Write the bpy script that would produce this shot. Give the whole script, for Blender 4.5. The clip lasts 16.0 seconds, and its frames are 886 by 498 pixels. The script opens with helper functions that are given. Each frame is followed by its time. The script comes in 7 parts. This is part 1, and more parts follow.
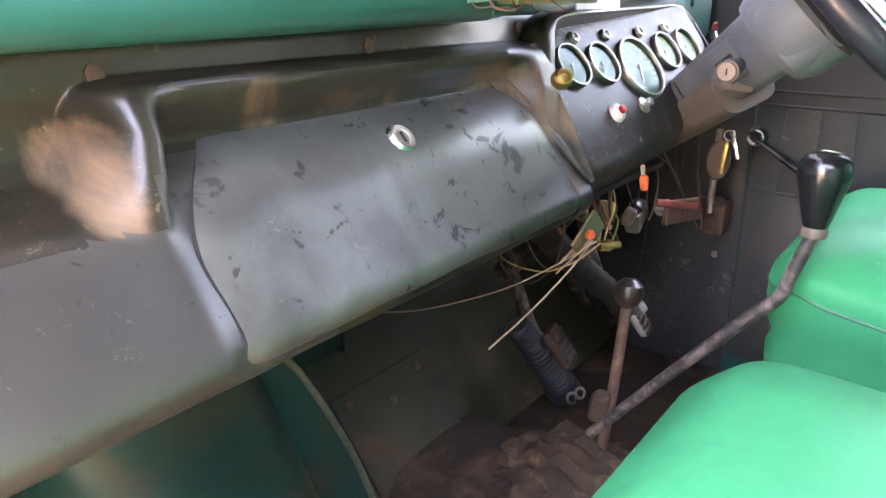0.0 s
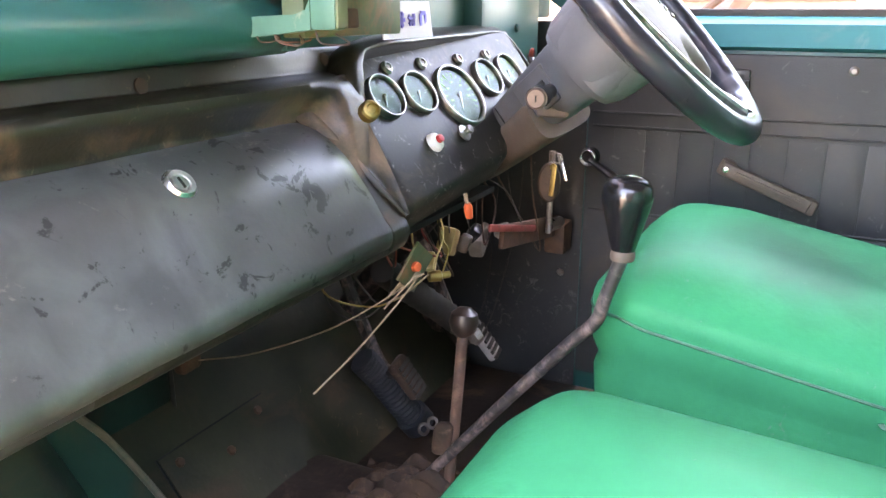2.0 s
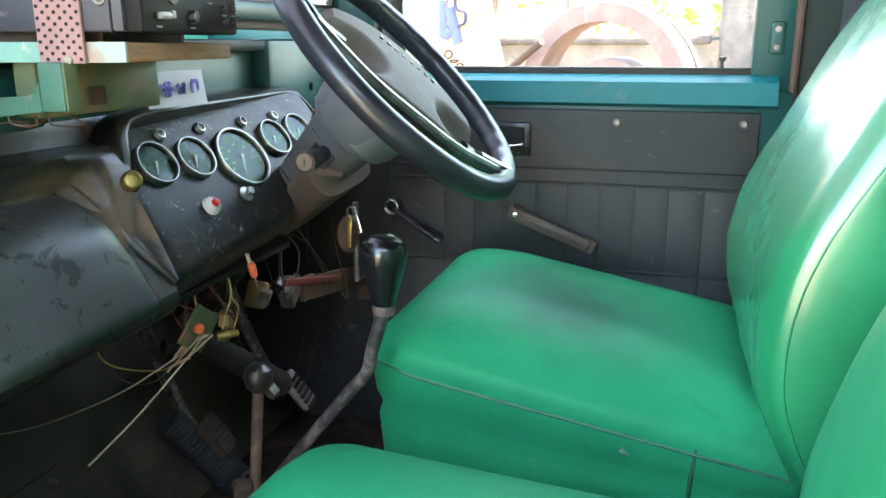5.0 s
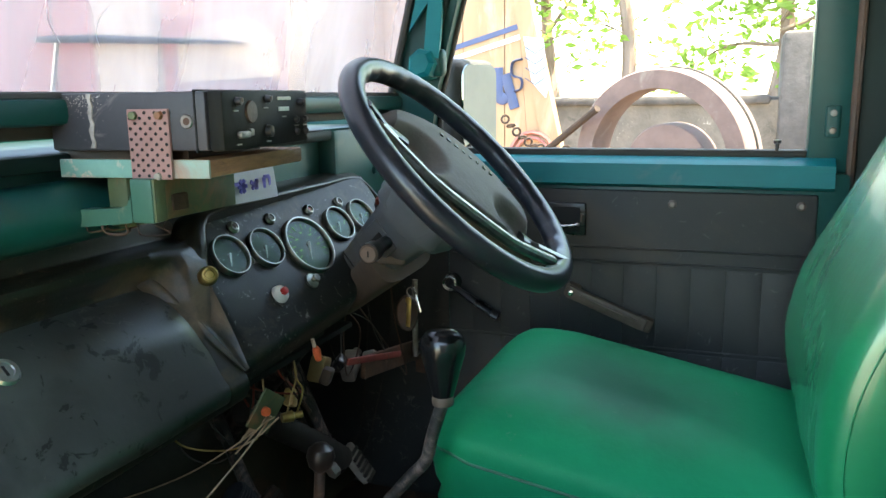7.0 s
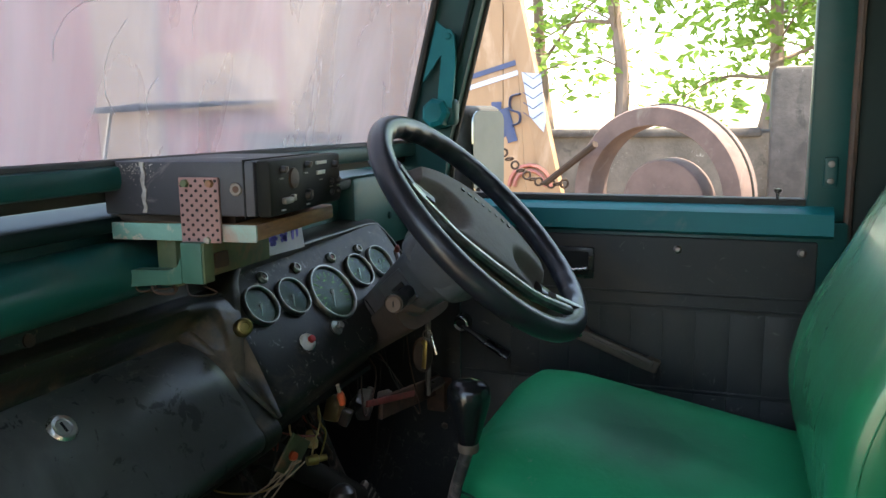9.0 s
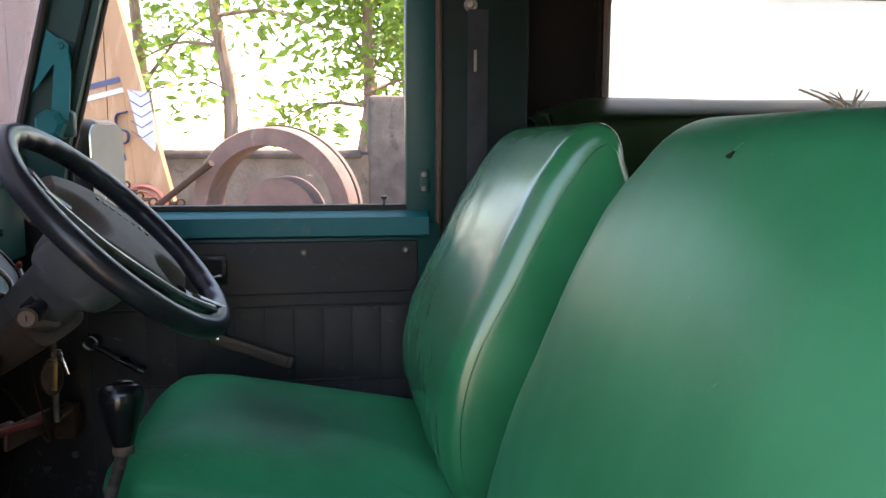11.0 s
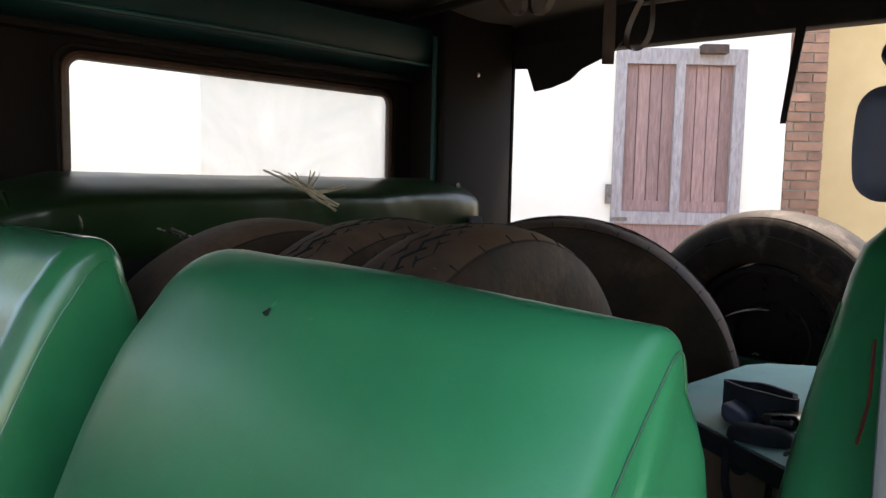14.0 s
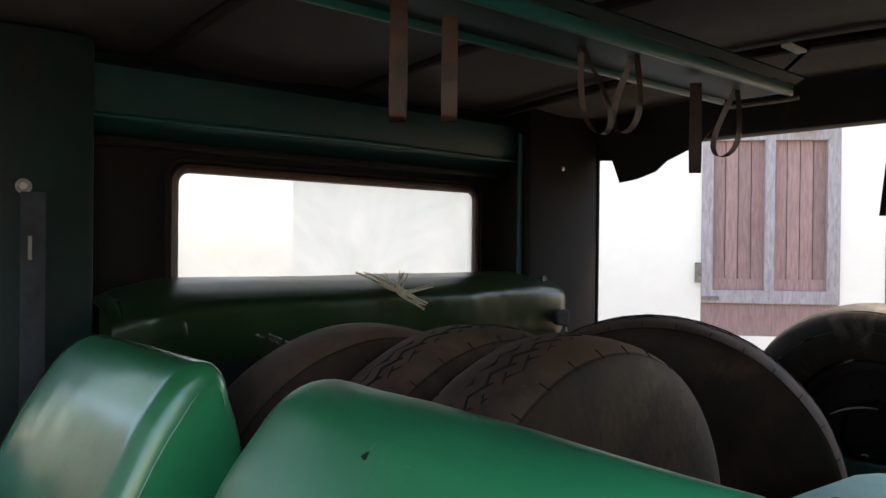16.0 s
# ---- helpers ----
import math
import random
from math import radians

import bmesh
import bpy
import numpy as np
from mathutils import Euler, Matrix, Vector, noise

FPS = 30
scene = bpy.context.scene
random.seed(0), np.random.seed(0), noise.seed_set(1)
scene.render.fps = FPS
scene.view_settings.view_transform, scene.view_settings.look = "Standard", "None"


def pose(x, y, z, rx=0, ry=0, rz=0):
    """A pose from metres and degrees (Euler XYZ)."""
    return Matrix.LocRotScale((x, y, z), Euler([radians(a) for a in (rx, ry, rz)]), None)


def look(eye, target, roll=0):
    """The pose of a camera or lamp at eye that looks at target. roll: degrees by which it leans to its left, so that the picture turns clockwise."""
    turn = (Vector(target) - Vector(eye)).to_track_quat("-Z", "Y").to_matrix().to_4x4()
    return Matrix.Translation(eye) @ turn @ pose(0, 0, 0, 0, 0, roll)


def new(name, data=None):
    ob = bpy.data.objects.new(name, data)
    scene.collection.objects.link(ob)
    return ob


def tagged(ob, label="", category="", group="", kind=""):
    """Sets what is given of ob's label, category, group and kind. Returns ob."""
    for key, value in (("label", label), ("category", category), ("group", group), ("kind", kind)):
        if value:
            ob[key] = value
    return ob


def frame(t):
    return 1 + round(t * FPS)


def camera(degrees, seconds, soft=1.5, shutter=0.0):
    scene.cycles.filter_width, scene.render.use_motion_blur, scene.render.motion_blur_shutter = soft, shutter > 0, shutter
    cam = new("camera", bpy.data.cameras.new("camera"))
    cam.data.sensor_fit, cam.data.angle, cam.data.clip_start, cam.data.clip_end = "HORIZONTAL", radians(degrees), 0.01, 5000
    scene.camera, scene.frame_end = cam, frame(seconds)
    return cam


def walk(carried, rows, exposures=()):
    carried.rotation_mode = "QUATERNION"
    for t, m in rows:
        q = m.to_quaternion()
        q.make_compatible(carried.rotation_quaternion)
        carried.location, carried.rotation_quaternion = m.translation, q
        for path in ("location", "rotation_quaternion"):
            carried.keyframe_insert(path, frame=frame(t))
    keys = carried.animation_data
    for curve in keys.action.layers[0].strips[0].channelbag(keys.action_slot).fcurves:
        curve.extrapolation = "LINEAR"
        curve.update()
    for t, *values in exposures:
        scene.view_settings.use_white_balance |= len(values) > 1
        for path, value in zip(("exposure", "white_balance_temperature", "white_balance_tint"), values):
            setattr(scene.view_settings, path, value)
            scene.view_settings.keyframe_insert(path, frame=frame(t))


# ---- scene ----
cam = camera(59.3, 16.0)
PATH = [
    (0, (-0.058, -0.705, 1.35), (1.49, 0.389, 0.712), 0.7),
    (0.5, (-0.033, -0.712, 1.35), (1.561, 0.323, 0.725), 0.7),
    (1, (-0.009, -0.726, 1.359), (1.626, 0.253, 0.752), 0.4),
    (1.5, (0.002, -0.735, 1.36), (1.671, 0.191, 0.764), 0.1),
    (2, (0.015, -0.754, 1.361), (1.725, 0.1, 0.771), 0.1),
    (2.5, (0.023, -0.774, 1.366), (1.77, 0.002, 0.78), 0.2),
    (3, (0.028, -0.803, 1.371), (1.809, -0.1, 0.793), 0.0),
    (3.5, (0.032, -0.822, 1.372), (1.841, -0.184, 0.808), -0.0),
    (4, (0.033, -0.846, 1.38), (1.871, -0.278, 0.834), 0.2),
    (6.5, (0.012, -0.894, 1.442), (1.86, -0.249, 1.031), -0.5),
    (7, (0.006, -0.886, 1.458), (1.837, -0.177, 1.077), -0.9),
    (7.5, (-0.003, -0.882, 1.465), (1.819, -0.13, 1.128), -1.2),
    (8, (-0.019, -0.883, 1.491), (1.797, -0.101, 1.187), -1.3),
    (10.5, (-0.128, -0.818, 1.509), (1.846, -0.724, 1.199), 0.5),
    (11, (-0.162, -0.837, 1.487), (1.801, -1.11, 1.219), 0.1),
    (11.5, (-0.154, -0.826, 1.508), (1.7, -1.527, 1.244), 0.4),
    (12, (-0.118, -0.797, 1.53), (1.574, -1.829, 1.262), 1.0),
    (12.5, (-0.098, -0.791, 1.539), (1.407, -2.082, 1.276), 1.2),
    (13, (-0.111, -0.787, 1.556), (1.251, -2.23, 1.313), 1.5),
    (13.5, (-0.12, -0.778, 1.572), (1.202, -2.263, 1.356), 1.6),
    (14, (-0.112, -0.771, 1.599), (1.227, -2.245, 1.41), 1.3),
    (14.5, (-0.105, -0.758, 1.621), (1.277, -2.196, 1.468), 1.1),
    (15, (-0.103, -0.756, 1.646), (1.337, -2.139, 1.538), 0.8),
    (15.5, (-0.109, -0.755, 1.659), (1.368, -2.102, 1.596), 0.8),
    (16, (-0.119, -0.752, 1.667), (1.379, -2.076, 1.656), 0.6),
]
EXPOSURES = [(0, 5.97, 8900, 28), (1, 5.95, 8900, 27), (2.5, 5.8, 8700, 26), (4, 5.35, 8250, 13), (6.5, 4.28, 7800, 0), (8, 3.4, 7850, 1), (10.5, 3.05, 7900, 17), (12.5, 2.8, 8500, 21), (13.5, 2.75, 8300, 18), (16, 2.6, 7900, 14)]
walk(cam, [(t, look(eye, target, roll)) for t, eye, target, roll in PATH], EXPOSURES)

# ---- world, sun, exposure ----
world = bpy.data.worlds.new("world")
scene.world = world
world.use_nodes = True
_n = world.node_tree.nodes
_sky = _n.new("ShaderNodeTexSky")
_sky.sky_type, _sky.sun_disc = "NISHITA", False
SUN_DIR = Vector((0.04, -0.33, 0.94)).normalized()
_sky.sun_elevation = math.asin(SUN_DIR.z)
_sky.sun_rotation = math.atan2(SUN_DIR.x, SUN_DIR.y)
_sky.dust_density = 1.0
world.node_tree.links.new(_sky.outputs[0], _n["Background"].inputs[0])
_n["Background"].inputs[1].default_value = 0.15
_sl = bpy.data.lights.new("sun", "SUN")
_sl.energy, _sl.angle, _sl.color = 2.7, radians(0.6), (1.0, 0.95, 0.87)
_so = new("sun", _sl)
_so.matrix_basis = look((0, 0, 20), Vector((0, 0, 20)) - SUN_DIR)


# ---- materials ----
def mat(name, c1, c2=None, scale=6.0, rough=0.5, metal=0.0, bump=0.1, fine=120.0, dust=None, dust_amt=0.0, dust_scale=3.0,
        rough2=None, stretch=(1, 1, 1), spec=0.5, coat=0.0, coat_rough=0.2, island=0.0, crisp=0.2, detail=8, bands=(), band_z=(-10, -9), band_top=(90, 91), dust_rough=None, specks=None, sheen=None, stain=None):
    """Base colour mottled between c1 and c2, a second stain or dust layer, varied gloss and fine relief, in metres."""
    m = bpy.data.materials.new(name)
    m.use_nodes = True
    nt = m.node_tree
    nd, lk = nt.nodes, nt.links.new
    b = nd["Principled BSDF"]
    c2 = c2 or tuple(v * 0.75 for v in c1)
    tc = nd.new("ShaderNodeTexCoord")
    mp = nd.new("ShaderNodeMapping")
    geo = nd.new("ShaderNodeNewGeometry")
    mp.inputs["Scale"].default_value = stretch
    lk(geo.outputs["Position"], mp.inputs["Vector"])
    n1 = nd.new("ShaderNodeTexNoise")
    n1.inputs["Scale"].default_value, n1.inputs["Detail"].default_value, n1.inputs["Roughness"].default_value = scale, 6, 0.6
    lk(mp.outputs[0], n1.inputs["Vector"])
    r1 = nd.new("ShaderNodeValToRGB")
    r1.color_ramp.elements[0].position, r1.color_ramp.elements[1].position = 0.35, 0.68
    r1.color_ramp.elements[0].color, r1.color_ramp.elements[1].color = (*c2, 1), (*c1, 1)
    lk(n1.outputs["Fac"], r1.inputs[0])
    col = r1.outputs[0]
    n2 = nd.new("ShaderNodeTexNoise")
    n2.inputs["Scale"].default_value, n2.inputs["Detail"].default_value = fine, 4
    lk(mp.outputs[0], n2.inputs["Vector"])
    if sheen:
        # a pale sheen painted into the base colour, fading along the length
        fc, fx0, fx1, fmax = sheen
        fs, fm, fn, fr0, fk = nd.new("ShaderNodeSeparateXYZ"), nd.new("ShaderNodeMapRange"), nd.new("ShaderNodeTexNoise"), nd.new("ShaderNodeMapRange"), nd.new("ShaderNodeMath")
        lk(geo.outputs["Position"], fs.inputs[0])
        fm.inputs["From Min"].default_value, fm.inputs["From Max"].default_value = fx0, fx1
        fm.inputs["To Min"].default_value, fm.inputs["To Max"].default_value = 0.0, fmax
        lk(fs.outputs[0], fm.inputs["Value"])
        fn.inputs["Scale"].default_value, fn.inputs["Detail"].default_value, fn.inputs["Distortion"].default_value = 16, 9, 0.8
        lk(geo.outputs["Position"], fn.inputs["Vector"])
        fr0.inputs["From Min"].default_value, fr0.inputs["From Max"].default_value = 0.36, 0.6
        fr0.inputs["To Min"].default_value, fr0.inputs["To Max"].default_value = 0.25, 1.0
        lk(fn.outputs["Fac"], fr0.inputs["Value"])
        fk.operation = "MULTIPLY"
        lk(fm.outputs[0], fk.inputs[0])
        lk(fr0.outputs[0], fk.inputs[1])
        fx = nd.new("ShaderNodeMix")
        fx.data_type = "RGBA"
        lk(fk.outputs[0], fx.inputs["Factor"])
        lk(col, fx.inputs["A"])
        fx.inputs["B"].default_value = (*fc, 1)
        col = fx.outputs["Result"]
    if dust:
        n3 = nd.new("ShaderNodeTexNoise")
        n3.inputs["Scale"].default_value, n3.inputs["Detail"].default_value, n3.inputs["Roughness"].default_value = dust_scale, detail, 0.65
        n3.inputs["Distortion"].default_value = 0.6
        lk(mp.outputs[0], n3.inputs["Vector"])
        r3 = nd.new("ShaderNodeValToRGB")
        r3.color_ramp.elements[0].position, r3.color_ramp.elements[1].position = 0.62 - 0.3 * dust_amt, 0.62 - 0.3 * dust_amt + crisp
        fac = n3.outputs["Fac"]
        if bands:
            # dust gathers more thickly along stretches of the length
            sx = nd.new("ShaderNodeSeparateXYZ")
            lk(geo.outputs["Position"], sx.inputs[0])
            rb = nd.new("ShaderNodeValToRGB")
            el = rb.color_ramp.elements
            el[0].position, el[0].color = bands[0][0], (bands[0][1],) * 3 + (1,)
            el[1].position, el[1].color = bands[-1][0], (bands[-1][1],) * 3 + (1,)
            for pos, val in bands[1:-1]:
                el.new(pos).color = (val,) * 3 + (1,)
            lk(sx.outputs[0], rb.inputs[0])
            ad0 = nd.new("ShaderNodeMath")
            ad0.operation = "ADD"
            lk(fac, ad0.inputs[0])
            mz = nd.new("ShaderNodeMapRange")
            mz.inputs["From Min"].default_value, mz.inputs["From Max"].default_value = band_z
            mz.inputs["To Min"].default_value, mz.inputs["To Max"].default_value = 0.0, 1.0
            lk(sx.outputs[2], mz.inputs["Value"])
            ml = nd.new("ShaderNodeMath")
            ml.operation = "MULTIPLY"
            lk(rb.outputs[0], ml.inputs[0])
            lk(mz.outputs[0], ml.inputs[1])
            mt = nd.new("ShaderNodeMapRange")
            mt.inputs["From Min"].default_value, mt.inputs["From Max"].default_value = band_top
            mt.inputs["To Min"].default_value, mt.inputs["To Max"].default_value = 1.0, 0.0
            lk(sx.outputs[2], mt.inputs["Value"])
            m3 = nd.new("ShaderNodeMath")
            m3.operation = "MULTIPLY"
            lk(ml.outputs[0], m3.inputs[0])
            lk(mt.outputs[0], m3.inputs[1])
            lk(m3.outputs[0], ad0.inputs[1])
            fac = ad0.outputs[0]
        lk(fac, r3.inputs[0])
        mx = nd.new("ShaderNodeMix")
        mx.data_type = "RGBA"
        lk(r3.outputs[0], mx.inputs["Factor"])
        lk(col, mx.inputs["A"])
        mx.inputs["B"].default_value = (*dust, 1)
        col = mx.outputs["Result"]
    if stain:
        # one soft grimy patch rubbed into the surface
        at, size, grime, most = stain
        sm = nd.new("ShaderNodeMapping")
        sm.inputs["Scale"].default_value = tuple(1 / v for v in size)
        sm.inputs["Location"].default_value = tuple(-a / v for a, v in zip(at, size))
        lk(geo.outputs["Position"], sm.inputs["Vector"])
        ln, sn, sr, sa = nd.new("ShaderNodeVectorMath"), nd.new("ShaderNodeTexNoise"), nd.new("ShaderNodeMapRange"), nd.new("ShaderNodeMath")
        ln.operation = "LENGTH"
        lk(sm.outputs[0], ln.inputs[0])
        sn.inputs["Scale"].default_value, sn.inputs["Detail"].default_value = 9, 4
        lk(geo.outputs["Position"], sn.inputs["Vector"])
        sa.operation = "MULTIPLY_ADD"
        sa.inputs[1].default_value = 0.9
        lk(sn.outputs["Fac"], sa.inputs[0])
        lk(ln.outputs["Value"], sa.inputs[2])
        sr.interpolation_type = "SMOOTHSTEP"
        sr.inputs["From Min"].default_value, sr.inputs["From Max"].default_value = 0.55, 1.5
        sr.inputs["To Min"].default_value, sr.inputs["To Max"].default_value = most, 0.0
        lk(sa.outputs[0], sr.inputs["Value"])
        mxs = nd.new("ShaderNodeMix")
        mxs.data_type = "RGBA"
        lk(sr.outputs[0], mxs.inputs["Factor"])
        lk(col, mxs.inputs["A"])
        mxs.inputs["B"].default_value = (*grime, 1)
        col = mxs.outputs["Result"]
    if specks:
        # scattered flecks and short scuffs, denser in some places than in others
        sc, s_scale, s_amt = specks
        n4, n5 = nd.new("ShaderNodeTexNoise"), nd.new("ShaderNodeTexNoise")
        n4.inputs["Scale"].default_value, n4.inputs["Detail"].default_value, n4.inputs["Roughness"].default_value = s_scale, 5, 0.75
        n5.inputs["Scale"].default_value, n5.inputs["Detail"].default_value = s_scale * 0.12, 3
        n4.inputs["Distortion"].default_value = 0.9
        lk(mp.outputs[0], n4.inputs["Vector"])
        lk(mp.outputs[0], n5.inputs["Vector"])
        am = nd.new("ShaderNodeMath")
        am.operation = "MULTIPLY_ADD"
        am.inputs[1].default_value = 0.45
        lk(n5.outputs["Fac"], am.inputs[0])
        lk(n4.outputs["Fac"], am.inputs[2])
        r4 = nd.new("ShaderNodeValToRGB")
        r4.color_ramp.elements[0].position, r4.color_ramp.elements[1].position = 0.9 - 0.2 * s_amt, 0.99 - 0.2 * s_amt
        lk(am.outputs[0], r4.inputs[0])
        mx4 = nd.new("ShaderNodeMix")
        mx4.data_type = "RGBA"
        lk(r4.outputs[0], mx4.inputs["Factor"])
        lk(col, mx4.inputs["A"])
        mx4.inputs["B"].default_value = (*sc, 1)
        col = mx4.outputs["Result"]
    if island:
        hs = nd.new("ShaderNodeHueSaturation")
        oi = nd.new("ShaderNodeObjectInfo")
        mr0 = nd.new("ShaderNodeMapRange")
        mr0.inputs["To Min"].default_value, mr0.inputs["To Max"].default_value = 1 - island, 1 + island
        gi = nd.new("ShaderNodeNewGeometry")
        ad = nd.new("ShaderNodeMath")
        ad.operation = "ADD"
        fr = nd.new("ShaderNodeMath")
        fr.operation = "FRACT"
        lk(oi.outputs["Random"], ad.inputs[0])
        lk(gi.outputs["Random Per Island"], ad.inputs[1])
        lk(ad.outputs[0], fr.inputs[0])
        lk(fr.outputs[0], mr0.inputs["Value"])
        lk(mr0.outputs[0], hs.inputs["Value"])
        lk(col, hs.inputs["Color"])
        col = hs.outputs[0]
    lk(col, b.inputs["Base Color"])
    mr = nd.new("ShaderNodeMapRange")
    mr.inputs["To Min"].default_value, mr.inputs["To Max"].default_value = rough, min(1.0, rough2 if rough2 is not None else rough + 0.15)
    lk(n1.outputs["Fac"], mr.inputs["Value"])
    rough_out = mr.outputs[0]
    if dust and dust_rough is not None:
        mxr = nd.new("ShaderNodeMix")
        lk(r3.outputs[0], mxr.inputs["Factor"])
        lk(rough_out, mxr.inputs["A"])
        mxr.inputs["B"].default_value = dust_rough
        rough_out = mxr.outputs["Result"]
    lk(rough_out, b.inputs["Roughness"])
    b.inputs["Metallic"].default_value = metal
    b.inputs["Specular IOR Level"].default_value = spec
    b.inputs["Coat Weight"].default_value = coat
    if coat and dust and dust_rough is not None:
        mc = nd.new("ShaderNodeMapRange")
        mc.inputs["To Min"].default_value, mc.inputs["To Max"].default_value = coat, coat * 0.45
        lk(r3.outputs[0], mc.inputs["Value"])
        lk(mc.outputs[0], b.inputs["Coat Weight"])
    b.inputs["Coat Roughness"].default_value = coat_rough
    if bump:
        bp = nd.new("ShaderNodeBump")
        bp.inputs["Strength"].default_value, bp.inputs["Distance"].default_value = bump, 0.002
        lk(n2.outputs["Fac"], bp.inputs["Height"])
        lk(bp.outputs[0], b.inputs["Normal"])
    return m


def glass_dusty(name, haze, tint=(0.85, 0.83, 0.8), scale=4.0, clear=(1, 1, 1), stretch=(1, 1, 1), gloss=0.03):
    """A clear pane under a film of dust: a see-through share and a share that scatters the light from both sides."""
    m = bpy.data.materials.new(name)
    m.use_nodes = True
    nt = m.node_tree
    nd, lk = nt.nodes, nt.links.new
    nd.remove(nd["Principled BSDF"])
    out = nd["Material Output"]
    tr = nd.new("ShaderNodeBsdfTransparent")
    tr.inputs[0].default_value = (*clear, 1)
    tl = nd.new("ShaderNodeBsdfTranslucent")
    tl.inputs[0].default_value = (*tint, 1)
    gl = nd.new("ShaderNodeBsdfGlossy")
    gl.inputs["Roughness"].default_value = 0.06
    geo = nd.new("ShaderNodeNewGeometry")
    nz = nd.new("ShaderNodeTexNoise")
    nz.inputs["Scale"].default_value, nz.inputs["Detail"].default_value, nz.inputs["Distortion"].default_value = scale, 7, 0.8
    mp = nd.new("ShaderNodeMapping")
    mp.inputs["Scale"].default_value = stretch
    lk(geo.outputs["Position"], mp.inputs["Vector"])
    lk(mp.outputs[0], nz.inputs["Vector"])
    mr = nd.new("ShaderNodeMapRange")
    mr.inputs["From Min"].default_value, mr.inputs["From Max"].default_value = 0.3, 0.7
    mr.inputs["To Min"].default_value, mr.inputs["To Max"].default_value = haze * 0.7, min(1, haze * 1.3)
    lk(nz.outputs["Fac"], mr.inputs["Value"])
    mx = nd.new("ShaderNodeMixShader")
    lk(mr.outputs[0], mx.inputs[0])
    lk(tr.outputs[0], mx.inputs[1])
    lk(tl.outputs[0], mx.inputs[2])
    fr = nd.new("ShaderNodeLayerWeight")
    fr.inputs[0].default_value = 0.5
    pw = nd.new("ShaderNodeMath")
    pw.operation = "POWER"
    pw.inputs[1].default_value = 5.0
    lk(fr.outputs["Facing"], pw.inputs[0])
    sc_n = nd.new("ShaderNodeMath")
    sc_n.operation, sc_n.use_clamp = "MULTIPLY_ADD", True
    sc_n.inputs[1].default_value, sc_n.inputs[2].default_value = gloss * 30, gloss
    lk(pw.outputs[0], sc_n.inputs[0])
    m2 = nd.new("ShaderNodeMixShader")
    lk(sc_n.outputs[0], m2.inputs[0])
    lk(mx.outputs[0], m2.inputs[1])
    lk(gl.outputs[0], m2.inputs[2])
    lk(m2.outputs[0], out.inputs[0])
    return m


VINYL = mat("green_vinyl", (0.003, 0.195, 0.074), (0.002, 0.145, 0.054), 5, 0.42, 0, 0.22, 90, dust=(0.014, 0.1, 0.045), dust_amt=0.16, dust_scale=3.0, stain=((1.0, -1.225, 1.522), (0.3, 0.05, 0.03), (0.12, 0.1, 0.065), 0.7), rough2=0.55, spec=0.25, coat=1.0, coat_rough=0.2, detail=3, crisp=0.3, specks=((0.1, 0.22, 0.13), 60, -0.12))
VINYL.node_tree.nodes["Principled BSDF"].inputs["Coat IOR"].default_value = 1.62
VINYL_SATIN = mat("satin_green_vinyl", (0.006, 0.2, 0.081), (0.004, 0.15, 0.06), 4, 0.42, 0, 0.1, 240, dust=(0.016, 0.1, 0.044), dust_amt=0.2, dust_scale=3.0, stain=((0.42, -1.29, 1.522), (0.42, 0.06, 0.03), (0.13, 0.1, 0.068), 0.7), rough2=0.55, spec=0.25, coat=0.6, coat_rough=0.36, detail=4, crisp=0.3, specks=((0.1, 0.24, 0.14), 60, -0.1))
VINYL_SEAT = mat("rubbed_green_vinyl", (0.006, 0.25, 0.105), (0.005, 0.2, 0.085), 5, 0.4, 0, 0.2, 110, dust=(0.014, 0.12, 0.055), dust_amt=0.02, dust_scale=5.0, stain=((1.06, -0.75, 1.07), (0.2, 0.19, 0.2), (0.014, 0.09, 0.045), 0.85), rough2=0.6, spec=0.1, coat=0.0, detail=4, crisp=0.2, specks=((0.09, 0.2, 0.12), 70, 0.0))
# The brown dust layer also paints the bench's brownish window reflection.
VINYL_DUST_SHEEN = mat("dust_and_sheen_green_vinyl", (0.011, 0.03, 0.01), (0.008, 0.018, 0.006), 5, 0.24, 0, 0.12, 50, dust=(0.05, 0.045, 0.022), dust_amt=0.16, dust_scale=4, rough2=0.4, spec=0.4)
PIPING = mat("vinyl_piping", (0.022, 0.13, 0.066), (0.012, 0.08, 0.04), 30, 0.5)
PAINT = mat("dark_green_paint", (0.005, 0.062, 0.057), (0.004, 0.044, 0.041), 5, 0.32, 0, 0.05, 90, dust=(0.025, 0.055, 0.05), dust_amt=0.25, dust_scale=6, rough2=0.5, spec=0.3)
# Darkened copy of dark_green_paint; the beam's shade is put into the colour.
PAINT_BEAM = mat("shaded_green_beam_paint", (0.004, 0.038, 0.038), (0.003, 0.024, 0.024), 5, 0.4, 0, 0.08, 80, dust=(0.02, 0.026, 0.022), dust_amt=0.25, dust_scale=6, rough2=0.55, spec=0.3)
# Shaded copy of dark_green_paint for groove, door pillar, dash lip and tray.
PAINT_DEEP = mat("shaded_green_paint", (0.004, 0.018, 0.016), (0.003, 0.01, 0.009), 5, 0.5, 0, 0.08, 90, dust=(0.016, 0.014, 0.011), dust_amt=0.3, dust_scale=5, rough2=0.65, spec=0.2)
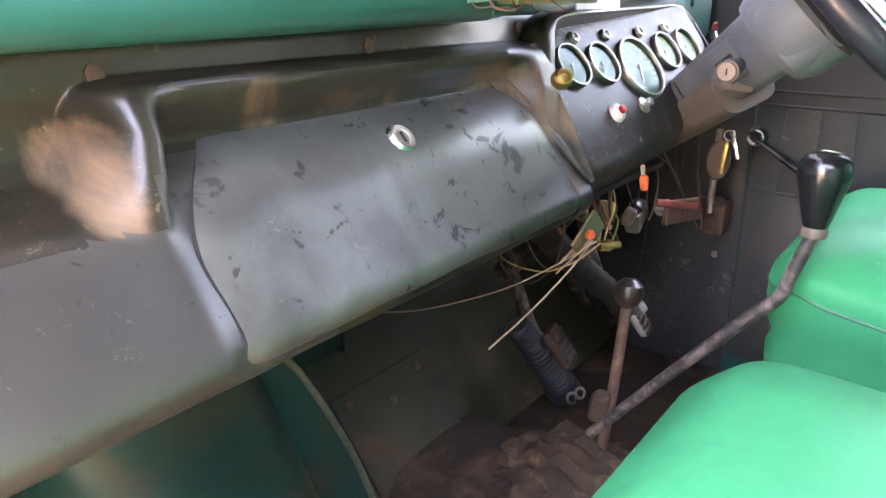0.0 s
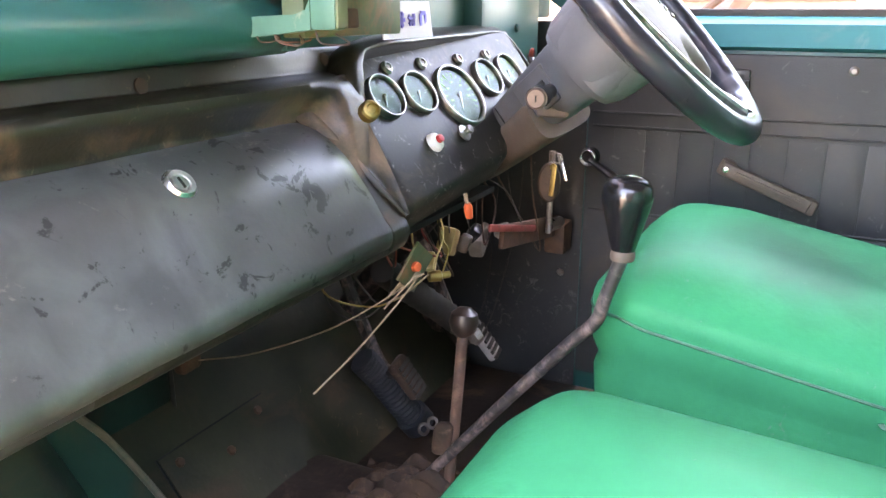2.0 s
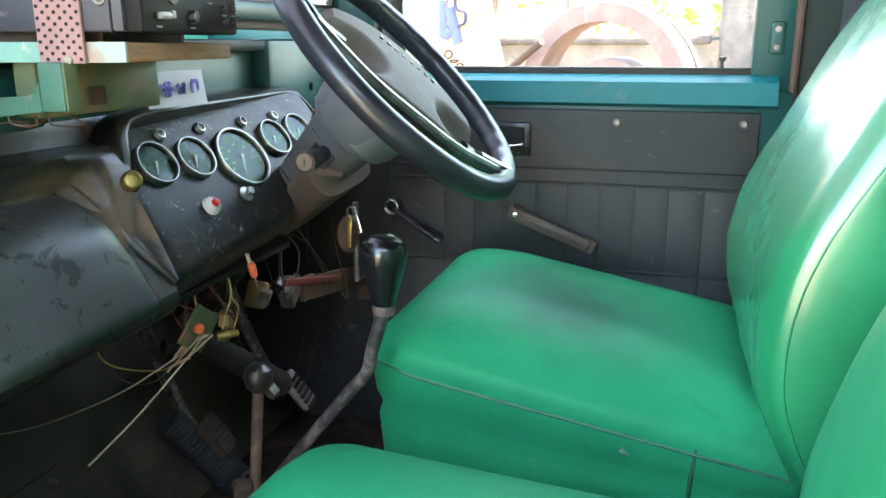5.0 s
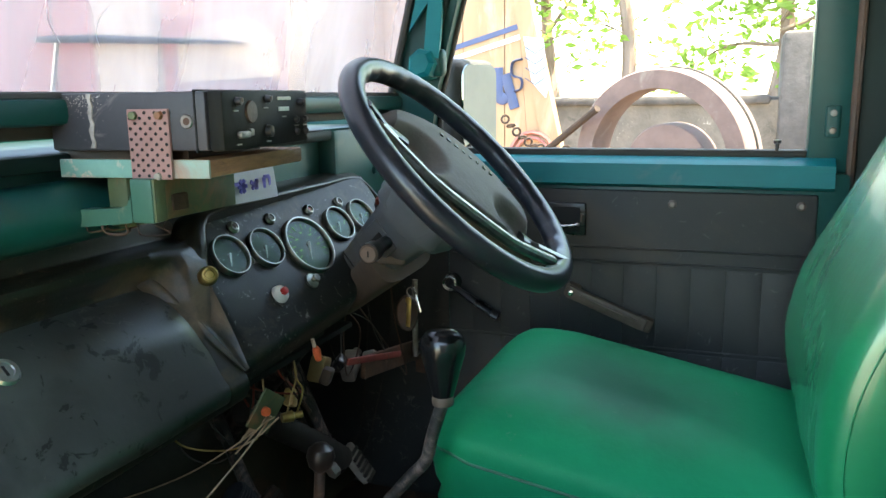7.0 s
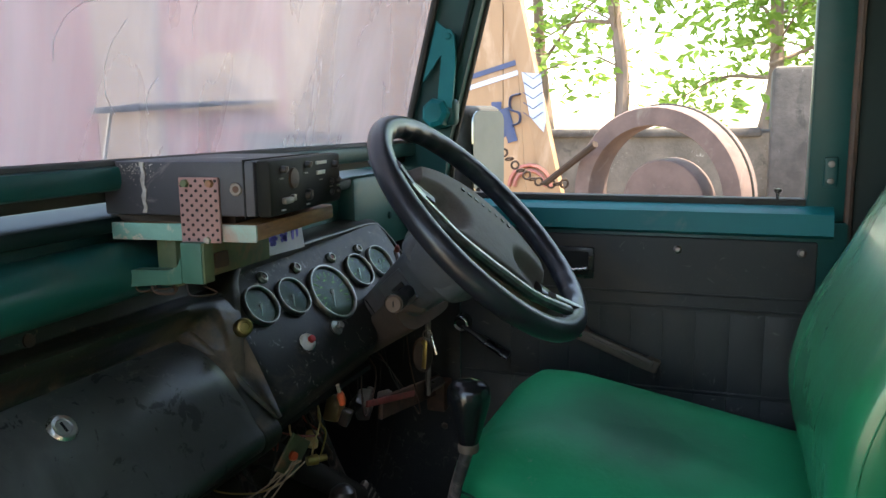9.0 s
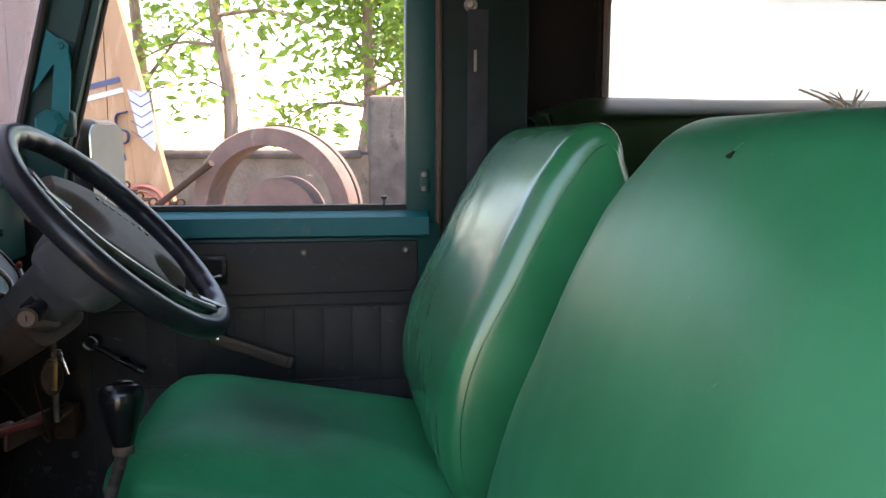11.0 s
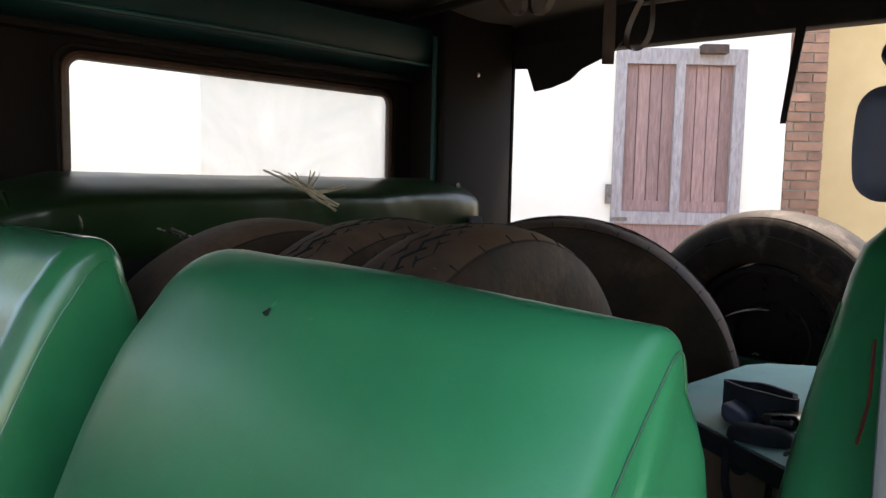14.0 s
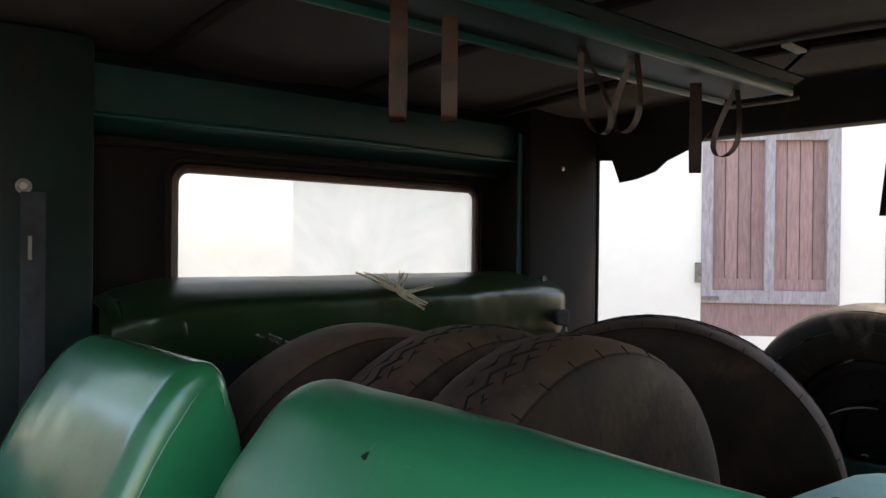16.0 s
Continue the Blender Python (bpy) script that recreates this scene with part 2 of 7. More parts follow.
PAINT_SILL = mat("teal_paint", (0.004, 0.165, 0.18), (0.003, 0.125, 0.137), 4, 0.28, 0, 0.04, 80, dust=(0.12, 0.2, 0.2), dust_amt=0.05, dust_scale=9, rough2=0.5, spec=0.15)
PAINT_DASH = mat("bottle_green_paint", (0.012, 0.084, 0.069), (0.009, 0.064, 0.053), 4, 0.4, 0, 0.05, 90, dust=(0.06, 0.1, 0.075), dust_amt=0.2, dust_scale=7)
PAINT_RAIL = mat("glossy_green_rail_paint", (0.005, 0.082, 0.068), (0.004, 0.066, 0.055), 5, 0.32, 0, 0.05, 90, dust=(0.03, 0.075, 0.06), dust_amt=0.12, dust_scale=9, rough2=0.45, spec=0.5, coat=0.6, coat_rough=0.22)
PAINT_LIGHT = mat("sea_green_gloss_paint", (0.06, 0.165, 0.112), (0.04, 0.12, 0.08), 14, 0.4, 0, 0.2, 90, dust=(0.4, 0.3, 0.2), dust_amt=0.12, dust_scale=18)
PLASTIC = mat("dusty_black_plastic", (0.021, 0.0183, 0.0112), (0.0102, 0.0094, 0.006), 7, 0.3, 0, 0.14, 300, dust=(0.2, 0.125, 0.074), dust_amt=0.06, dust_scale=14, rough2=0.5, spec=0.36, coat=0.2, coat_rough=0.22, crisp=0.34, dust_rough=0.85, specks=((0.12, 0.085, 0.058), 75, 0.25), band_z=(1.172, 1.2), band_top=(1.262, 1.279),
              bands=((0.0, -0.3), (0.165, -0.25), (0.18, 0.08), (0.192, 0.32), (0.21, 0.36), (0.222, 0.1), (0.23, -0.1), (0.26, 0.05), (0.6, 0.1), (0.68, 0.19), (0.72, 0.25), (0.77, 0.22), (0.8, 0.12), (0.815, 0.0)))
# Paler, glossier plastic that draws the highlight along the recess lip.
LIP = mat("lip_highlight_plastic", (0.05, 0.05, 0.05), (0.022, 0.021, 0.019), 12, 0.3, 0, 0.1, 160, dust=(0.12, 0.1, 0.08), dust_amt=0.12, dust_scale=20, rough2=0.42, spec=0.6, coat=0.6, coat_rough=0.2)
# Lid paler towards the near end: the door's sky sheen put into its colour.
LID = mat("worn_black_leatherette", (0.022, 0.021, 0.017), (0.0105, 0.0102, 0.0085), 9, 0.4, 0, 0.16, 110, dust=(0.012, 0.011, 0.01), dust_amt=0.03, dust_scale=34, rough2=0.55, spec=0.5, coat=0.6, coat_rough=0.3, crisp=0.035, dust_rough=0.75, specks=((0.1, 0.088, 0.076), 65, 0.3), sheen=((0.068, 0.077, 0.067), 0.61, 0.47, 0.72),
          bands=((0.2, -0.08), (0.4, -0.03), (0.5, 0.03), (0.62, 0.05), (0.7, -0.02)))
LEDGE = mat("scuffed_sheen_ledge", (0.022, 0.021, 0.017), (0.0105, 0.0102, 0.0085), 9, 0.4, 0, 0.16, 110, dust=(0.012, 0.011, 0.01), dust_amt=0.03, dust_scale=34, rough2=0.55, spec=0.5, coat=0.6, coat_rough=0.3, crisp=0.035, dust_rough=0.75, specks=((0.1, 0.088, 0.076), 65, 0.0), sheen=((0.068, 0.077, 0.067), 0.61, 0.47, 0.05),
          bands=((0.2, -0.08), (0.4, -0.03), (0.5, 0.03), (0.62, 0.05), (0.7, -0.02)))
PANEL = mat("dark_gauge_panel", (0.02, 0.0195, 0.016), (0.0098, 0.0095, 0.008), 9, 0.38, 0, 0.08, 220, dust=(0.075, 0.052, 0.035), dust_amt=0.22, dust_scale=14, rough2=0.55, spec=0.3, specks=((0.22, 0.2, 0.19), 70, 0.4))
DOORCARD = mat("charcoal_door_vinyl", (0.037, 0.038, 0.038), (0.022, 0.0228, 0.0235), 4, 0.5, 0, 0.15, 300, dust=(0.055, 0.042, 0.033), dust_amt=0.25, dust_scale=3.5, rough2=0.6, spec=0.3, specks=((0.1, 0.095, 0.09), 50, 0.2))
BLACK = mat("black_plastic", (0.014, 0.014, 0.016), (0.01, 0.01, 0.011), 12, 0.22, 0, 0.03, 200, rough2=0.35)
WHEELP = mat("steering_wheel_plastic", (0.02, 0.021, 0.026), (0.013, 0.013, 0.016), 12, 0.22, 0, 0.05, 200, dust=(0.06, 0.05, 0.045), dust_amt=0.1, dust_scale=20, rough2=0.4)
HUBP = mat("grey_brown_hub_plastic", (0.16, 0.13, 0.105), (0.105, 0.086, 0.07), 8, 0.6, 0, 0.2, 160, dust=(0.1, 0.078, 0.06), dust_amt=0.3, dust_scale=9, rough2=0.75, spec=0.25)
SHROUD = mat("grey_column_plastic", (0.1, 0.105, 0.112), (0.06, 0.063, 0.067), 9, 0.4, 0, 0.12, 220, dust=(0.1, 0.08, 0.062), dust_amt=0.2, dust_scale=10, dust_rough=0.8)
CHROME = mat("chrome", (0.75, 0.75, 0.74), (0.5, 0.49, 0.46), 30, 0.15, 1.0, 0.02, rough2=0.4)
DULLMETAL = mat("dull_steel", (0.28, 0.26, 0.24), (0.16, 0.13, 0.11), 40, 0.45, 0.8, 0.15, 150)
BRASS = mat("tarnished_brass", (0.5, 0.36, 0.12), (0.3, 0.2, 0.07), 40, 0.35, 0.9, 0.1)
RUST = mat("rusty_iron", (0.13, 0.065, 0.04), (0.06, 0.035, 0.025), 20, 0.75, 0.2, 0.5, 120, dust=(0.2, 0.11, 0.07), dust_amt=0.25, dust_scale=25)
DARKIRON = mat("dark_rusted_iron", (0.05, 0.028, 0.02), (0.025, 0.016, 0.012), 20, 0.75, 0.2, 0.4, 120)
LEVER = mat("scraped_lever_paint", (0.055, 0.05, 0.048), (0.025, 0.022, 0.02), 40, 0.5, 0.3, 0.4, 90, dust=(0.24, 0.175, 0.155), dust_amt=0.46, dust_scale=40)
KNOB = mat("glossy_black_knob", (0.008, 0.008, 0.009), (0.006, 0.006, 0.006), 10, 0.16, 0, 0.02, rough2=0.3, coat=0.2)
RUBBER = mat("dusty_tyre_rubber", (0.135, 0.08, 0.05), (0.058, 0.036, 0.024), 9, 0.6, 0, 0.6, 80, stain=((0.63, -1.74, 1.48), (0.13, 0.16, 0.12), (0.15, 0.08, 0.045), 0.8), dust=(0.18, 0.1, 0.06), dust_amt=0.24, dust_scale=5, rough2=0.85, spec=0.25, specks=((0.2, 0.14, 0.1), 40, 0.1))
RUBBER_SHINY = mat("black_tyre_rubber", (0.032, 0.027, 0.025), (0.016, 0.014, 0.013), 14, 0.5, 0, 0.9, 22, rough2=0.75, spec=0.15, dust=(0.12, 0.1, 0.085), dust_amt=0.28, dust_scale=9)
RUBBER_DARK = mat("dark_tyre_rubber", (0.065, 0.037, 0.021), (0.025, 0.016, 0.01), 8, 0.6, 0, 0.5, 70, dust=(0.13, 0.072, 0.042), dust_amt=0.26, dust_scale=5, rough2=0.8, spec=0.25)
RUBBER_MAT = mat("black_rubber", (0.015, 0.014, 0.013), (0.03, 0.025, 0.02), 9, 0.6, 0, 0.3, 100)
LEATHER = mat("brown_leather", (0.075, 0.033, 0.018), (0.032, 0.016, 0.01), 25, 0.45, 0, 0.3, 200)
WOOD_LIGHT = mat("raw_teak", (0.34, 0.17, 0.075), (0.22, 0.1, 0.045), 22, 0.55, 0, 0.3, 120, stretch=(1, 8, 8), dust=(0.12, 0.06, 0.03), dust_amt=0.12, dust_scale=30)
WOOD_PINK = mat("half_painted_wood", (0.42, 0.27, 0.21), (0.34, 0.2, 0.15), 20, 0.6, 0, 0.3, 120, dust=(0.25, 0.47, 0.4), dust_amt=0.5, dust_scale=9)
GAUGE_FACE = mat("gauge_face", (0.022, 0.045, 0.03), (0.012, 0.026, 0.018), 20, 0.35, 0, 0, rough2=0.5, spec=0.35)
BEZEL = mat("tarnished_chrome_bezel", (0.4, 0.41, 0.37), (0.24, 0.24, 0.21), 60, 0.3, 1.0, 0.05, rough2=0.5)
WHITE = mat("white_plastic", (0.62, 0.6, 0.55), (0.5, 0.47, 0.42), 40, 0.4, 0, 0.05)
NEEDLE = mat("needle_white", (0.75, 0.78, 0.72), None, 30, 0.5, 0, 0)
GAUGE_PALE = mat("gauge_marks_pale", (0.3, 0.36, 0.32), None, 30, 0.5, 0, 0)
LOCKFACE = mat("dull_bronze", (0.17, 0.115, 0.09), (0.1, 0.068, 0.05), 30, 0.4, 0.4, 0.1)
HOSEBLUE = mat("dusty_blue_black_rubber", (0.02, 0.026, 0.032), (0.01, 0.0125, 0.016), 12, 0.6, 0, 0.2, 100, dust=(0.06, 0.05, 0.04), dust_amt=0.2, dust_scale=14)
LEVERKNOB = mat("dull_brown_black_knob", (0.035, 0.022, 0.016), (0.015, 0.011, 0.009), 16, 0.3, 0, 0.15, 120, dust=(0.12, 0.08, 0.055), dust_amt=0.25, dust_scale=30)
CORDRED = mat("dark_red_cord", (0.12, 0.012, 0.01), (0.07, 0.01, 0.008), 40, 0.7)
FADEDRED = mat("faded_red_paint", (0.3, 0.05, 0.035), (0.16, 0.03, 0.022), 30, 0.5, 0, 0.1, dust=(0.1, 0.06, 0.04), dust_amt=0.3, dust_scale=30)
GAUGE_GREEN = mat("gauge_marks_green", (0.35, 0.6, 0.12), (0.25, 0.5, 0.1), 30, 0.5, 0, 0)
RED = mat("red_plastic", (0.55, 0.03, 0.025), (0.4, 0.02, 0.02), 30, 0.3, 0, 0)
ORANGE = mat("orange_cap", (0.7, 0.12, 0.04), (0.55, 0.09, 0.03), 30, 0.4, 0, 0)
YELLOW = mat("aged_yellow_plastic", (0.42, 0.3, 0.12), (0.3, 0.2, 0.08), 25, 0.5, 0, 0.05)
GREYPL = mat("grey_connector_plastic", (0.3, 0.28, 0.26), (0.2, 0.18, 0.16), 25, 0.5, 0, 0.05)
OLIVE = mat("olive_plate", (0.1, 0.13, 0.06), (0.065, 0.085, 0.04), 25, 0.5, 0, 0.1, dust=(0.26, 0.11, 0.055), dust_amt=0.42, dust_scale=16)
TWINE = mat("jute_twine", (0.4, 0.29, 0.19), (0.26, 0.18, 0.12), 80, 0.85, 0, 0.2)
STRAW = mat("dry_straw", (0.5, 0.42, 0.3), (0.35, 0.28, 0.18), 60, 0.7, 0, 0.1)
PAPER = mat("white_card", (0.5, 0.5, 0.54), (0.42, 0.42, 0.46), 20, 0.5, 0, 0)
BLUEINK = mat("blue_print", (0.1, 0.09, 0.4), (0.14, 0.12, 0.5), 40, 0.5, 0, 0)
RADIO = mat("black_enamel_case", (0.052, 0.053, 0.062), (0.034, 0.034, 0.04), 10, 0.42, 0.1, 0.12, 200, dust=(0.22, 0.2, 0.19), dust_amt=0.03, dust_scale=24, crisp=0.12)
RADIO_FACE = mat("olive_black_fascia", (0.012, 0.012, 0.009), (0.007, 0.007, 0.006), 14, 0.5, 0, 0.08, 200, spec=0.15)
PEELING = mat("peeling_mint_paint", (0.2, 0.4, 0.33), (0.13, 0.29, 0.24), 20, 0.5, 0, 0.3, 90, dust=(0.55, 0.45, 0.36), dust_amt=0.3, dust_scale=38, crisp=0.08)
DRIP = mat("dried_white_paint", (0.46, 0.42, 0.38), (0.24, 0.22, 0.2), 90, 0.7, 0, 0.4, 200)
PINKSTRAP = mat("dusty_pink_metal_strip", (0.36, 0.2, 0.18), (0.27, 0.15, 0.13), 25, 0.55, 0.1, 0.15, 150)
# Near-black for holes and joints, and for shade below dash and cluster.
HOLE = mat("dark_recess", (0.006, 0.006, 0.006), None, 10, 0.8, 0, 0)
CANVAS = mat("black_canvas", (0.0124, 0.0118, 0.0112), (0.0074, 0.0068, 0.0062), 5, 0.8, 0, 0.5, 400, dust=(0.04, 0.034, 0.03), dust_amt=0.2, dust_scale=3)
LINING = mat("brown_black_lining", (0.0081, 0.0062, 0.005), (0.005, 0.004, 0.0031), 5, 0.75, 0, 0.3, 200, spec=0.2)
FOOTWELL = mat("olive_stained_metal", (0.032, 0.034, 0.017), (0.012, 0.016, 0.009), 7, 0.55, 0, 0.5, 80, spec=0.3, dust=(0.06, 0.034, 0.018), dust_amt=0.3, dust_scale=8, specks=((0.09, 0.07, 0.05), 45, -0.1))
FLOORM = mat("oily_footwell_floor", (0.04, 0.027, 0.02), (0.016, 0.012, 0.01), 8, 0.6, 0, 0.5, 80, dust=(0.1, 0.06, 0.04), dust_amt=0.3, dust_scale=10, spec=0.2)
TEALBOARD = mat("pale_teal_vinyl", (0.2, 0.46, 0.41), (0.15, 0.37, 0.33), 6, 0.45, 0, 0.1, 200, dust=(0.25, 0.36, 0.34), dust_amt=0.2, dust_scale=6)
CARDBOARD = mat("brown_cardboard", (0.3, 0.2, 0.13), (0.21, 0.135, 0.09), 8, 0.85, 0, 0.2)
FABRIC = mat("black_fabric", (0.012, 0.014, 0.018), (0.02, 0.025, 0.032), 20, 0.7, 0, 0.4, 500)
BLUEGREY = mat("blue_grey_pad", (0.07, 0.09, 0.14), (0.055, 0.07, 0.11), 10, 0.5, 0, 0.1, 300)
WIPERM = mat("pale_wiper_metal", (0.42, 0.46, 0.46), (0.25, 0.3, 0.3), 30, 0.4, 0.4, 0.1)
ALU = mat("grey_metal_edge", (0.28, 0.31, 0.35), (0.16, 0.18, 0.21), 40, 0.4, 0.5, 0.3, 60, stretch=(1, 1, 0.2))
PLASTER = mat("cream_plaster", (0.86, 0.82, 0.71), (0.8, 0.76, 0.65), 2, 0.8, 0, 0.3, 60)
PLASTER_YELLOW = mat("yellow_plaster", (0.66, 0.5, 0.27), (0.58, 0.43, 0.22), 2, 0.85, 0, 0.3, 60)
BRICKM = mat("burnt_brick", (0.36, 0.2, 0.13), (0.24, 0.13, 0.09), 14, 0.85, 0, 0.5, 100, island=0.25)
MORTAR = mat("grey_mortar", (0.38, 0.33, 0.27), (0.28, 0.24, 0.2), 20, 0.9, 0, 0.4)
SHUTTER = mat("weathered_brown_shutter", (0.36, 0.225, 0.2), (0.235, 0.14, 0.125), 12, 0.7, 0, 0.4, 90, stretch=(6, 6, 0.8), dust=(0.24, 0.18, 0.16), dust_amt=0.2, dust_scale=14, island=0.12)
SHUTFRAME = mat("peeling_pale_frame", (0.4, 0.37, 0.37), (0.27, 0.24, 0.24), 14, 0.75, 0, 0.5, 80, stretch=(4, 4, 0.8), dust=(0.2, 0.12, 0.1), dust_amt=0.2, dust_scale=18)
CONCRETE = mat("weathered_concrete", (0.125, 0.107, 0.094), (0.06, 0.052, 0.046), 6, 0.9, 0, 0.8, 50, dust=(0.05, 0.045, 0.04), dust_amt=0.22, dust_scale=9, crisp=0.12, specks=((0.26, 0.24, 0.22), 30, 0.1))
LORRY = mat("orange_painted_planks", (0.42, 0.25, 0.14), (0.32, 0.185, 0.1), 5, 0.55, 0, 0.2, 80, stretch=(1, 1, 0.3), dust=(0.5, 0.33, 0.22), dust_amt=0.25, dust_scale=8, island=0.08)
LORRY_BLUE = mat("dark_blue_sign_paint", (0.05, 0.07, 0.16), (0.04, 0.055, 0.12), 12, 0.5, 0, 0)
LORRY_LIGHT = mat("pale_blue_sign_paint", (0.5, 0.52, 0.6), (0.42, 0.45, 0.55), 12, 0.5, 0, 0)
LORRY_RED = mat("red_sign_paint", (0.38, 0.13, 0.1), (0.28, 0.1, 0.08), 12, 0.5, 0, 0)
PULLEY = mat("dusty_brown_iron", (0.17, 0.112, 0.1), (0.1, 0.066, 0.06), 8, 0.75, 0.0, 0.5, 60, dust=(0.2, 0.16, 0.14), dust_amt=0.2, dust_scale=14)
BARK = mat("grey_brown_bark", (0.33, 0.23, 0.18), (0.2, 0.13, 0.1), 12, 0.9, 0, 0.8, 60, stretch=(1, 1, 0.3))
LEAF = mat("bright_leaf", (0.12, 0.19, 0.045), (0.075, 0.13, 0.03), 3, 0.5, 0, 0, island=0.35)
_nt = LEAF.node_tree
_tl, _mx = _nt.nodes.new("ShaderNodeBsdfTranslucent"), _nt.nodes.new("ShaderNodeMixShader")
_tl.inputs[0].default_value, _mx.inputs[0].default_value = (0.26, 0.42, 0.08, 1), 0.55
_nt.links.new(_nt.nodes["Principled BSDF"].outputs[0], _mx.inputs[1])
_nt.links.new(_tl.outputs[0], _mx.inputs[2])
_nt.links.new(_mx.outputs[0], _nt.nodes["Material Output"].inputs[0])
GROUNDM = mat("dry_earth", (0.31, 0.25, 0.19), (0.22, 0.175, 0.132), 1.5, 0.95, 0, 0.6, 30)
PINKWALL = mat("faded_red_boards", (0.22, 0.07, 0.08), (0.17, 0.055, 0.065), 1.5, 0.7, 0, 0.2, 40, stretch=(3, 3, 0.3), dust=(0.3, 0.15, 0.15), dust_amt=0.2, dust_scale=2)
BEIGEWALL = mat("beige_wall_paint", (0.3, 0.26, 0.2), (0.25, 0.21, 0.165), 2, 0.8, 0, 0.2, 40)
WS_GLASS = glass_dusty("dusty_windscreen", 0.25, (0.75, 0.68, 0.67), 6, (0.6, 0.55, 0.55), (1.3, 1.3, 0.35))
GAUGE_GLASS = glass_dusty("dusty_gauge_glass", 0.04, (0.4, 0.5, 0.45), 40, (0.8, 0.88, 0.82), gloss=0.008)
SW_GLASS = glass_dusty("dusty_side_glass", 0.58, (0.86, 0.86, 0.82), 3, (0.78, 0.79, 0.77))
PULLGREY = mat("worn_grey_brown_grip", (0.11, 0.078, 0.058), (0.06, 0.043, 0.033), 18, 0.5, 0, 0.2, 160)
MIRROR = mat("mirror_glass", (0.3, 0.3, 0.27), (0.22, 0.22, 0.2), 3, 0.02, 1.0, 0, rough2=0.05)
DARKCHASSIS = mat("dark_green_inner_metal", (0.005, 0.045, 0.032), (0.004, 0.02, 0.015), 6, 0.35, 0.0, 0.35, 60, dust=(0.06, 0.038, 0.02), dust_amt=0.42, dust_scale=7, crisp=0.25, specks=((0.12, 0.08, 0.05), 40, 0.05))

WORNEDGE = mat("chipped_tan_edge", (0.1, 0.092, 0.06), (0.045, 0.06, 0.042), 45, 0.6, 0, 0.4, 120, dust=(0.02, 0.06, 0.045), dust_amt=0.3, dust_scale=60)
BOOTM = mat("dusty_brown_boot", (0.06, 0.031, 0.016), (0.018, 0.01, 0.006), 22, 0.8, 0, 0.5, 150, dust=(0.16, 0.092, 0.05), dust_amt=0.3, dust_scale=30)


# ---- mesh helpers ----
LOC = {}


def thing(name, loc=(0, 0, 0), label="", category="", group="", kind=""):
    ob = new(name)
    ob.empty_display_size = 0.02
    ob.location = loc
    LOC[ob] = Vector(loc)
    return tagged(ob, label, category, group, kind)


def part(name, bm, material, parent=None, label="", smooth=35, mats=None):
    """Links a bmesh, in world places, as one mesh under its thing or part."""
    me = bpy.data.meshes.new(name)
    bmesh.ops.recalc_face_normals(bm, faces=bm.faces)
    off = LOC[parent] if parent else Vector((0, 0, 0))
    if parent:
        bmesh.ops.translate(bm, verts=bm.verts, vec=-off)
    bm.to_mesh(me)
    bm.free()
    for m in mats or [material]:
        me.materials.append(m)
    if smooth:
        me.shade_smooth()
        me.set_sharp_from_angle(angle=radians(smooth))
    ob = new(name, me)
    LOC[ob] = off
    if parent:
        ob.parent = parent
    if label:
        ob["label"] = label
    return ob


def solo(name, bm, material, label, category, group="", kind="", smooth=35, mats=None):
    return tagged(part(name, bm, material, None, "", smooth, mats), label, category, group, kind)


def box(x0, x1, y0, y1, z0, z1, bev=0.0, seg=2, rot=None, pivot=None):
    bm = bmesh.new()
    bmesh.ops.create_cube(bm, size=1)
    bmesh.ops.scale(bm, vec=(abs(x1 - x0), abs(y1 - y0), abs(z1 - z0)), verts=bm.verts)
    if bev:
        bmesh.ops.bevel(bm, geom=bm.edges[:], offset=bev, segments=seg, profile=0.5, affect="EDGES")
    c = Vector(((x0 + x1) / 2, (y0 + y1) / 2, (z0 + z1) / 2))
    if rot:
        p = (Vector(pivot) - c) if pivot else Vector((0, 0, 0))
        bmesh.ops.rotate(bm, cent=p, matrix=Euler([radians(a) for a in rot]).to_matrix(), verts=bm.verts)
    bmesh.ops.translate(bm, verts=bm.verts, vec=c)
    return bm


def join(*bms):
    out = bms[0]
    for b in bms[1:]:
        me = bpy.data.meshes.new("tmp")
        b.to_mesh(me)
        b.free()
        out.from_mesh(me)
        bpy.data.meshes.remove(me)
    return out


def frame_of(d):
    d = Vector(d).normalized()
    a = Vector((0, 0, 1)) if abs(d.z) < 0.9 else Vector((1, 0, 0))
    u = a.cross(d).normalized()
    return u, d.cross(u).normalized(), d


def place(bm, origin, axis, up=None):
    """Moves a mesh built round z to stand at origin with z along axis."""
    u, v, d = frame_of(axis)
    if up is not None:
        v = (Vector(up) - d * Vector(up).dot(d)).normalized()
        u = v.cross(d)
    m = Matrix((u, v, d)).transposed().to_4x4()
    m.translation = Vector(origin)
    bmesh.ops.transform(bm, matrix=m, verts=bm.verts)
    return bm


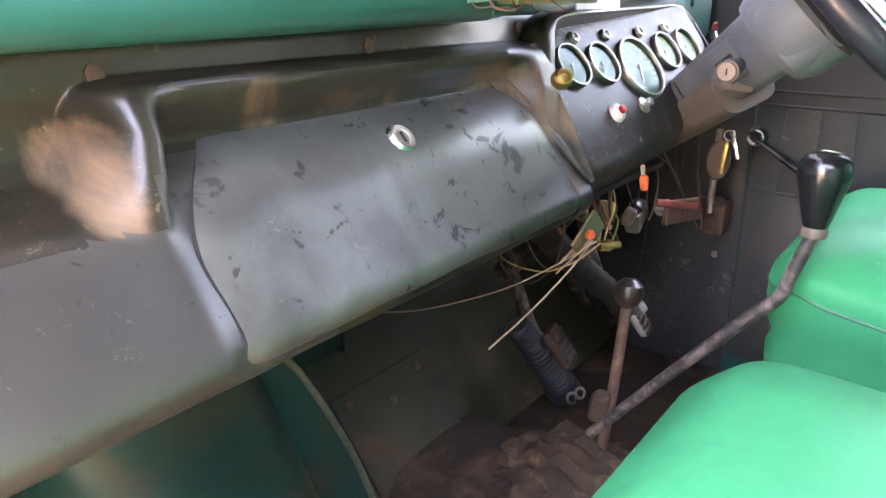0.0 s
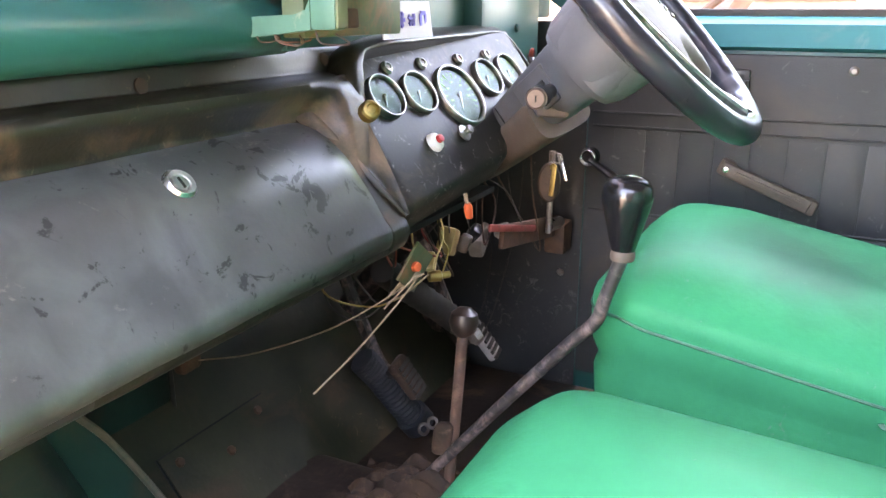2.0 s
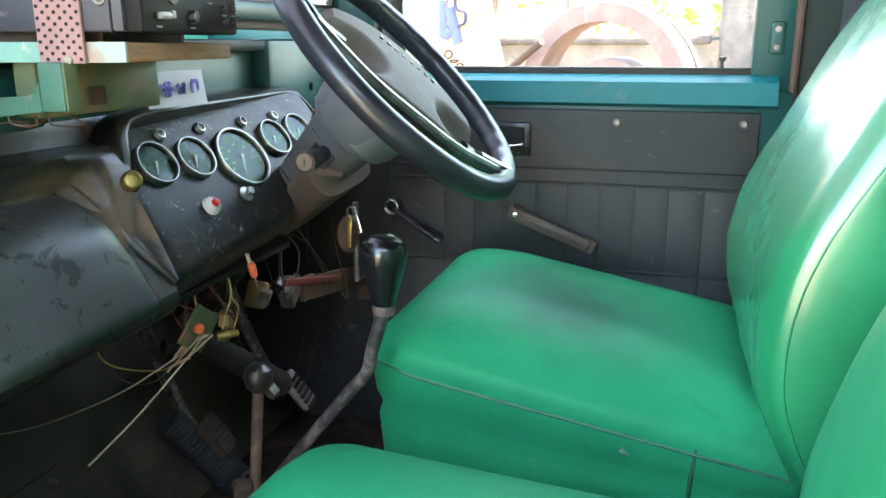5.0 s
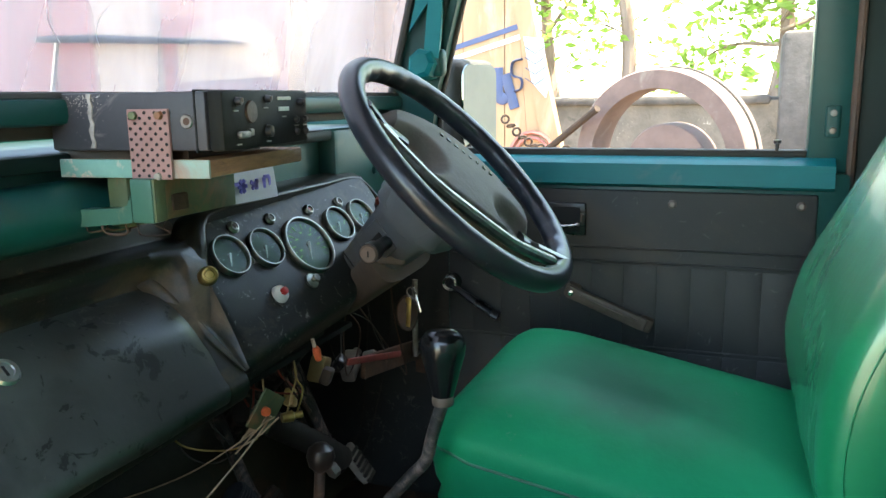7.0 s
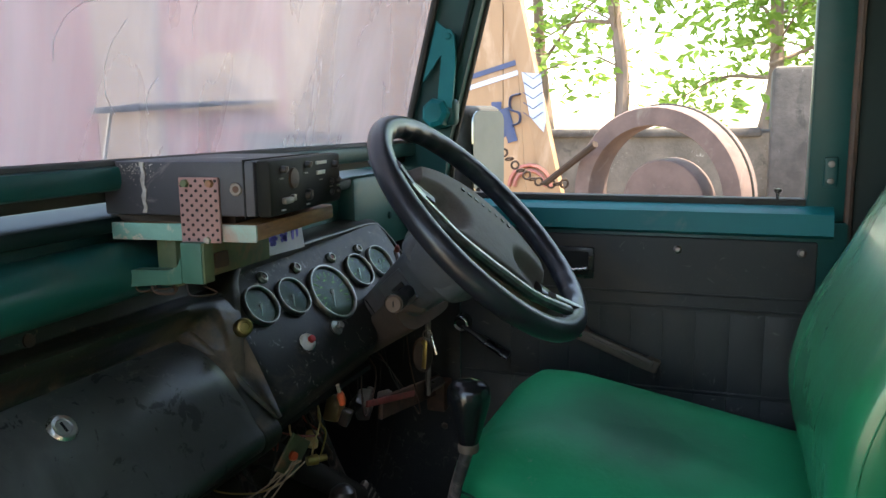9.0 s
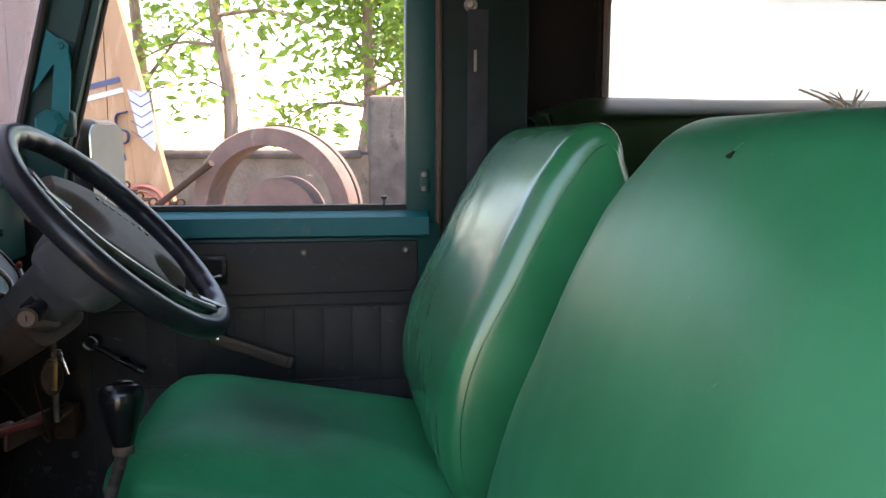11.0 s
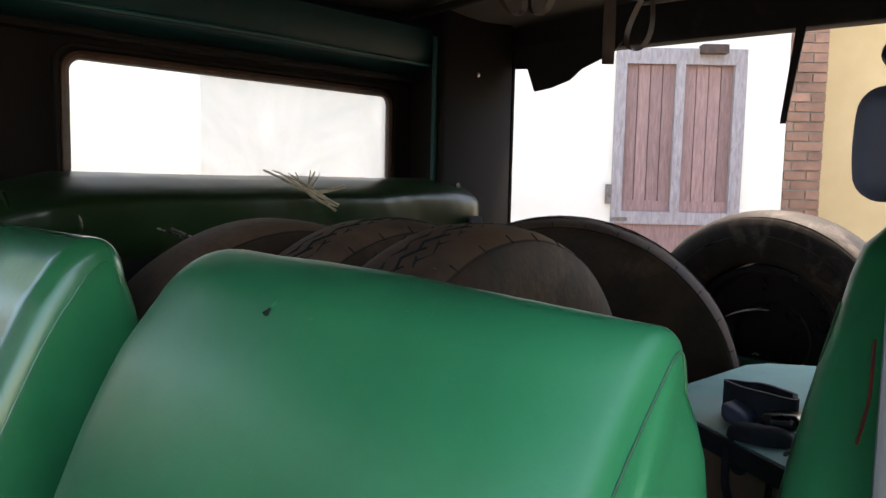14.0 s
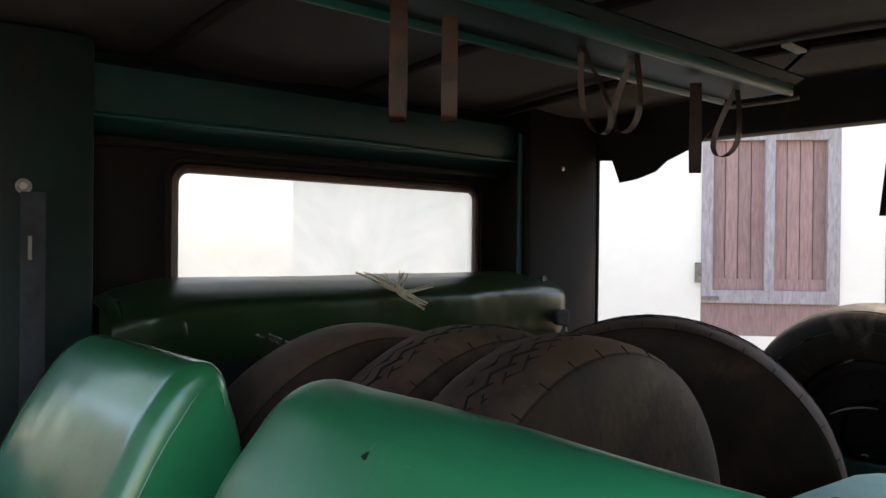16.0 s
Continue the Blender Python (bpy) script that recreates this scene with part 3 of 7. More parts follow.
def lathe(profile, seg=32, origin=(0, 0, 0), axis=(0, 0, 1), cap=True):
    bm = bmesh.new()
    rings = []
    for r, h in profile:
        if r < 1e-6:
            rings.append([bm.verts.new((0, 0, h))])
        else:
            rings.append([bm.verts.new((r * math.cos(2 * math.pi * i / seg), r * math.sin(2 * math.pi * i / seg), h)) for i in range(seg)])
    for a, b in zip(rings, rings[1:]):
        for i in range(seg):
            j = (i + 1) % seg
            if len(a) == 1 and len(b) == 1:
                continue
            if len(a) == 1:
                bm.faces.new((a[0], b[i], b[j]))
            elif len(b) == 1:
                bm.faces.new((a[i], a[j], b[0]))
            else:
                bm.faces.new((a[i], a[j], b[j], b[i]))
    if cap:
        for r in (rings[0], rings[-1]):
            if len(r) > 2:
                bm.faces.new(r)
    return place(bm, origin, axis)


def ring(R, r, seg=64, sub=14, origin=(0, 0, 0), axis=(0, 0, 1), flat=1.0):
    bm = bmesh.new()
    g = [[bm.verts.new(((R + r * math.cos(b)) * math.cos(a), (R + r * math.cos(b)) * math.sin(a), r * flat * math.sin(b)))
          for b in (2 * math.pi * j / sub for j in range(sub))] for a in (2 * math.pi * i / seg for i in range(seg))]
    for i in range(seg):
        for j in range(sub):
            bm.faces.new((g[i][j], g[(i + 1) % seg][j], g[(i + 1) % seg][(j + 1) % sub], g[i][(j + 1) % sub]))
    return place(bm, origin, axis)


def tube(pts, r, seg=10, closed=False, flat=1.0):
    """A swept round bar; r one radius or one for each point; flat squeezes it across."""
    pts = [Vector(p) for p in pts]
    n = len(pts)
    rs = r if isinstance(r, (list, tuple)) else [r] * n
    bm = bmesh.new()
    rings, u = [], None
    for i, p in enumerate(pts):
        a = pts[(i - 1) % n] if (closed or i > 0) else p
        b = pts[(i + 1) % n] if (closed or i < n - 1) else p
        d = (b - a).normalized()
        if u is None:
            u = frame_of(d)[0]
        u = (u - d * u.dot(d)).normalized()
        v = d.cross(u)
        rings.append([bm.verts.new(p + (u * math.cos(t) + v * math.sin(t) * flat) * rs[i]) for t in (2 * math.pi * k / seg for k in range(seg))])
    m = n if closed else n - 1
    for i in range(m):
        a, b = rings[i], rings[(i + 1) % n]
        for k in range(seg):
            bm.faces.new((a[k], a[(k + 1) % seg], b[(k + 1) % seg], b[k]))
    if not closed:
        bm.faces.new(rings[0][::-1])
        bm.faces.new(rings[-1])
    return bm


def curve_pts(ctrl, n=8):
    """Points of a smooth line through the given ones."""
    c = [Vector(p) for p in ctrl]
    c = [c[0] * 2 - c[1]] + c + [c[-1] * 2 - c[-2]]
    out = []
    for i in range(1, len(c) - 2):
        for k in range(n):
            t = k / n
            a, b, d, e = c[i - 1], c[i], c[i + 1], c[i + 2]
            out.append(0.5 * ((2 * b) + (d - a) * t + (2 * a - 5 * b + 4 * d - e) * t * t + (3 * b - a - 3 * d + e) * t ** 3))
    out.append(c[-2])
    return out


def sheet(fn, nu, nv, thick=0.0):
    """A surface fn(u, v) over 0..1, made solid by thick along its normals."""
    bm = bmesh.new()
    g = [[bm.verts.new(fn(i / nu, j / nv)) for j in range(nv + 1)] for i in range(nu + 1)]
    for i in range(nu):
        for j in range(nv):
            bm.faces.new((g[i][j], g[i + 1][j], g[i + 1][j + 1], g[i][j + 1]))
    if thick:
        bmesh.ops.recalc_face_normals(bm, faces=bm.faces)
        bmesh.ops.solidify(bm, geom=bm.faces[:], thickness=thick)
    return bm


def poly(pts, vec):
    """A flat outline pushed out along vec into a solid plate."""
    bm = bmesh.new()
    vec = Vector(vec)
    a = [bm.verts.new(p) for p in pts]
    b = [bm.verts.new(Vector(p) + vec) for p in pts]
    bm.faces.new(a)
    bm.faces.new(b[::-1])
    for i in range(len(a)):
        j = (i + 1) % len(a)
        bm.faces.new((a[i], b[i], b[j], a[j]))
    return bm


def wall_holes(us, vs, holes, thick, at):
    """A wall of cells between the cuts us and vs, without those in holes; at(u, v, d) gives the place."""
    bm = bmesh.new()
    for i in range(len(us) - 1):
        for j in range(len(vs) - 1):
            if (i, j) in holes:
                continue
            c = [at(us[i + a], vs[j + b], d) for d in (0, thick) for a, b in ((0, 0), (1, 0), (1, 1), (0, 1))]
            v = [bm.verts.new(p) for p in c]
            bm.faces.new(v[:4])
            bm.faces.new(v[4:][::-1])
            nb = {(0, -1): (0, 1), (1, 0): (1, 2), (0, 1): (2, 3), (-1, 0): (3, 0)}
            for (di, dj), (a, b) in nb.items():
                ii, jj = i + di, j + dj
                if (ii, jj) in holes or not (0 <= ii < len(us) - 1 and 0 <= jj < len(vs) - 1):
                    bm.faces.new((v[a], v[b], v[b + 4], v[a + 4]))
    bmesh.ops.remove_doubles(bm, verts=bm.verts, dist=1e-5)
    return bm


def cushion(c, h, r, crown=(0, 0, 0), deform=None, cuts=16, rumple=0.0):
    """A padded block: half sizes h, edge radius r, faces that swell by crown, then deform(p)."""
    bm = bmesh.new()
    bmesh.ops.create_cube(bm, size=2)
    bmesh.ops.subdivide_edges(bm, edges=bm.edges[:], cuts=cuts, use_grid_fill=True)
    h, c = Vector(h), Vector(c)
    for v in bm.verts:
        n = v.co.copy()
        q = Vector((n.x * h.x, n.y * h.y, n.z * h.z))
        inner = Vector([max(-(h[k] - r), min(h[k] - r, q[k])) for k in range(3)])
        d = q - inner
        if d.length > 1e-9:
            q = inner + d.normalized() * r
        for k in range(3):
            i, j = (k + 1) % 3, (k + 2) % 3
            if abs(n[k]) > 0.5:
                q[k] += math.copysign(crown[k] * max(0, 1 - n[i] ** 2) * max(0, 1 - n[j] ** 2), n[k]) * abs(n[k])
        p = q + c
        if rumple:
            p += Vector([noise.noise(p * 9 + Vector((k * 7.3, 0, 0))) for k in range(3)]) * rumple
        v.co = deform(p, n) if deform else p
    return bm


# ---- ground and the cab's shell ----
def ground_sheet():
    return sheet(lambda u, v: Vector(((u - 0.5) * 400, (v - 0.5) * 400, 0.0)), 8, 8)


solo("ground", ground_sheet(), GROUNDM, "dry brown earth yard under the vehicle", "ground", kind="structure")

# Unseen wall, added behind the camera to cut light from the door side.
solo("wall_yard_left", box(-2.8, -2.6, -7.0, -0.95, 0, 3.2, 0.02), CONCRETE, "unseen concrete wall added to darken the rear side", "wall", kind="structure")

# cab floor, toe board and gearbox hump
floor = thing("floor", (0.75, -0.4, 0.6), "oily dark metal cab floor with a gearbox hump", "floor", kind="structure")
part("floor_pan", box(0.04, 1.48, -1.4, 0.06, 0.58, 0.6), FLOORM, floor)
part("toe_board", box(0.04, 1.48, 0.02, 0.05, 0.56, 0.95, rot=(-38, 0, 0)), FOOTWELL, floor)
TOE_N = Vector((0, -0.787, 0.617))
plate = [Vector(p) + TOE_N * 0.001 for p in ((0.68, 0.021, 0.761), (0.9, 0.021, 0.761), (0.9, -0.075, 0.639), (0.68, -0.075, 0.639))]
part("access_plate", poly(plate, TOE_N * 0.006), FOOTWELL, floor, "olive stained cover plate")
part("plate_gap", tube([p + TOE_N * 0.001 for p in plate], 0.003, 5, True), HOLE, floor)
for a, b in ((0.12, 0.12), (0.88, 0.12), (0.5, 0.3)):
    part("plate_bolt", lathe([(0, 0.005), (0.006, 0.004), (0.008, 0)], 8, plate[0].lerp(plate[1], a).lerp(plate[3].lerp(plate[2], a), b) + TOE_N * 0.006, TOE_N), RUST, floor)
part("gearbox_hump", cushion((0.83, -0.3, 0.6), (0.14, 0.42, 0.05), 0.04, (0, 0, 0.015)), FLOORM, floor)
part("rear_floor", box(-0.05, 1.56, -2.8, -1.4, 0.7, 0.73), FLOORM, floor)
part("seat_riser", box(0.06, 1.46, -1.42, -1.38, 0.58, 0.86), DARKCHASSIS, floor)
firewall = thing("firewall", (0.75, 0.17, 0.6), "dark green metal bulkhead behind the dashboard", "bulkhead", kind="structure")
part("bulkhead", box(0.0, 1.5, 0.16, 0.19, 0.58, 1.44), DARKCHASSIS, firewall)
part("kick_panel", box(1.47, 1.5, -0.34, 0.16, 0.58, 1.34, 0.006), DOORCARD, firewall, "charcoal kick panel")
part("cowl", box(1.421, 1.5, -0.242, 0.1, 1.345, 1.458, 0.006), PAINT, firewall)
part("left_kick_panel", box(-0.02, 0.012, -0.36, 0.18, 0.58, 1.44, 0.006), PAINT, firewall)
part("door_sill", box(-0.03, 0.03, -1.42, 0.1, 0.5, 0.66, 0.01), PAINT, firewall)
for k in range(3):
    part("pressed_rib", tube([(0.25 + 0.2 * k, 0.155, 0.75), (0.25 + 0.2 * k, 0.155, 1.1)], 0.012, 8), DARKCHASSIS, firewall)
part("kick_screw", lathe([(0, 0.004), (0.006, 0.003), (0.008, 0)], 12, (1.468, -0.296, 0.848), (-1, 0, 0)), DULLMETAL, firewall)

# driver's side pillars and rear side
apillar = thing("windscreen_pillar", (1.44, -0.3, 1.4), "dark green metal windscreen pillar with bolted hinge bracket", "pillar", kind="structure")
part("pillar", poly([(1.41, -0.235, 1.40), (1.41, -0.318, 1.345), (1.41, -0.332, 1.46), (1.41, -0.485, 2.03), (1.41, -0.398, 2.03), (1.41, -0.246, 1.50)], (0.035, 0, 0)), PAINT, apillar)
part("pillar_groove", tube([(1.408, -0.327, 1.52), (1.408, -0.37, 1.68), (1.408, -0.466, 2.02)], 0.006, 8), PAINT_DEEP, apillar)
part("rubber_seal", tube([(1.438, -0.328, 1.37), (1.438, -0.334, 1.46), (1.438, -0.406, 1.732), (1.438, -0.486, 2.02)], 0.006, 8), RUBBER_MAT, apillar)
part("pillar_edge", tube([(1.4, -0.243, 1.46), (1.4, -0.302, 1.69), (1.4, -0.388, 2.03)], 0.008, 8), RUBBER_MAT, apillar)
part("hinge_plate", poly([(1.4, -0.317, 1.694), (1.4, -0.351, 1.665), (1.4, -0.287, 1.58)], (-0.006, 0, 0)), PAINT_SILL, apillar, "teal triangular hinge plate")
part("hinge_arm", poly([(1.393, -0.338, 1.678), (1.393, -0.347, 1.677), (1.393, -0.355, 1.667), (1.393, -0.357, 1.615), (1.393, -0.349, 1.53), (1.393, -0.319, 1.535), (1.393, -0.328, 1.617), (1.393, -0.33, 1.672)], (-0.008, 0, 0)), PAINT_SILL, apillar, "teal painted hinge arm")
part("hinge_rivet", lathe([(0, 0.006), (0.005, 0.005), (0.007, 0)], 12, (1.386, -0.344, 1.664), (-1, 0, 0)), PAINT_SILL, apillar)
part("hinge_knuckle", lathe([(0, 0.02), (0.02, 0.019), (0.028, 0.012), (0.03, 0.0), (0.03, -0.02)], 7, (1.39, -0.317, 1.52), (-1, 0.1, 0.1)), PAINT_SILL, apillar, "teal hinge nut")
part("hinge_bracket", cushion((1.398, -0.34, 1.52), (0.014, 0.018, 0.026), 0.01, rumple=0.006, cuts=6), PAINT, apillar)


bpillar = thing("door_pillar", (1.47, -1.1, 0.9), "dark green metal door pillar with striker plate", "pillar", kind="structure")
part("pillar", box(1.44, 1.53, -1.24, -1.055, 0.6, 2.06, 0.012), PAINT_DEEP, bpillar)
part("rubber_strip", tube([(1.437, -1.05, 0.9), (1.437, -1.05, 2.04)], 0.007, 8), LEATHER, bpillar, "brown rubber door seal")
part("belt_anchor", lathe([(0, 0.012), (0.007, 0.011), (0.009, 0.005), (0.013, 0.004), (0.014, 0)], 16, (1.438, -1.115, 1.765), (-1, 0.3, 0)), DULLMETAL, bpillar, "dull metal belt anchor bolt")
part("belt_webbing", box(1.428, 1.431, -1.15, -1.108, 1.1, 1.755, 0.001), FABRIC, bpillar, "black belt webbing")
part("belt_tongue", box(1.4225, 1.4275, -1.126, -1.12, 1.632, 1.675, 0.001), DULLMETAL, bpillar)

side = thing("wall_side", (1.57, -2.0, 0.7), "dark rear side wall with a framed window", "wall", kind="structure")
part("side_panel", wall_holes([-1.2, -1.44, -2.375, -2.86], [0.6, 1.45, 1.835, 2.08], {(1, 1)}, 0.025, lambda u, v, d: Vector((1.575 + d, u, v))), LINING, side)


def rounded_rect(x, y0, y1, z0, z1, r, n=5):
    pts = []
    for cy, cz, a0 in ((y1 - r, z1 - r, 0), (y0 + r, z1 - r, 90), (y0 + r, z0 + r, 180), (y1 - r, z0 + r, 270)):
        for k in range(n + 1):
            a = radians(a0 + 90 * k / n)
            pts.append(Vector((x, cy + r * math.cos(a), cz + r * math.sin(a))))
    return pts


win = thing("window_2", (1.57, -1.9, 1.5), "dusty side window in a brown rubber frame", "window", kind="structure")
part("pane", box(1.584, 1.588, -2.38, -1.43, 1.44, 1.84), SW_GLASS, win, "dusty glass pane").visible_shadow = False
part("frame", tube(rounded_rect(1.568, -2.372, -1.446, 1.45, 1.832, 0.035), 0.011, 8, True), LEATHER, win, "brown rubber frame")
part("inner_bead", tube(rounded_rect(1.562, -2.39, -1.428, 1.44, 1.85, 0.04), 0.006, 6, True), LINING, win)
for cy, cz, sy, sz in ((-1.44, 1.835, -1, -1), (-2.375, 1.835, 1, -1), (-2.375, 1.45, 1, 1), (-1.44, 1.45, -1, 1)):
    arc = [Vector((1.572, cy + sy * (0.045 - 0.045 * math.cos(a)), cz + sz * (0.045 - 0.045 * math.sin(a)))) for a in (math.pi / 2 * k / 6 for k in range(7))]
    part("frame_corner", poly([Vector((1.572, cy - sy * 0.02, cz - sz * 0.02)), Vector((1.572, cy - sy * 0.02, cz + sz * 0.045))] + arc + [Vector((1.572, cy + sy * 0.045, cz - sz * 0.02))], (0.01, 0, 0)), LINING, win)
beam = thing("side_beam", (1.5, -1.85, 1.88), "dark green roof side beam above the window", "beam", kind="structure")
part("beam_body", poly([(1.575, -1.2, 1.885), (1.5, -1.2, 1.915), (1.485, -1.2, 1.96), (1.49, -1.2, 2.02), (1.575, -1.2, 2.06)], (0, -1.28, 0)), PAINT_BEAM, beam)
part("beam_lip", box(1.525, 1.572, -2.48, -1.2, 1.868, 1.884, 0.004), LINING, beam)
# Crease left in the lighter paint to draw the fold's highlight.
part("beam_crease", tube([(1.489, -1.22, 1.918), (1.488, -1.9, 1.925), (1.489, -2.47, 1.918)], 0.005, 8), PAINT, beam)
rpost = thing("rear_post", (1.5, -2.65, 0.7), "black rear corner post with a thin pipe", "post", kind="structure")
part("post", box(1.44, 1.6, -2.795, -2.47, 0.6, 2.08, 0.01), LINING, rpost)
part("pipe", tube([(1.47, -2.46, 1.3), (1.47, -2.46, 2.0)], 0.008, 8), PAINT, rpost)
part("rivet", lathe([(0, 0.004), (0.006, 0.002), (0.007, 0)], 10, (1.439, -2.62, 1.905), (-1, 0, 0)), CHROME, rpost)
part("rear_frame_edge", tube([(1.445, -2.8, 0.7), (1.445, -2.8, 2.0)], 0.008, 8), LINING, rpost)

left = thing("wall_left", (-0.07, -2.1, 0.7), "dark canvas wall of the rear compartment", "wall", kind="structure")
part("side_panel", box(-0.11, -0.085, -2.86, -1.3, 0.6, 2.08), CANVAS, left)
part("door_post", box(-0.03, 0.028, -1.44, -1.405, 0.6, 2.05, 0.008), ALU, left, "bare grey metal door post edge")
part("post_body", box(-0.09, -0.032, -1.47, -1.4, 0.6, 2.06, 0.01), PAINT, left)
part("wheel_arch", box(-0.085, 0.06, -2.7, -1.55, 0.73, 1.0, 0.02), PAINT, left)
part("right_arch", box(1.36, 1.57, -2.7, -1.5, 0.73, 1.05, 0.02), PAINT, left)

# roof: canvas over bows
roof = thing("ceiling", (0.75, -1.5, 2.06), "black canvas roof stretched over metal bows", "roof", kind="structure")


def canvas(u, v):
    x, y = -0.12 + 1.74 * u, -0.38 - 2.5 * v
    sag = 0.018 * math.sin(v * math.pi * 5) ** 2
    return Vector((x, y, 2.075 + 0.05 * math.sin(u * math.pi) - sag))


part("canvas", sheet(canvas, 20, 40, 0.006), CANVAS, roof)
for y in (-0.4, -0.9, -1.38, -1.9, -2.42, -2.86):
    part("bow", tube([(-0.1 + 1.7 * k / 12, y, 2.05 + 0.05 * math.sin(k / 12 * math.pi)) for k in range(13)], 0.012, 8), LINING, roof)
part("header_rail", box(-0.1, 1.6, -2.9, -2.84, 1.985, 2.16, 0.01), CANVAS, roof)
part("torn_flap", poly([(1.49, -2.83, 2.02), (1.49, -2.83, 1.95), (1.41, -2.83, 1.945), (1.382, -2.832, 1.872), (1.32, -2.834, 1.88), (1.25, -2.833, 1.9), (1.21, -2.832, 1.93), (1.1, -2.83, 1.97), (1.05, -2.83, 2.02)], (0, -0.005, 0)), CANVAS, roof, "torn canvas flap")
part("hanging_strip", poly([(0.585, -2.84, 2.0), (0.56, -2.84, 2.0), (0.598, -2.84, 1.75), (0.612, -2.84, 1.75)], (0, -0.004, 0)), CANVAS, roof)

# tailgate below the rear opening
gate = thing("tailgate", (0.75, -2.88, 0.7), "dark green tailgate below the open rear", "tailgate", kind="structure")
part("gate_panel", box(-0.1, 1.6, -2.9, -2.87, 0.65, 1.12, 0.006), PAINT, gate)

# ---- windscreen ----
screen = thing("window_1", (0.75, -0.25, 1.42), "dusty windscreen in a dark green metal frame", "windscreen", kind="structure")
RAKE = 0.23


def on_glass(x, z, d=0.0):
    return Vector((x, -0.24 - RAKE * (z - 1.465) - d, z))


part("pane", poly([on_glass(0.02, 1.46), on_glass(1.43, 1.46), on_glass(1.43, 2.02), on_glass(0.02, 2.02)], (0, 0.005, 0)), WS_GLASS, screen, "dusty scratched glass").visible_shadow = False
part("lower_frame", box(0.02, 1.44, -0.262, -0.205, 1.437, 1.464, 0.008), PAINT, screen)
part("bottom_rubber", box(0.02, 1.44, -0.235, -0.212, 1.4235, 1.44, 0.003), RUBBER_MAT, screen)
part("lower_seal", tube([(0.03, -0.25, 1.464), (1.42, -0.25, 1.464)], 0.006, 8), RUBBER_MAT, screen)
part("upper_frame", box(0.02, 1.44, -0.42, -0.36, 2.0, 2.06, 0.01), PAINT, screen)
part("wiper_blade", poly([on_glass(0.596, 1.517, -0.012), on_glass(0.93, 1.534, -0.012), on_glass(0.92, 1.538, -0.012), on_glass(0.66, 1.529, -0.012), on_glass(0.585, 1.522, -0.012)], (0, 0.006, 0)), WIPERM, screen, "grey wiper blade")
part("wiper_arm", tube([on_glass(0.622, 1.462, -0.02), on_glass(0.622, 1.52, -0.018)], 0.0025, 6), CHROME, screen)
rng = random.Random(4)
for k in range(6):
    x0, z0, a, ln = 0.47 + rng.random() * 0.8, 1.5 + rng.random() * 0.16, rng.uniform(0.4, 1.4), rng.uniform(0.03, 0.1)
    pts = [on_glass(x0 - ln * t * math.cos(a + t), z0 + ln * t * math.sin(a + t), 0.001) for t in (0, 0.25, 0.5, 0.75, 1)]
    part("scratch", tube(pts, 0.00035, 4), PAPER, screen)

# ---- metal dash behind the padding ----
metal = thing("metal_dash", (0.75, -0.2, 1.3), "bottle green painted metal dash panel", "dash panel", kind="structure")
part("dash_face", box(0.0, 1.46, -0.2165, -0.19, 1.3185, 1.392, 0.003), PAINT_DASH, metal)
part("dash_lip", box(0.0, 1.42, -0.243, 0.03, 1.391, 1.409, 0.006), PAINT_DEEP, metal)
part("cowl_ridge", box(0.0, 1.42, 0.026, 0.05, 1.391, 1.452, 0.006), PAINT, metal)
part("cowl_slope", poly([(0.0, 0.05, 1.391), (0.0, 0.05, 1.407), (0.0, 0.5, 1.3), (0.0, 0.5, 1.284)], (1.42, 0, 0)), PAINT_DASH, metal)
part("side_web", box(1.16, 1.42, -0.25, -0.21, 1.27, 1.41, 0.01), PAINT_DASH, metal)
part("web_bolt", lathe([(0, 0.005), (0.006, 0.004), (0.008, 0)], 10, (1.3, -0.251, 1.33), (0, -1, 0)), PAINT, metal)
rail = thing("grab_rail", (0.35, -0.245, 1.33), "green painted tubular grab rail along the dash", "rail")
part("tube", tube([(0.02, -0.236, 1.342), (0.3, -0.236, 1.345), (0.672, -0.236, 1.349)], 0.033, 24), PAINT_RAIL, rail)
part("end_bracket", box(0.655, 0.675, -0.262, -0.2, 1.32, 1.376, 0.004), PAINT_DASH, rail)

# ---- padded dashboard with glovebox ----
dash = thing("dashboard", (0.45, -0.25, 1.1), "dusty black moulded plastic dashboard with glovebox recess", "dashboard")
_TOP = [(-0.17, 1.322), (-0.2, 1.3205), (-0.2095, 1.316), (-0.213, 1.298)]
_LOW = [(-0.334, 1.13), (-0.336, 1.116), (-0.325, 1.104), (-0.29, 1.1), (-0.19, 1.115)]
_GLOVE = _TOP + [(-0.218, 1.2865), (-0.242, 1.281), (-0.236, 1.268), (-0.228, 1.256), (-0.2245, 1.246), (-0.2285, 1.2365), (-0.256, 1.2195), (-0.28, 1.1965), (-0.301, 1.167)] + [(-0.328, 1.13), (-0.332, 1.113)] + _LOW[2:]
_RIM = _TOP + [(-0.219, 1.286), (-0.246, 1.28), (-0.256, 1.268), (-0.264, 1.254), (-0.27, 1.24), (-0.275, 1.226), (-0.281, 1.21), (-0.289, 1.19), (-0.306, 1.165)] + _LOW
_LEFT = _TOP + [(-0.213, 1.284), (-0.209, 1.274), (-0.205, 1.262), (-0.204, 1.25), (-0.207, 1.236), (-0.218, 1.223), (-0.248, 1.213), (-0.279, 1.203), (-0.307, 1.17)] + _LOW


def smooth01(t):
    t = max(0.0, min(1.0, t))
    return t * t * (3 - 2 * t)


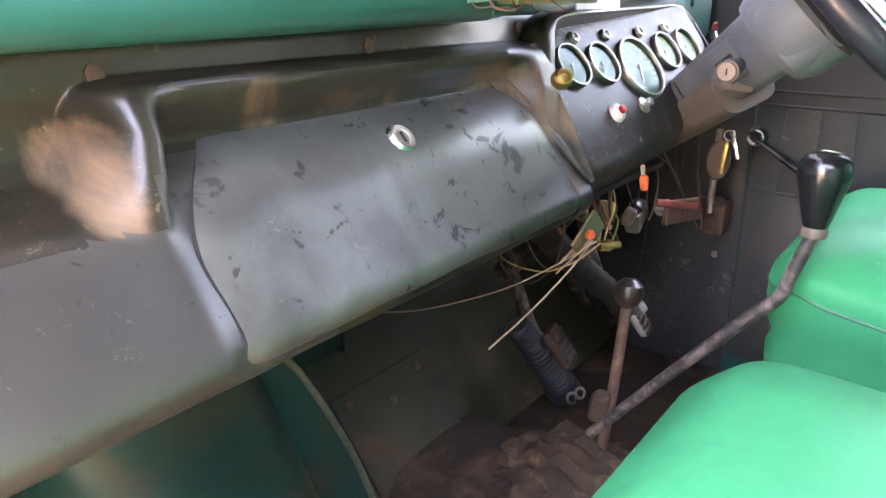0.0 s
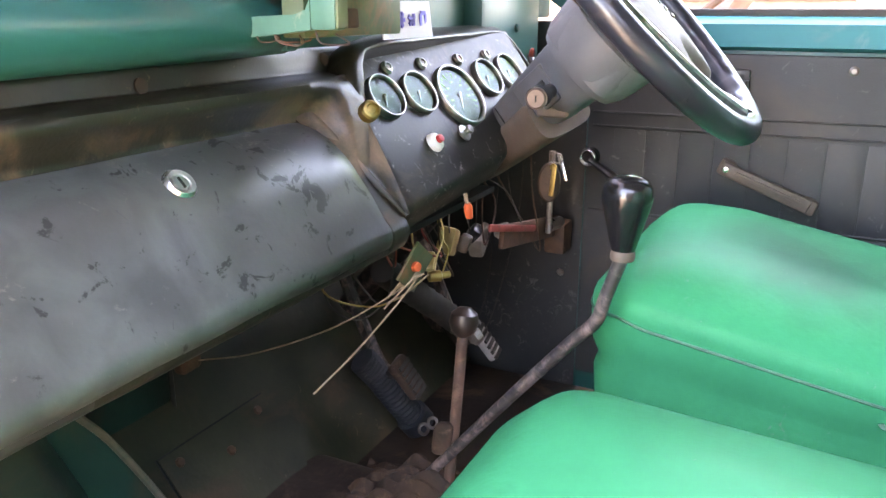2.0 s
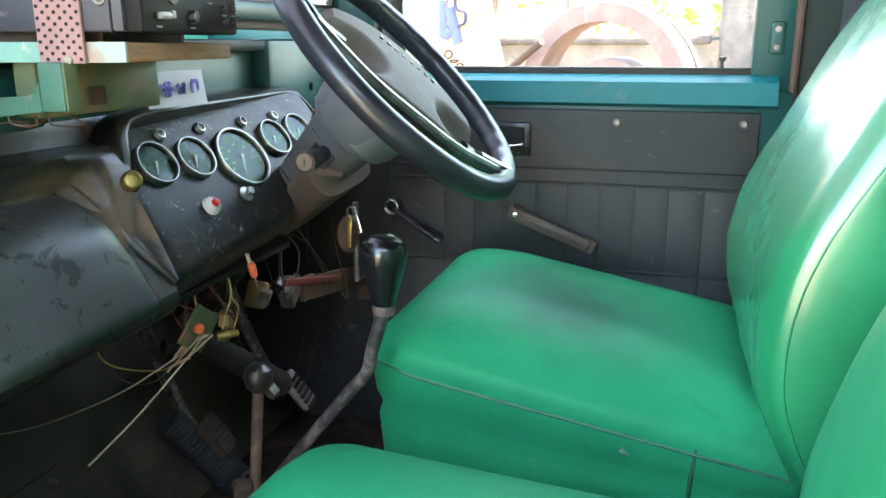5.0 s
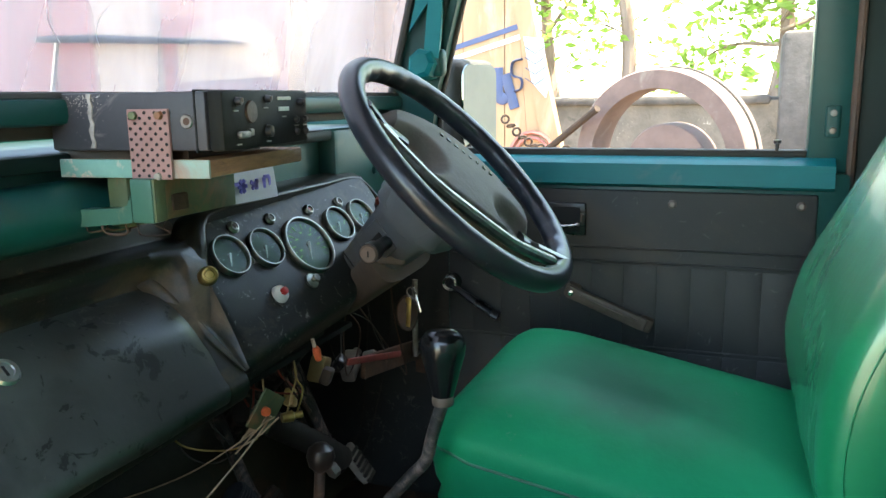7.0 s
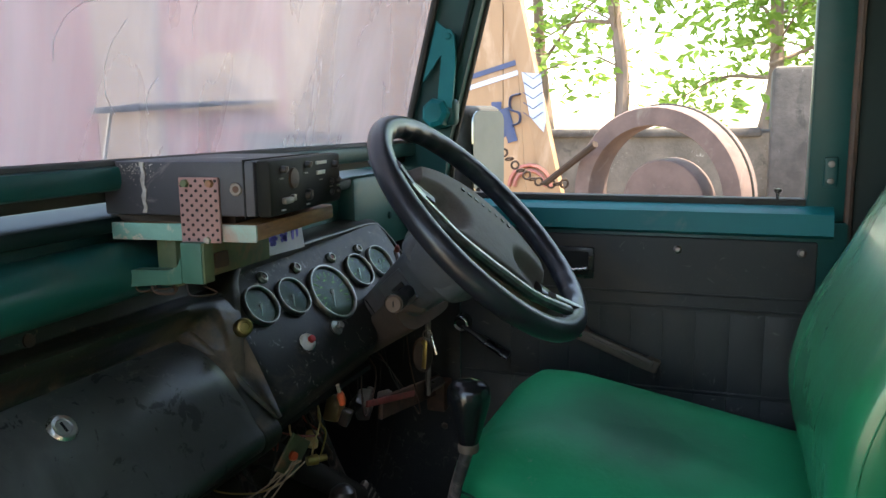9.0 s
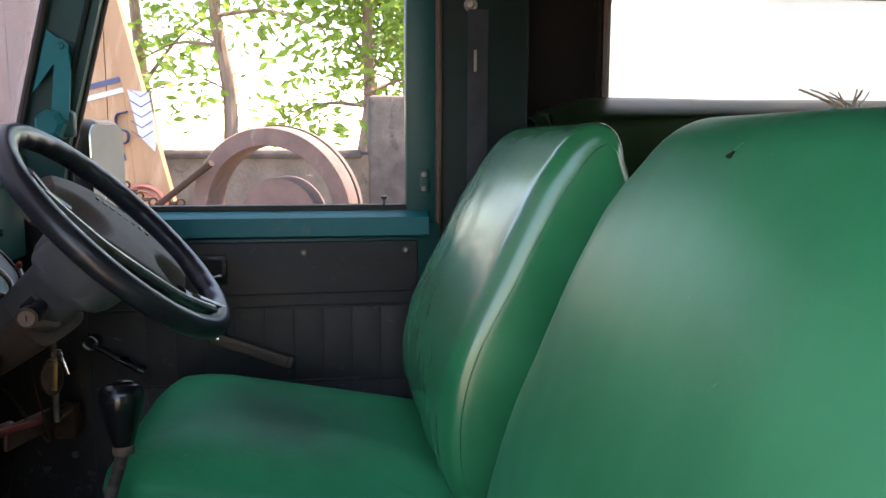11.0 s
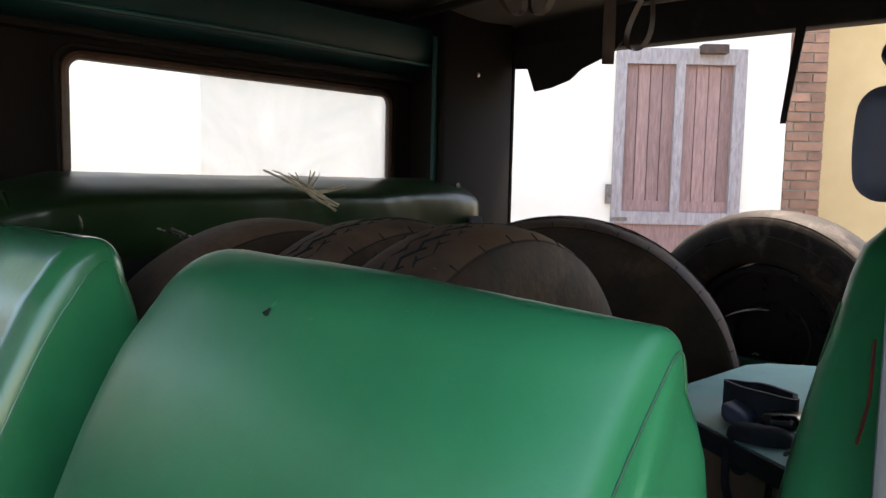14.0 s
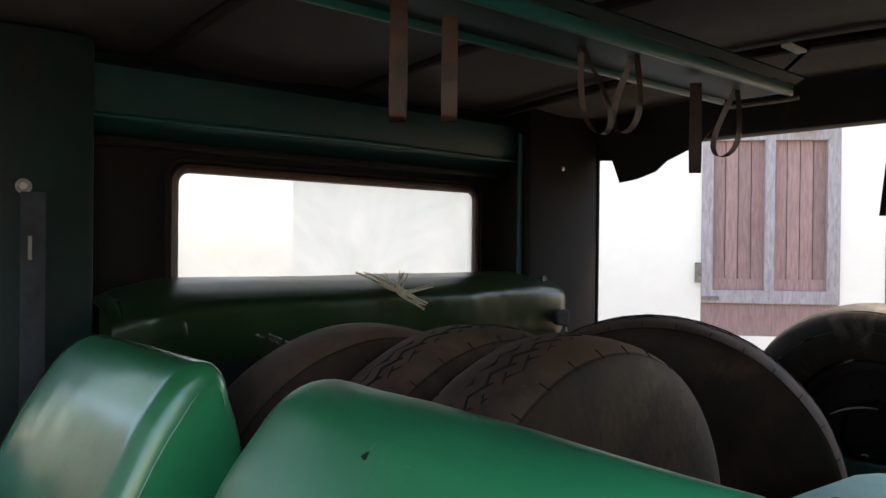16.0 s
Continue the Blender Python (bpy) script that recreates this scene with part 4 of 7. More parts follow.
def spline(prof, v):
    s = v * (len(prof) - 1)
    i = min(int(s), len(prof) - 2)
    t = s - i
    g = [Vector((*prof[max(0, min(len(prof) - 1, i + k))], 0)) for k in (-1, 0, 1, 2)]
    return 0.5 * ((2 * g[1]) + (g[2] - g[0]) * t + (2 * g[0] - 5 * g[1] + 4 * g[2] - g[3]) * t * t + (3 * g[1] - g[0] - 3 * g[2] + g[3]) * t ** 3)


def along_dash(u):
    """Lengthwise place, with more rows where the mouldings turn."""
    us, xs = (0, 0.12, 0.58, 0.72, 1.0), (0.02, 0.19, 0.285, 0.69, 0.82)
    i = max(k for k in range(4) if u >= us[k])
    return xs[i] + (xs[i + 1] - xs[i]) * (u - us[i]) / (us[i + 1] - us[i])


def dash_point(u, v):
    x = along_dash(u)
    g, r, l = spline(_GLOVE, v), spline(_RIM, v), spline(_LEFT, v)
    t = max(0.0, min(1.0, (r.y - 1.195) / 0.06))
    wl = 1 - smooth01((x - (0.16 + 0.045 * t)) / (0.055 - 0.025 * t))
    wg = smooth01((x - (0.222 + 0.017 * t)) / 0.024)
    p = r.lerp(g, wg).lerp(l, wl)
    # the moulding beside the gauges: a facet, wide at the top, that narrows to a point
    zt = max(0.0, min(1.0, (p.y - 1.15) / 0.11))
    wr = (x - (0.742 - 0.03 * zt)) / (0.012 + 0.05 * zt)
    wr = max(0.0, min(1.0, wr)) ** 1.3
    p = p.lerp(r, smooth01(wr) * 0.5 + wr * 0.5)
    wob = 0.0012 * noise.noise(Vector((x * 14, v * 9, 0)))
    if x > 0.69:
        end = 0.754 + 0.038 * max(0.0, min(1.0, (p.y - 1.14) / 0.14)) + 0.028 * smooth01((p.y - 1.28) / 0.012)
        x = 0.69 + (x - 0.69) * (end - 0.69) / 0.13
    return Vector((x, p.x + wob, p.y))


padding = sheet(dash_point, 210, 84, -0.006)
for f in padding.faces:
    c = f.calc_center_median()
    # a scuffed, paler and glossier copy puts the sky's sheen on ledge and plate
    f.material_index = 1 if (c.x < 0.33 and c.z < 1.204) or (0.228 < c.x < 0.33 and c.z < 1.236) else 0
part("padding", padding, PLASTIC, dash, smooth=50, mats=[PLASTIC, LEDGE])
RIM_LINE = [(0.797, -0.248, 1.299), (0.783, -0.246, 1.287), (0.75, -0.241, 1.2815), (0.6, -0.242, 1.2815), (0.4, -0.242, 1.2815), (0.285, -0.243, 1.282), (0.252, -0.248, 1.279), (0.238, -0.257, 1.268)]
# Thin roll that puts the ridge's highlight into shape and colour.
part("rim_roll", tube(curve_pts(RIM_LINE, 10), [0.0055 - 0.0045 * smooth01((k - 48) / 22) for k in range(71)], 10), LIP, dash, "lip round the recess, paler to draw its highlight")


def facet(u, v):
    """The moulded wedge between the lid and the gauges: two soft ridges that meet at the bottom, its top tucked under the rim."""
    t = -0.22 + 1.22 * v
    inner = Vector((0.702, -0.226, 1.246)).lerp(Vector((0.751, -0.337, 1.137)), t)
    outer = Vector((0.785, -0.24, 1.279)).lerp(Vector((0.757, -0.339, 1.139)), t)
    p = inner.lerp(outer, u)
    k = max(0.0, 1 - max(0.0, t)) ** 0.6
    p.y -= 0.007 * k * math.exp(-((u - 0.22) / 0.1) ** 2)
    p.y += 0.011 * k * math.sin(math.pi * max(0.0, u - 0.2) / 0.8)
    p.y += 0.05 * max(0.0, -t)
    p.y -= 0.004 * math.sin(math.pi * max(0.0, t))
    return p + Vector((0, -0.003, 0.002))


part("side_moulding", sheet(facet, 36, 40, 0.006), PLASTIC, dash, "brown-dusted moulded wedge", smooth=60)
# Black sheet that paints the shade under the dash.
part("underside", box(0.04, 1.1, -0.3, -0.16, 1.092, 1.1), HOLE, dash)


def lid_point(u, v):
    # a slab that follows the recess, its front bowed
    prof = [(-0.229, 1.2355), (-0.24, 1.2315), (-0.262, 1.219), (-0.284, 1.198), (-0.305, 1.168), (-0.326, 1.139), (-0.335, 1.125), (-0.331, 1.115), (-0.319, 1.111)]
    p = spline(prof, v)
    x0 = 0.299 - 0.056 * smooth01((v - 0.03) / 0.46) + 0.003 * smooth01((v - 0.5) / 0.1) - 0.008 * smooth01((v - 0.68) / 0.3)
    x0 += 0.014 * max(0.0, 1 - v / 0.07) ** 2
    x1 = 0.708 + 0.028 * v - 0.024 * max(0.0, 1 - v / 0.09) ** 2
    x = x0 + (x1 - x0) * u
    e = min(u, 1 - u)
    dip = 0.004 * (1 - smooth01(e / 0.03))
    w = 0.0016 * noise.noise(Vector((x * 11, v * 4, 3)))
    return Vector((x, p.x + dip + w, p.y))


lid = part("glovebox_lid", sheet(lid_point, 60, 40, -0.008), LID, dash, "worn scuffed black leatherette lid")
part("lid_lock", lathe([(0, 0.0075), (0.0075, 0.0075), (0.008, 0.006), (0.0088, 0.0085), (0.0125, 0.009), (0.016, 0.004), (0.0175, -0.004)], 28, (0.487, -0.269, 1.217), (0, -0.72, 0.69)), CHROME, lid, "round chrome key lock")
part("key_slot", place(box(-0.0012, 0.0012, -0.0055, 0.0055, 0.006, 0.0083), (0.487, -0.269, 1.217), (0, -0.72, 0.69)), HOLE, lid)
part("lid_gap", tube([lid_point(0.0, 0.02 + 0.96 * k / 20) + Vector((-0.0025, -0.0045, 0.002)) for k in range(21)], 0.0026, 6), HOLE, lid)
part("lid_gap", tube([lid_point(k / 24, 0.0) + Vector((0, -0.001, 0.0012)) for k in range(25)], 0.0013, 6), HOLE, lid)
part("lid_gap", tube([lid_point(1.0, 0.02 + 0.96 * k / 20) + Vector((0.002, -0.001, 0)) for k in range(21)], 0.0025, 6), HOLE, lid)
part("lid_edge", tube([lid_point(k / 24, 0.99) + Vector((0, 0.004, -0.006)) for k in range(25)], 0.004, 6), TWINE, dash, "frayed backing along the lower edge")
for x, z, y in ((0.231, 1.2925, -0.2165), (0.505, 1.2965, -0.2155), (0.778, 1.3045, -0.2145)):
    part("dash_bolt", lathe([(0, 0.007), (0.007, 0.006), (0.008, 0.002), (0.0105, 0.001), (0.0105, -0.003)], 12, (x, y, z), (0, -1, 0.2)), LEATHER, dash)


# ---- instrument cluster ----
def pan(x, z, d=0.0):
    """A place on the gauge panel, d proud of it."""
    return Vector((x, -0.276 - 0.14 * (x - 0.9) + 0.72 * (z - 1.25), z)) + PN * d


PN = Vector((-0.14, -1.0, 0.72)).normalized()
PU = (Vector((0, 0.72, 1.0)) - PN * Vector((0, 0.72, 1.0)).dot(PN)).normalized()
cluster = thing("instrument_cluster", (0.95, -0.3, 1.13), "black instrument cluster with five round gauges under a hood", "instrument panel")


def panel_point(u, v):
    low = 1.13 + 0.03 * u
    z = low + (1.328 - low) * v
    xl = 0.742 + 0.046 * smooth01((v - 0.05) / 0.75) + 0.03 * smooth01((v - 0.75) / 0.1)
    xr = 1.028 + 0.2 * smooth01((v - 0.02) / 0.7)
    x = xl + (xr - xl) * u
    d = -0.42 * max(0.0, 0.784 - x) ** 1.1
    d -= 0.034 * (1 - smooth01(v / 0.1)) ** 2
    d -= 0.03 * smooth01((u - 0.97) / 0.03) ** 2
    d += 0.0008 * noise.noise(Vector((x * 20, z * 20, 3)))
    return pan(x, z, d - 0.0075)


part("panel", sheet(panel_point, 90, 60, -0.006), PANEL, cluster)
LIP = [Vector(p) for p in ((0.792, -0.264, 1.255), (0.798, -0.26, 1.282), (0.809, -0.253, 1.304), (0.836, -0.251, 1.317), (0.95, -0.256, 1.3215), (1.1, -0.259, 1.324), (1.195, -0.262, 1.325), (1.222, -0.274, 1.312), (1.238, -0.298, 1.276), (1.243, -0.32, 1.245))]
OUTER = [Vector(p) for p in ((0.778, -0.258, 1.255), (0.772, -0.242, 1.28), (0.778, -0.225, 1.296), (0.81, -0.208, 1.314), (0.95, -0.192, 1.328), (1.1, -0.19, 1.331), (1.225, -0.2, 1.329), (1.262, -0.21, 1.31), (1.275, -0.23, 1.276), (1.28, -0.25, 1.245))]
SWELL = [Vector(p).normalized() for p in ((-1, -0.6, 0.2), (-0.9, -0.5, 0.5), (-0.5, -0.4, 0.8), (-0.1, -0.2, 1), (0, -0.2, 1), (0, -0.2, 1), (0.1, -0.2, 1), (0.6, -0.3, 0.8), (1, -0.3, 0.3), (1, -0.3, 0.1))]


def smooth_at(rows, t):
    s0 = t * (len(rows) - 1)
    i = min(int(s0), len(rows) - 2)
    f = s0 - i
    a, b, c, e = (rows[max(0, min(len(rows) - 1, i + k))] for k in (-1, 0, 1, 2))
    return 0.5 * ((2 * b) + (c - a) * f + (2 * a - 5 * b + 4 * c - e) * f * f + (3 * b - a - 3 * c + e) * f ** 3)


def hood_skin(u, v):
    """The hood: up the inside from the panel, over a rounded lip and down to the dash."""
    lip, out, w = smooth_at(LIP, u), smooth_at(OUTER, u), smooth_at(SWELL, u)
    rows = [lip - PN * 0.036 - w * 0.003, lip - PN * 0.012 - w * 0.001, lip, lip + (out - lip) * 0.12 + w * 0.006, lip + (out - lip) * 0.35 + w * 0.009, lip + (out - lip) * 0.7 + w * 0.006, out - w * 0.004]
    return smooth_at(rows, v)


part("hood", sheet(hood_skin, 90, 30, 0.003), PLASTIC, cluster, "moulded black plastic hood", smooth=60)
# Black block that paints the shade below the gauges.
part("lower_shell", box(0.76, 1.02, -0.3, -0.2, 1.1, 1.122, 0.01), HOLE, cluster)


def gauge(x, z, r, ticks, mark):
    c = pan(x, z)
    g = part("gauge", lathe([(r * 0.89, -0.004), (r * 0.89, 0.004), (r * 0.905, 0.0065), (r * 0.93, 0.0075), (r * 0.965, 0.0075), (r * 0.99, 0.006), (r * 1.005, 0.002), (r * 1.005, -0.004)], 40, c, PN, False), BEZEL, cluster, "chrome gauge bezel")
    part("cover_glass", lathe([(0, 0.0042), (r * 0.5, 0.004), (r * 0.885, 0.003)], 36, c, PN), GAUGE_GLASS, g, "domed cover glass").visible_shadow = False
    part("dial", lathe([(0, 0.0005), (r * 0.87, 0.0005), (r * 0.87, -0.003)], 36, c, PN), GAUGE_FACE, g)
    across = PU.cross(PN)
    for k in range(ticks):
        a = radians(-130 + 260 * k / (ticks - 1))
        d = PU * math.cos(a) + across * math.sin(a)
        part("tick", tube([c + PN * 0.0012 + d * r * (0.58 if k % 2 else 0.66), c + PN * 0.0012 + d * r * 0.76], r * (0.016 if k % 2 else 0.01), 4), mark, g)
    for k in range(5 if r > 0.04 else 2):
        # figures too small to read
        a = radians(-100 + 200 * k / (4 if r > 0.04 else 1))
        d = PU * math.cos(a) + across * math.sin(a)
        part("figure_bar", place(box(-r * 0.06, r * 0.06, -r * 0.025, r * 0.025, 0, 0.0006), c + PN * 0.001 + d * r * 0.46, PN, PU), mark, g)
    a = radians(-150)
    d = PU * math.cos(a) + across * math.sin(a)
    part("needle", tube([c + PN * 0.0025 - d * r * 0.1, c + PN * 0.0022 + d * r * 0.55], [r * 0.06, r * 0.02], 6), NEEDLE, g)
    part("needle_cap", lathe([(0, 0.0036), (r * 0.08, 0.003), (r * 0.1, 0.001)], 14, c, PN), DULLMETAL, g)


gauge(0.840, 1.258, 0.030, 7, GAUGE_PALE)
gauge(0.907, 1.257, 0.030, 7, GAUGE_PALE)
gauge(0.990, 1.247, 0.047, 17, GAUGE_GREEN)
gauge(1.082, 1.264, 0.030, 7, GAUGE_GREEN)
gauge(1.148, 1.268, 0.030, 7, GAUGE_GREEN)
for x, z in ((0.876, 1.29), (0.950, 1.291), (1.038, 1.292), (1.115, 1.294)):
    w = part("warning_lamp", lathe([(0.009, -0.001), (0.0095, 0.001), (0.0078, 0.0022), (0.0068, 0.005), (0.0048, 0.0055), (0.0042, 0.003), (0, 0.003)], 18, pan(x, z), PN), BEZEL, cluster)
    part("lens", lathe([(0, 0.0048), (0.003, 0.0042), (0.0042, 0.002)], 10, pan(x, z), PN), FADEDRED if x > 1 and x < 1.05 else LEATHER, w)
part("light_switch", lathe([(0.0, 0.006), (0.005, 0.005), (0.006, 0.0065), (0.009, 0.006), (0.0112, 0.003), (0.0105, -0.001), (0.0118, -0.005), (0.0118, -0.009), (0.007, -0.011), (0.006, -0.016)], 20, (0.752, -0.296, 1.254), (-0.6, -0.7, 0.35)), BRASS, cluster, "brass pull switch")
sw = part("warning_switch", lathe([(0.0, 0.009), (0.008, 0.009), (0.0115, 0.006), (0.013, 0.0)], 20, pan(0.880, 1.2), PN), WHITE, cluster, "white bezel with red button")
part("red_button", lathe([(0, 0.015), (0.005, 0.014), (0.0055, 0.008)], 14, pan(0.880, 1.2), PN), RED, sw)
part("pull_knob", lathe([(0.0, 0.013), (0.0055, 0.013), (0.0065, 0.01), (0.0035, 0.008), (0.0035, 0.003), (0.011, 0.0022), (0.0115, 0)], 16, pan(0.952, 1.203), PN), BEZEL, cluster, "dull silver pull knob")

card = thing("printed_card", (0.87, -0.285, 1.325), "white card with blue printed pattern on the hood", "card")
part("card_sheet", box(0.827, 0.937, -0.272, -0.27, 1.326, 1.37, rot=(-8, 0, -4)), PAPER, card)
for k, (dx, dz, a, s) in enumerate(((0.02, 0.026, 0, 0.5), (0.034, 0.022, 60, 0.8), (0.034, 0.022, 0, 0.8), (0.034, 0.022, -60, 0.8), (0.06, 0.022, 30, 0.7), (0.062, 0.022, -40, 0.7), (0.066, 0.022, 90, 0.6), (0.084, 0.022, 90, 0.6), (0.09, 0.03, 0, 0.5), (0.096, 0.022, 90, 0.6))):
    x, z = 0.827 + dx, 1.326 + dz
    part("print_bar", box(x - 0.012 * s, x + 0.012 * s, -0.2755, -0.2735, z - 0.0025, z + 0.0025, rot=(0, a, 0)), BLUEINK, card)

# ---- steering column and wheel ----
WN = Vector((0.015, -0.722, 0.692)).normalized()
WC = Vector((0.99, -0.534, 1.362))
column = thing("steering_column", (1.03, -0.36, 1.2), "grey plastic steering column shroud with ignition switch", "steering column")
CB = Vector((1.12, -0.285, 1.16))
CT = WC - WN * 0.075


def shroud(p, q, a, b, n=24, flare=1.0):
    """A rounded square sleeve between two places."""
    d = (q - p).normalized()
    side_v = Vector((1, 0, 0)) - d * d.x
    side_v.normalize()
    up_v = side_v.cross(d)
    bm = bmesh.new()
    rows = []
    for i in range(7):
        t = i / 6
        s = 1 + (flare - 1) * t
        row = []
        for k in range(n):
            an = 2 * math.pi * k / n
            c, s2 = math.cos(an), math.sin(an)
            e = 0.55
            row.append(bm.verts.new(p.lerp(q, t) + side_v * (math.copysign(abs(c) ** e, c) * a * s) + up_v * (math.copysign(abs(s2) ** e, s2) * b * s)))
        rows.append(row)
    for r0, r1 in zip(rows, rows[1:]):
        for k in range(n):
            bm.faces.new((r0[k], r0[(k + 1) % n], r1[(k + 1) % n], r1[k]))
    bm.faces.new(rows[0])
    bm.faces.new(rows[-1])
    return bm


part("shroud", shroud(CB, CT, 0.031, 0.033, flare=1.5), SHROUD, column)
part("shroud_collar", shroud(CT - WN * 0.02, CT + WN * 0.035, 0.06, 0.058, flare=1.05), SHROUD, column)
part("lower_half", shroud(CB + Vector((0.015, 0.004, -0.026)), CB.lerp(CT, 0.72) + Vector((0.006, 0.004, -0.036)), 0.039, 0.026, flare=1.25), PULLGREY, column, "dusty brown lower shroud half")
part("column_tube", tube([CB, CB + Vector((0.04, 0.3, -0.33))], 0.022, 12), LEVER, column)
CDIR = (CT - CB).normalized()
CSIDE = (Vector((1, 0, 0)) - CDIR * CDIR.x).normalized()
CLOW = CSIDE.cross(CDIR)


def on_column(t, across, down, proud=0.0):
    """A place on the shroud's near face: t along it, across towards the wheel's side, down round it."""
    k = 1 + 0.5 * t
    return CB.lerp(CT, t) - CSIDE * (0.031 * k + proud) + CLOW * down


part("switch_pad", place(box(-0.026, 0.026, -0.034, 0.034, -0.004, 0.004, 0.003), on_column(0.7, 0, -0.004), -CSIDE, CDIR), SHROUD, column, "raised pad round the switch")
part("switch_recess", place(box(-0.012, 0.014, -0.012, 0.02, -0.002, 0.0055, 0.001), on_column(0.72, 0, 0.0), -CSIDE, CDIR), HOLE, column)
part("torn_edge", cushion(on_column(0.7, 0, 0.03, -0.004), (0.005, 0.02, 0.008), 0.004, rumple=0.01, cuts=6), PULLGREY, column, "broken brown shroud edge")
part("split_line", tube([on_column(t, 0, 0.026 * (1 + 0.5 * t) - 0.004, -0.003) for t in (-0.02, 0.2, 0.4, 0.58)], 0.0018, 6), HOLE, column)
part("cross_line", tube([on_column(0.36, 0, q, 0.0002) for q in (-0.03, -0.01, 0.01, 0.026)], 0.0009, 5), HOLE, column)
IG = Vector((0.903, -0.434, 1.259))
ign = part("ignition_lock", tube([Vector((1.0, -0.424, 1.262)), Vector((0.96, -0.428, 1.261)), Vector((0.935, -0.431, 1.26)), Vector((0.925, -0.432, 1.2597)), IG], [0.0095, 0.0095, 0.01, 0.0135, 0.0138], 20), BLACK, column, "black ignition switch barrel")
part("lock_face", lathe([(0, 0.002), (0.0105, 0.0025), (0.0122, 0.001), (0.013, 0)], 20, IG, (-1, -0.1, 0.02)), LOCKFACE, ign, "dull bronze lock face")
part("key_slot", place(box(-0.0008, 0.0008, -0.004, 0.004, 0.002, 0.0034), IG, (-1, -0.1, 0.02)), HOLE, ign)
part("stalk", tube([CB.lerp(CT, 0.55) + Vector((0.03, 0.02, 0.02)), (1.105, -0.35, 1.296)], [0.004, 0.005], 8), BLACK, column)
part("stalk_tip", lathe([(0, 0.009), (0.003, 0.0075), (0.0042, 0.003), (0.0045, -0.004)], 12, (1.098, -0.355, 1.301), (-0.6, -0.3, 0.7)), FADEDRED, column, "faded red stalk tip")
part("bell", place(lathe([(0.058, -0.06), (0.066, -0.045), (0.07, -0.02), (0.072, 0.0), (0.066, 0.006)], 36), CT + WN * 0.03, WN), SHROUD, column, "rounded grey bell below the wheel")

wheel = thing("steering_wheel", WC - WN * 0.05, "black two-spoke steering wheel with a worn grey hub pad", "steering wheel")


def grip():
    bm = ring(0.188, 0.0165, 120, 18, (0, 0, 0))
    for v in bm.verts:
        a = math.atan2(v.co.y, v.co.x)
        rad = math.hypot(v.co.x, v.co.y)
        if rad < 0.184 and abs(v.co.z) < 0.014:
            v.co *= 1 + 0.009 * math.sin(a * 30)
    return bm


WA = (Vector((1, 0, 0)) - WN * WN.x).normalized()
WB = WN.cross(WA)
wu = (WA * 0.844 + WB * 0.536).normalized()
wr = (WA * 0.536 - WB * 0.844).normalized()


def on_wheel(r, u, d=0.0):
    return WC + wr * r + wu * u + WN * d


part("rim", place(grip(), WC, WN, wu), WHEELP, wheel)


def hub_face(a, b):
    r = -0.132 + 0.264 * a
    top = 0.074 - 0.062 * (abs(r) / 0.132) ** 2.2
    low = -0.112 + 0.035 * (abs(r) / 0.132) ** 3
    u = low + (top - low) * b
    d = 0.014 - 0.6 * r * r - 0.5 * (u + 0.02) ** 2
    for s in (-1, 1):
        q = ((r - s * 0.088) / 0.05) ** 2 + ((u + 0.055) / 0.05) ** 2
        d -= 0.02 * (1 - smooth01((math.sqrt(q) - 0.55) / 0.5))
    e = min(a, 1 - a, b, 1 - b)
    d -= 0.016 * (1 - smooth01(e / 0.06))
    return on_wheel(r, u, d)


hubp = part("hub_pad", sheet(hub_face, 56, 44, 0.018), HUBP, wheel, "worn grey-brown hub pad with thumb hollows")
for s in (-1, 1):
    pts = [on_wheel(s * 0.11, -0.04, -0.016), on_wheel(s * 0.145, -0.045, -0.012), on_wheel(s * 0.18, -0.05, 0)]
    part("spoke", tube(pts, [0.04, 0.036, 0.034], 14, flat=0.3), WHEELP, wheel)
    part("spoke_trim", tube([on_wheel(s * 0.118, -0.07, 0.002), on_wheel(s * 0.15, -0.062, 0.004), on_wheel(s * 0.175, -0.056, 0.008)], [0.014, 0.016, 0.013], 12, flat=0.4), BEZEL, wheel, "silver spoke trim")
    part("lower_trim", tube(curve_pts([on_wheel(s * 0.0, -0.124, 0.006), on_wheel(s * 0.06, -0.121, 0.006), on_wheel(s * 0.105, -0.104, 0.006), on_wheel(s * 0.145, -0.084, 0.006)], 5), 0.011, 10, flat=0.7), BEZEL, wheel, "silver trim below the pad")
part("back_plate", place(lathe([(0.085, -0.03), (0.09, -0.02), (0.08, -0.012), (0.0, -0.01)], 32), WC - WN * 0.006, WN), BLACK, wheel)
part("boss", place(lathe([(0.064, -0.085), (0.066, -0.05), (0.06, -0.02)], 32), WC - WN * 0.005, WN), SHROUD, wheel)
rng = random.Random(8)
for k in range(8):
    w = rng.choice((0.0024, 0.0036, 0.0018))
    part("badge_bar", place(box(-w, w, -0.0032, 0.0032, -0.004, 0.0006), on_wheel(-0.046 + 0.013 * k, 0.028, 0.0135), WN, wu), BLACK, hubp)

# ---- radio on its wooden stand ----
radio = thing("radio_set", (0.708, -0.31, 1.412), "black two-way radio with a knobbed front panel", "radio")
part("case", box(0.617, 0.804, -0.413, -0.238, 1.412, 1.468, 0.003), RADIO, radio)
part("case_joint", box(0.6155, 0.8055, -0.403, -0.4015, 1.4105, 1.4695), HOLE, radio)
face = part("fascia", box(0.619, 0.806, -0.43, -0.413, 1.411, 1.469, 0.004), RADIO_FACE, radio, "olive black control fascia")
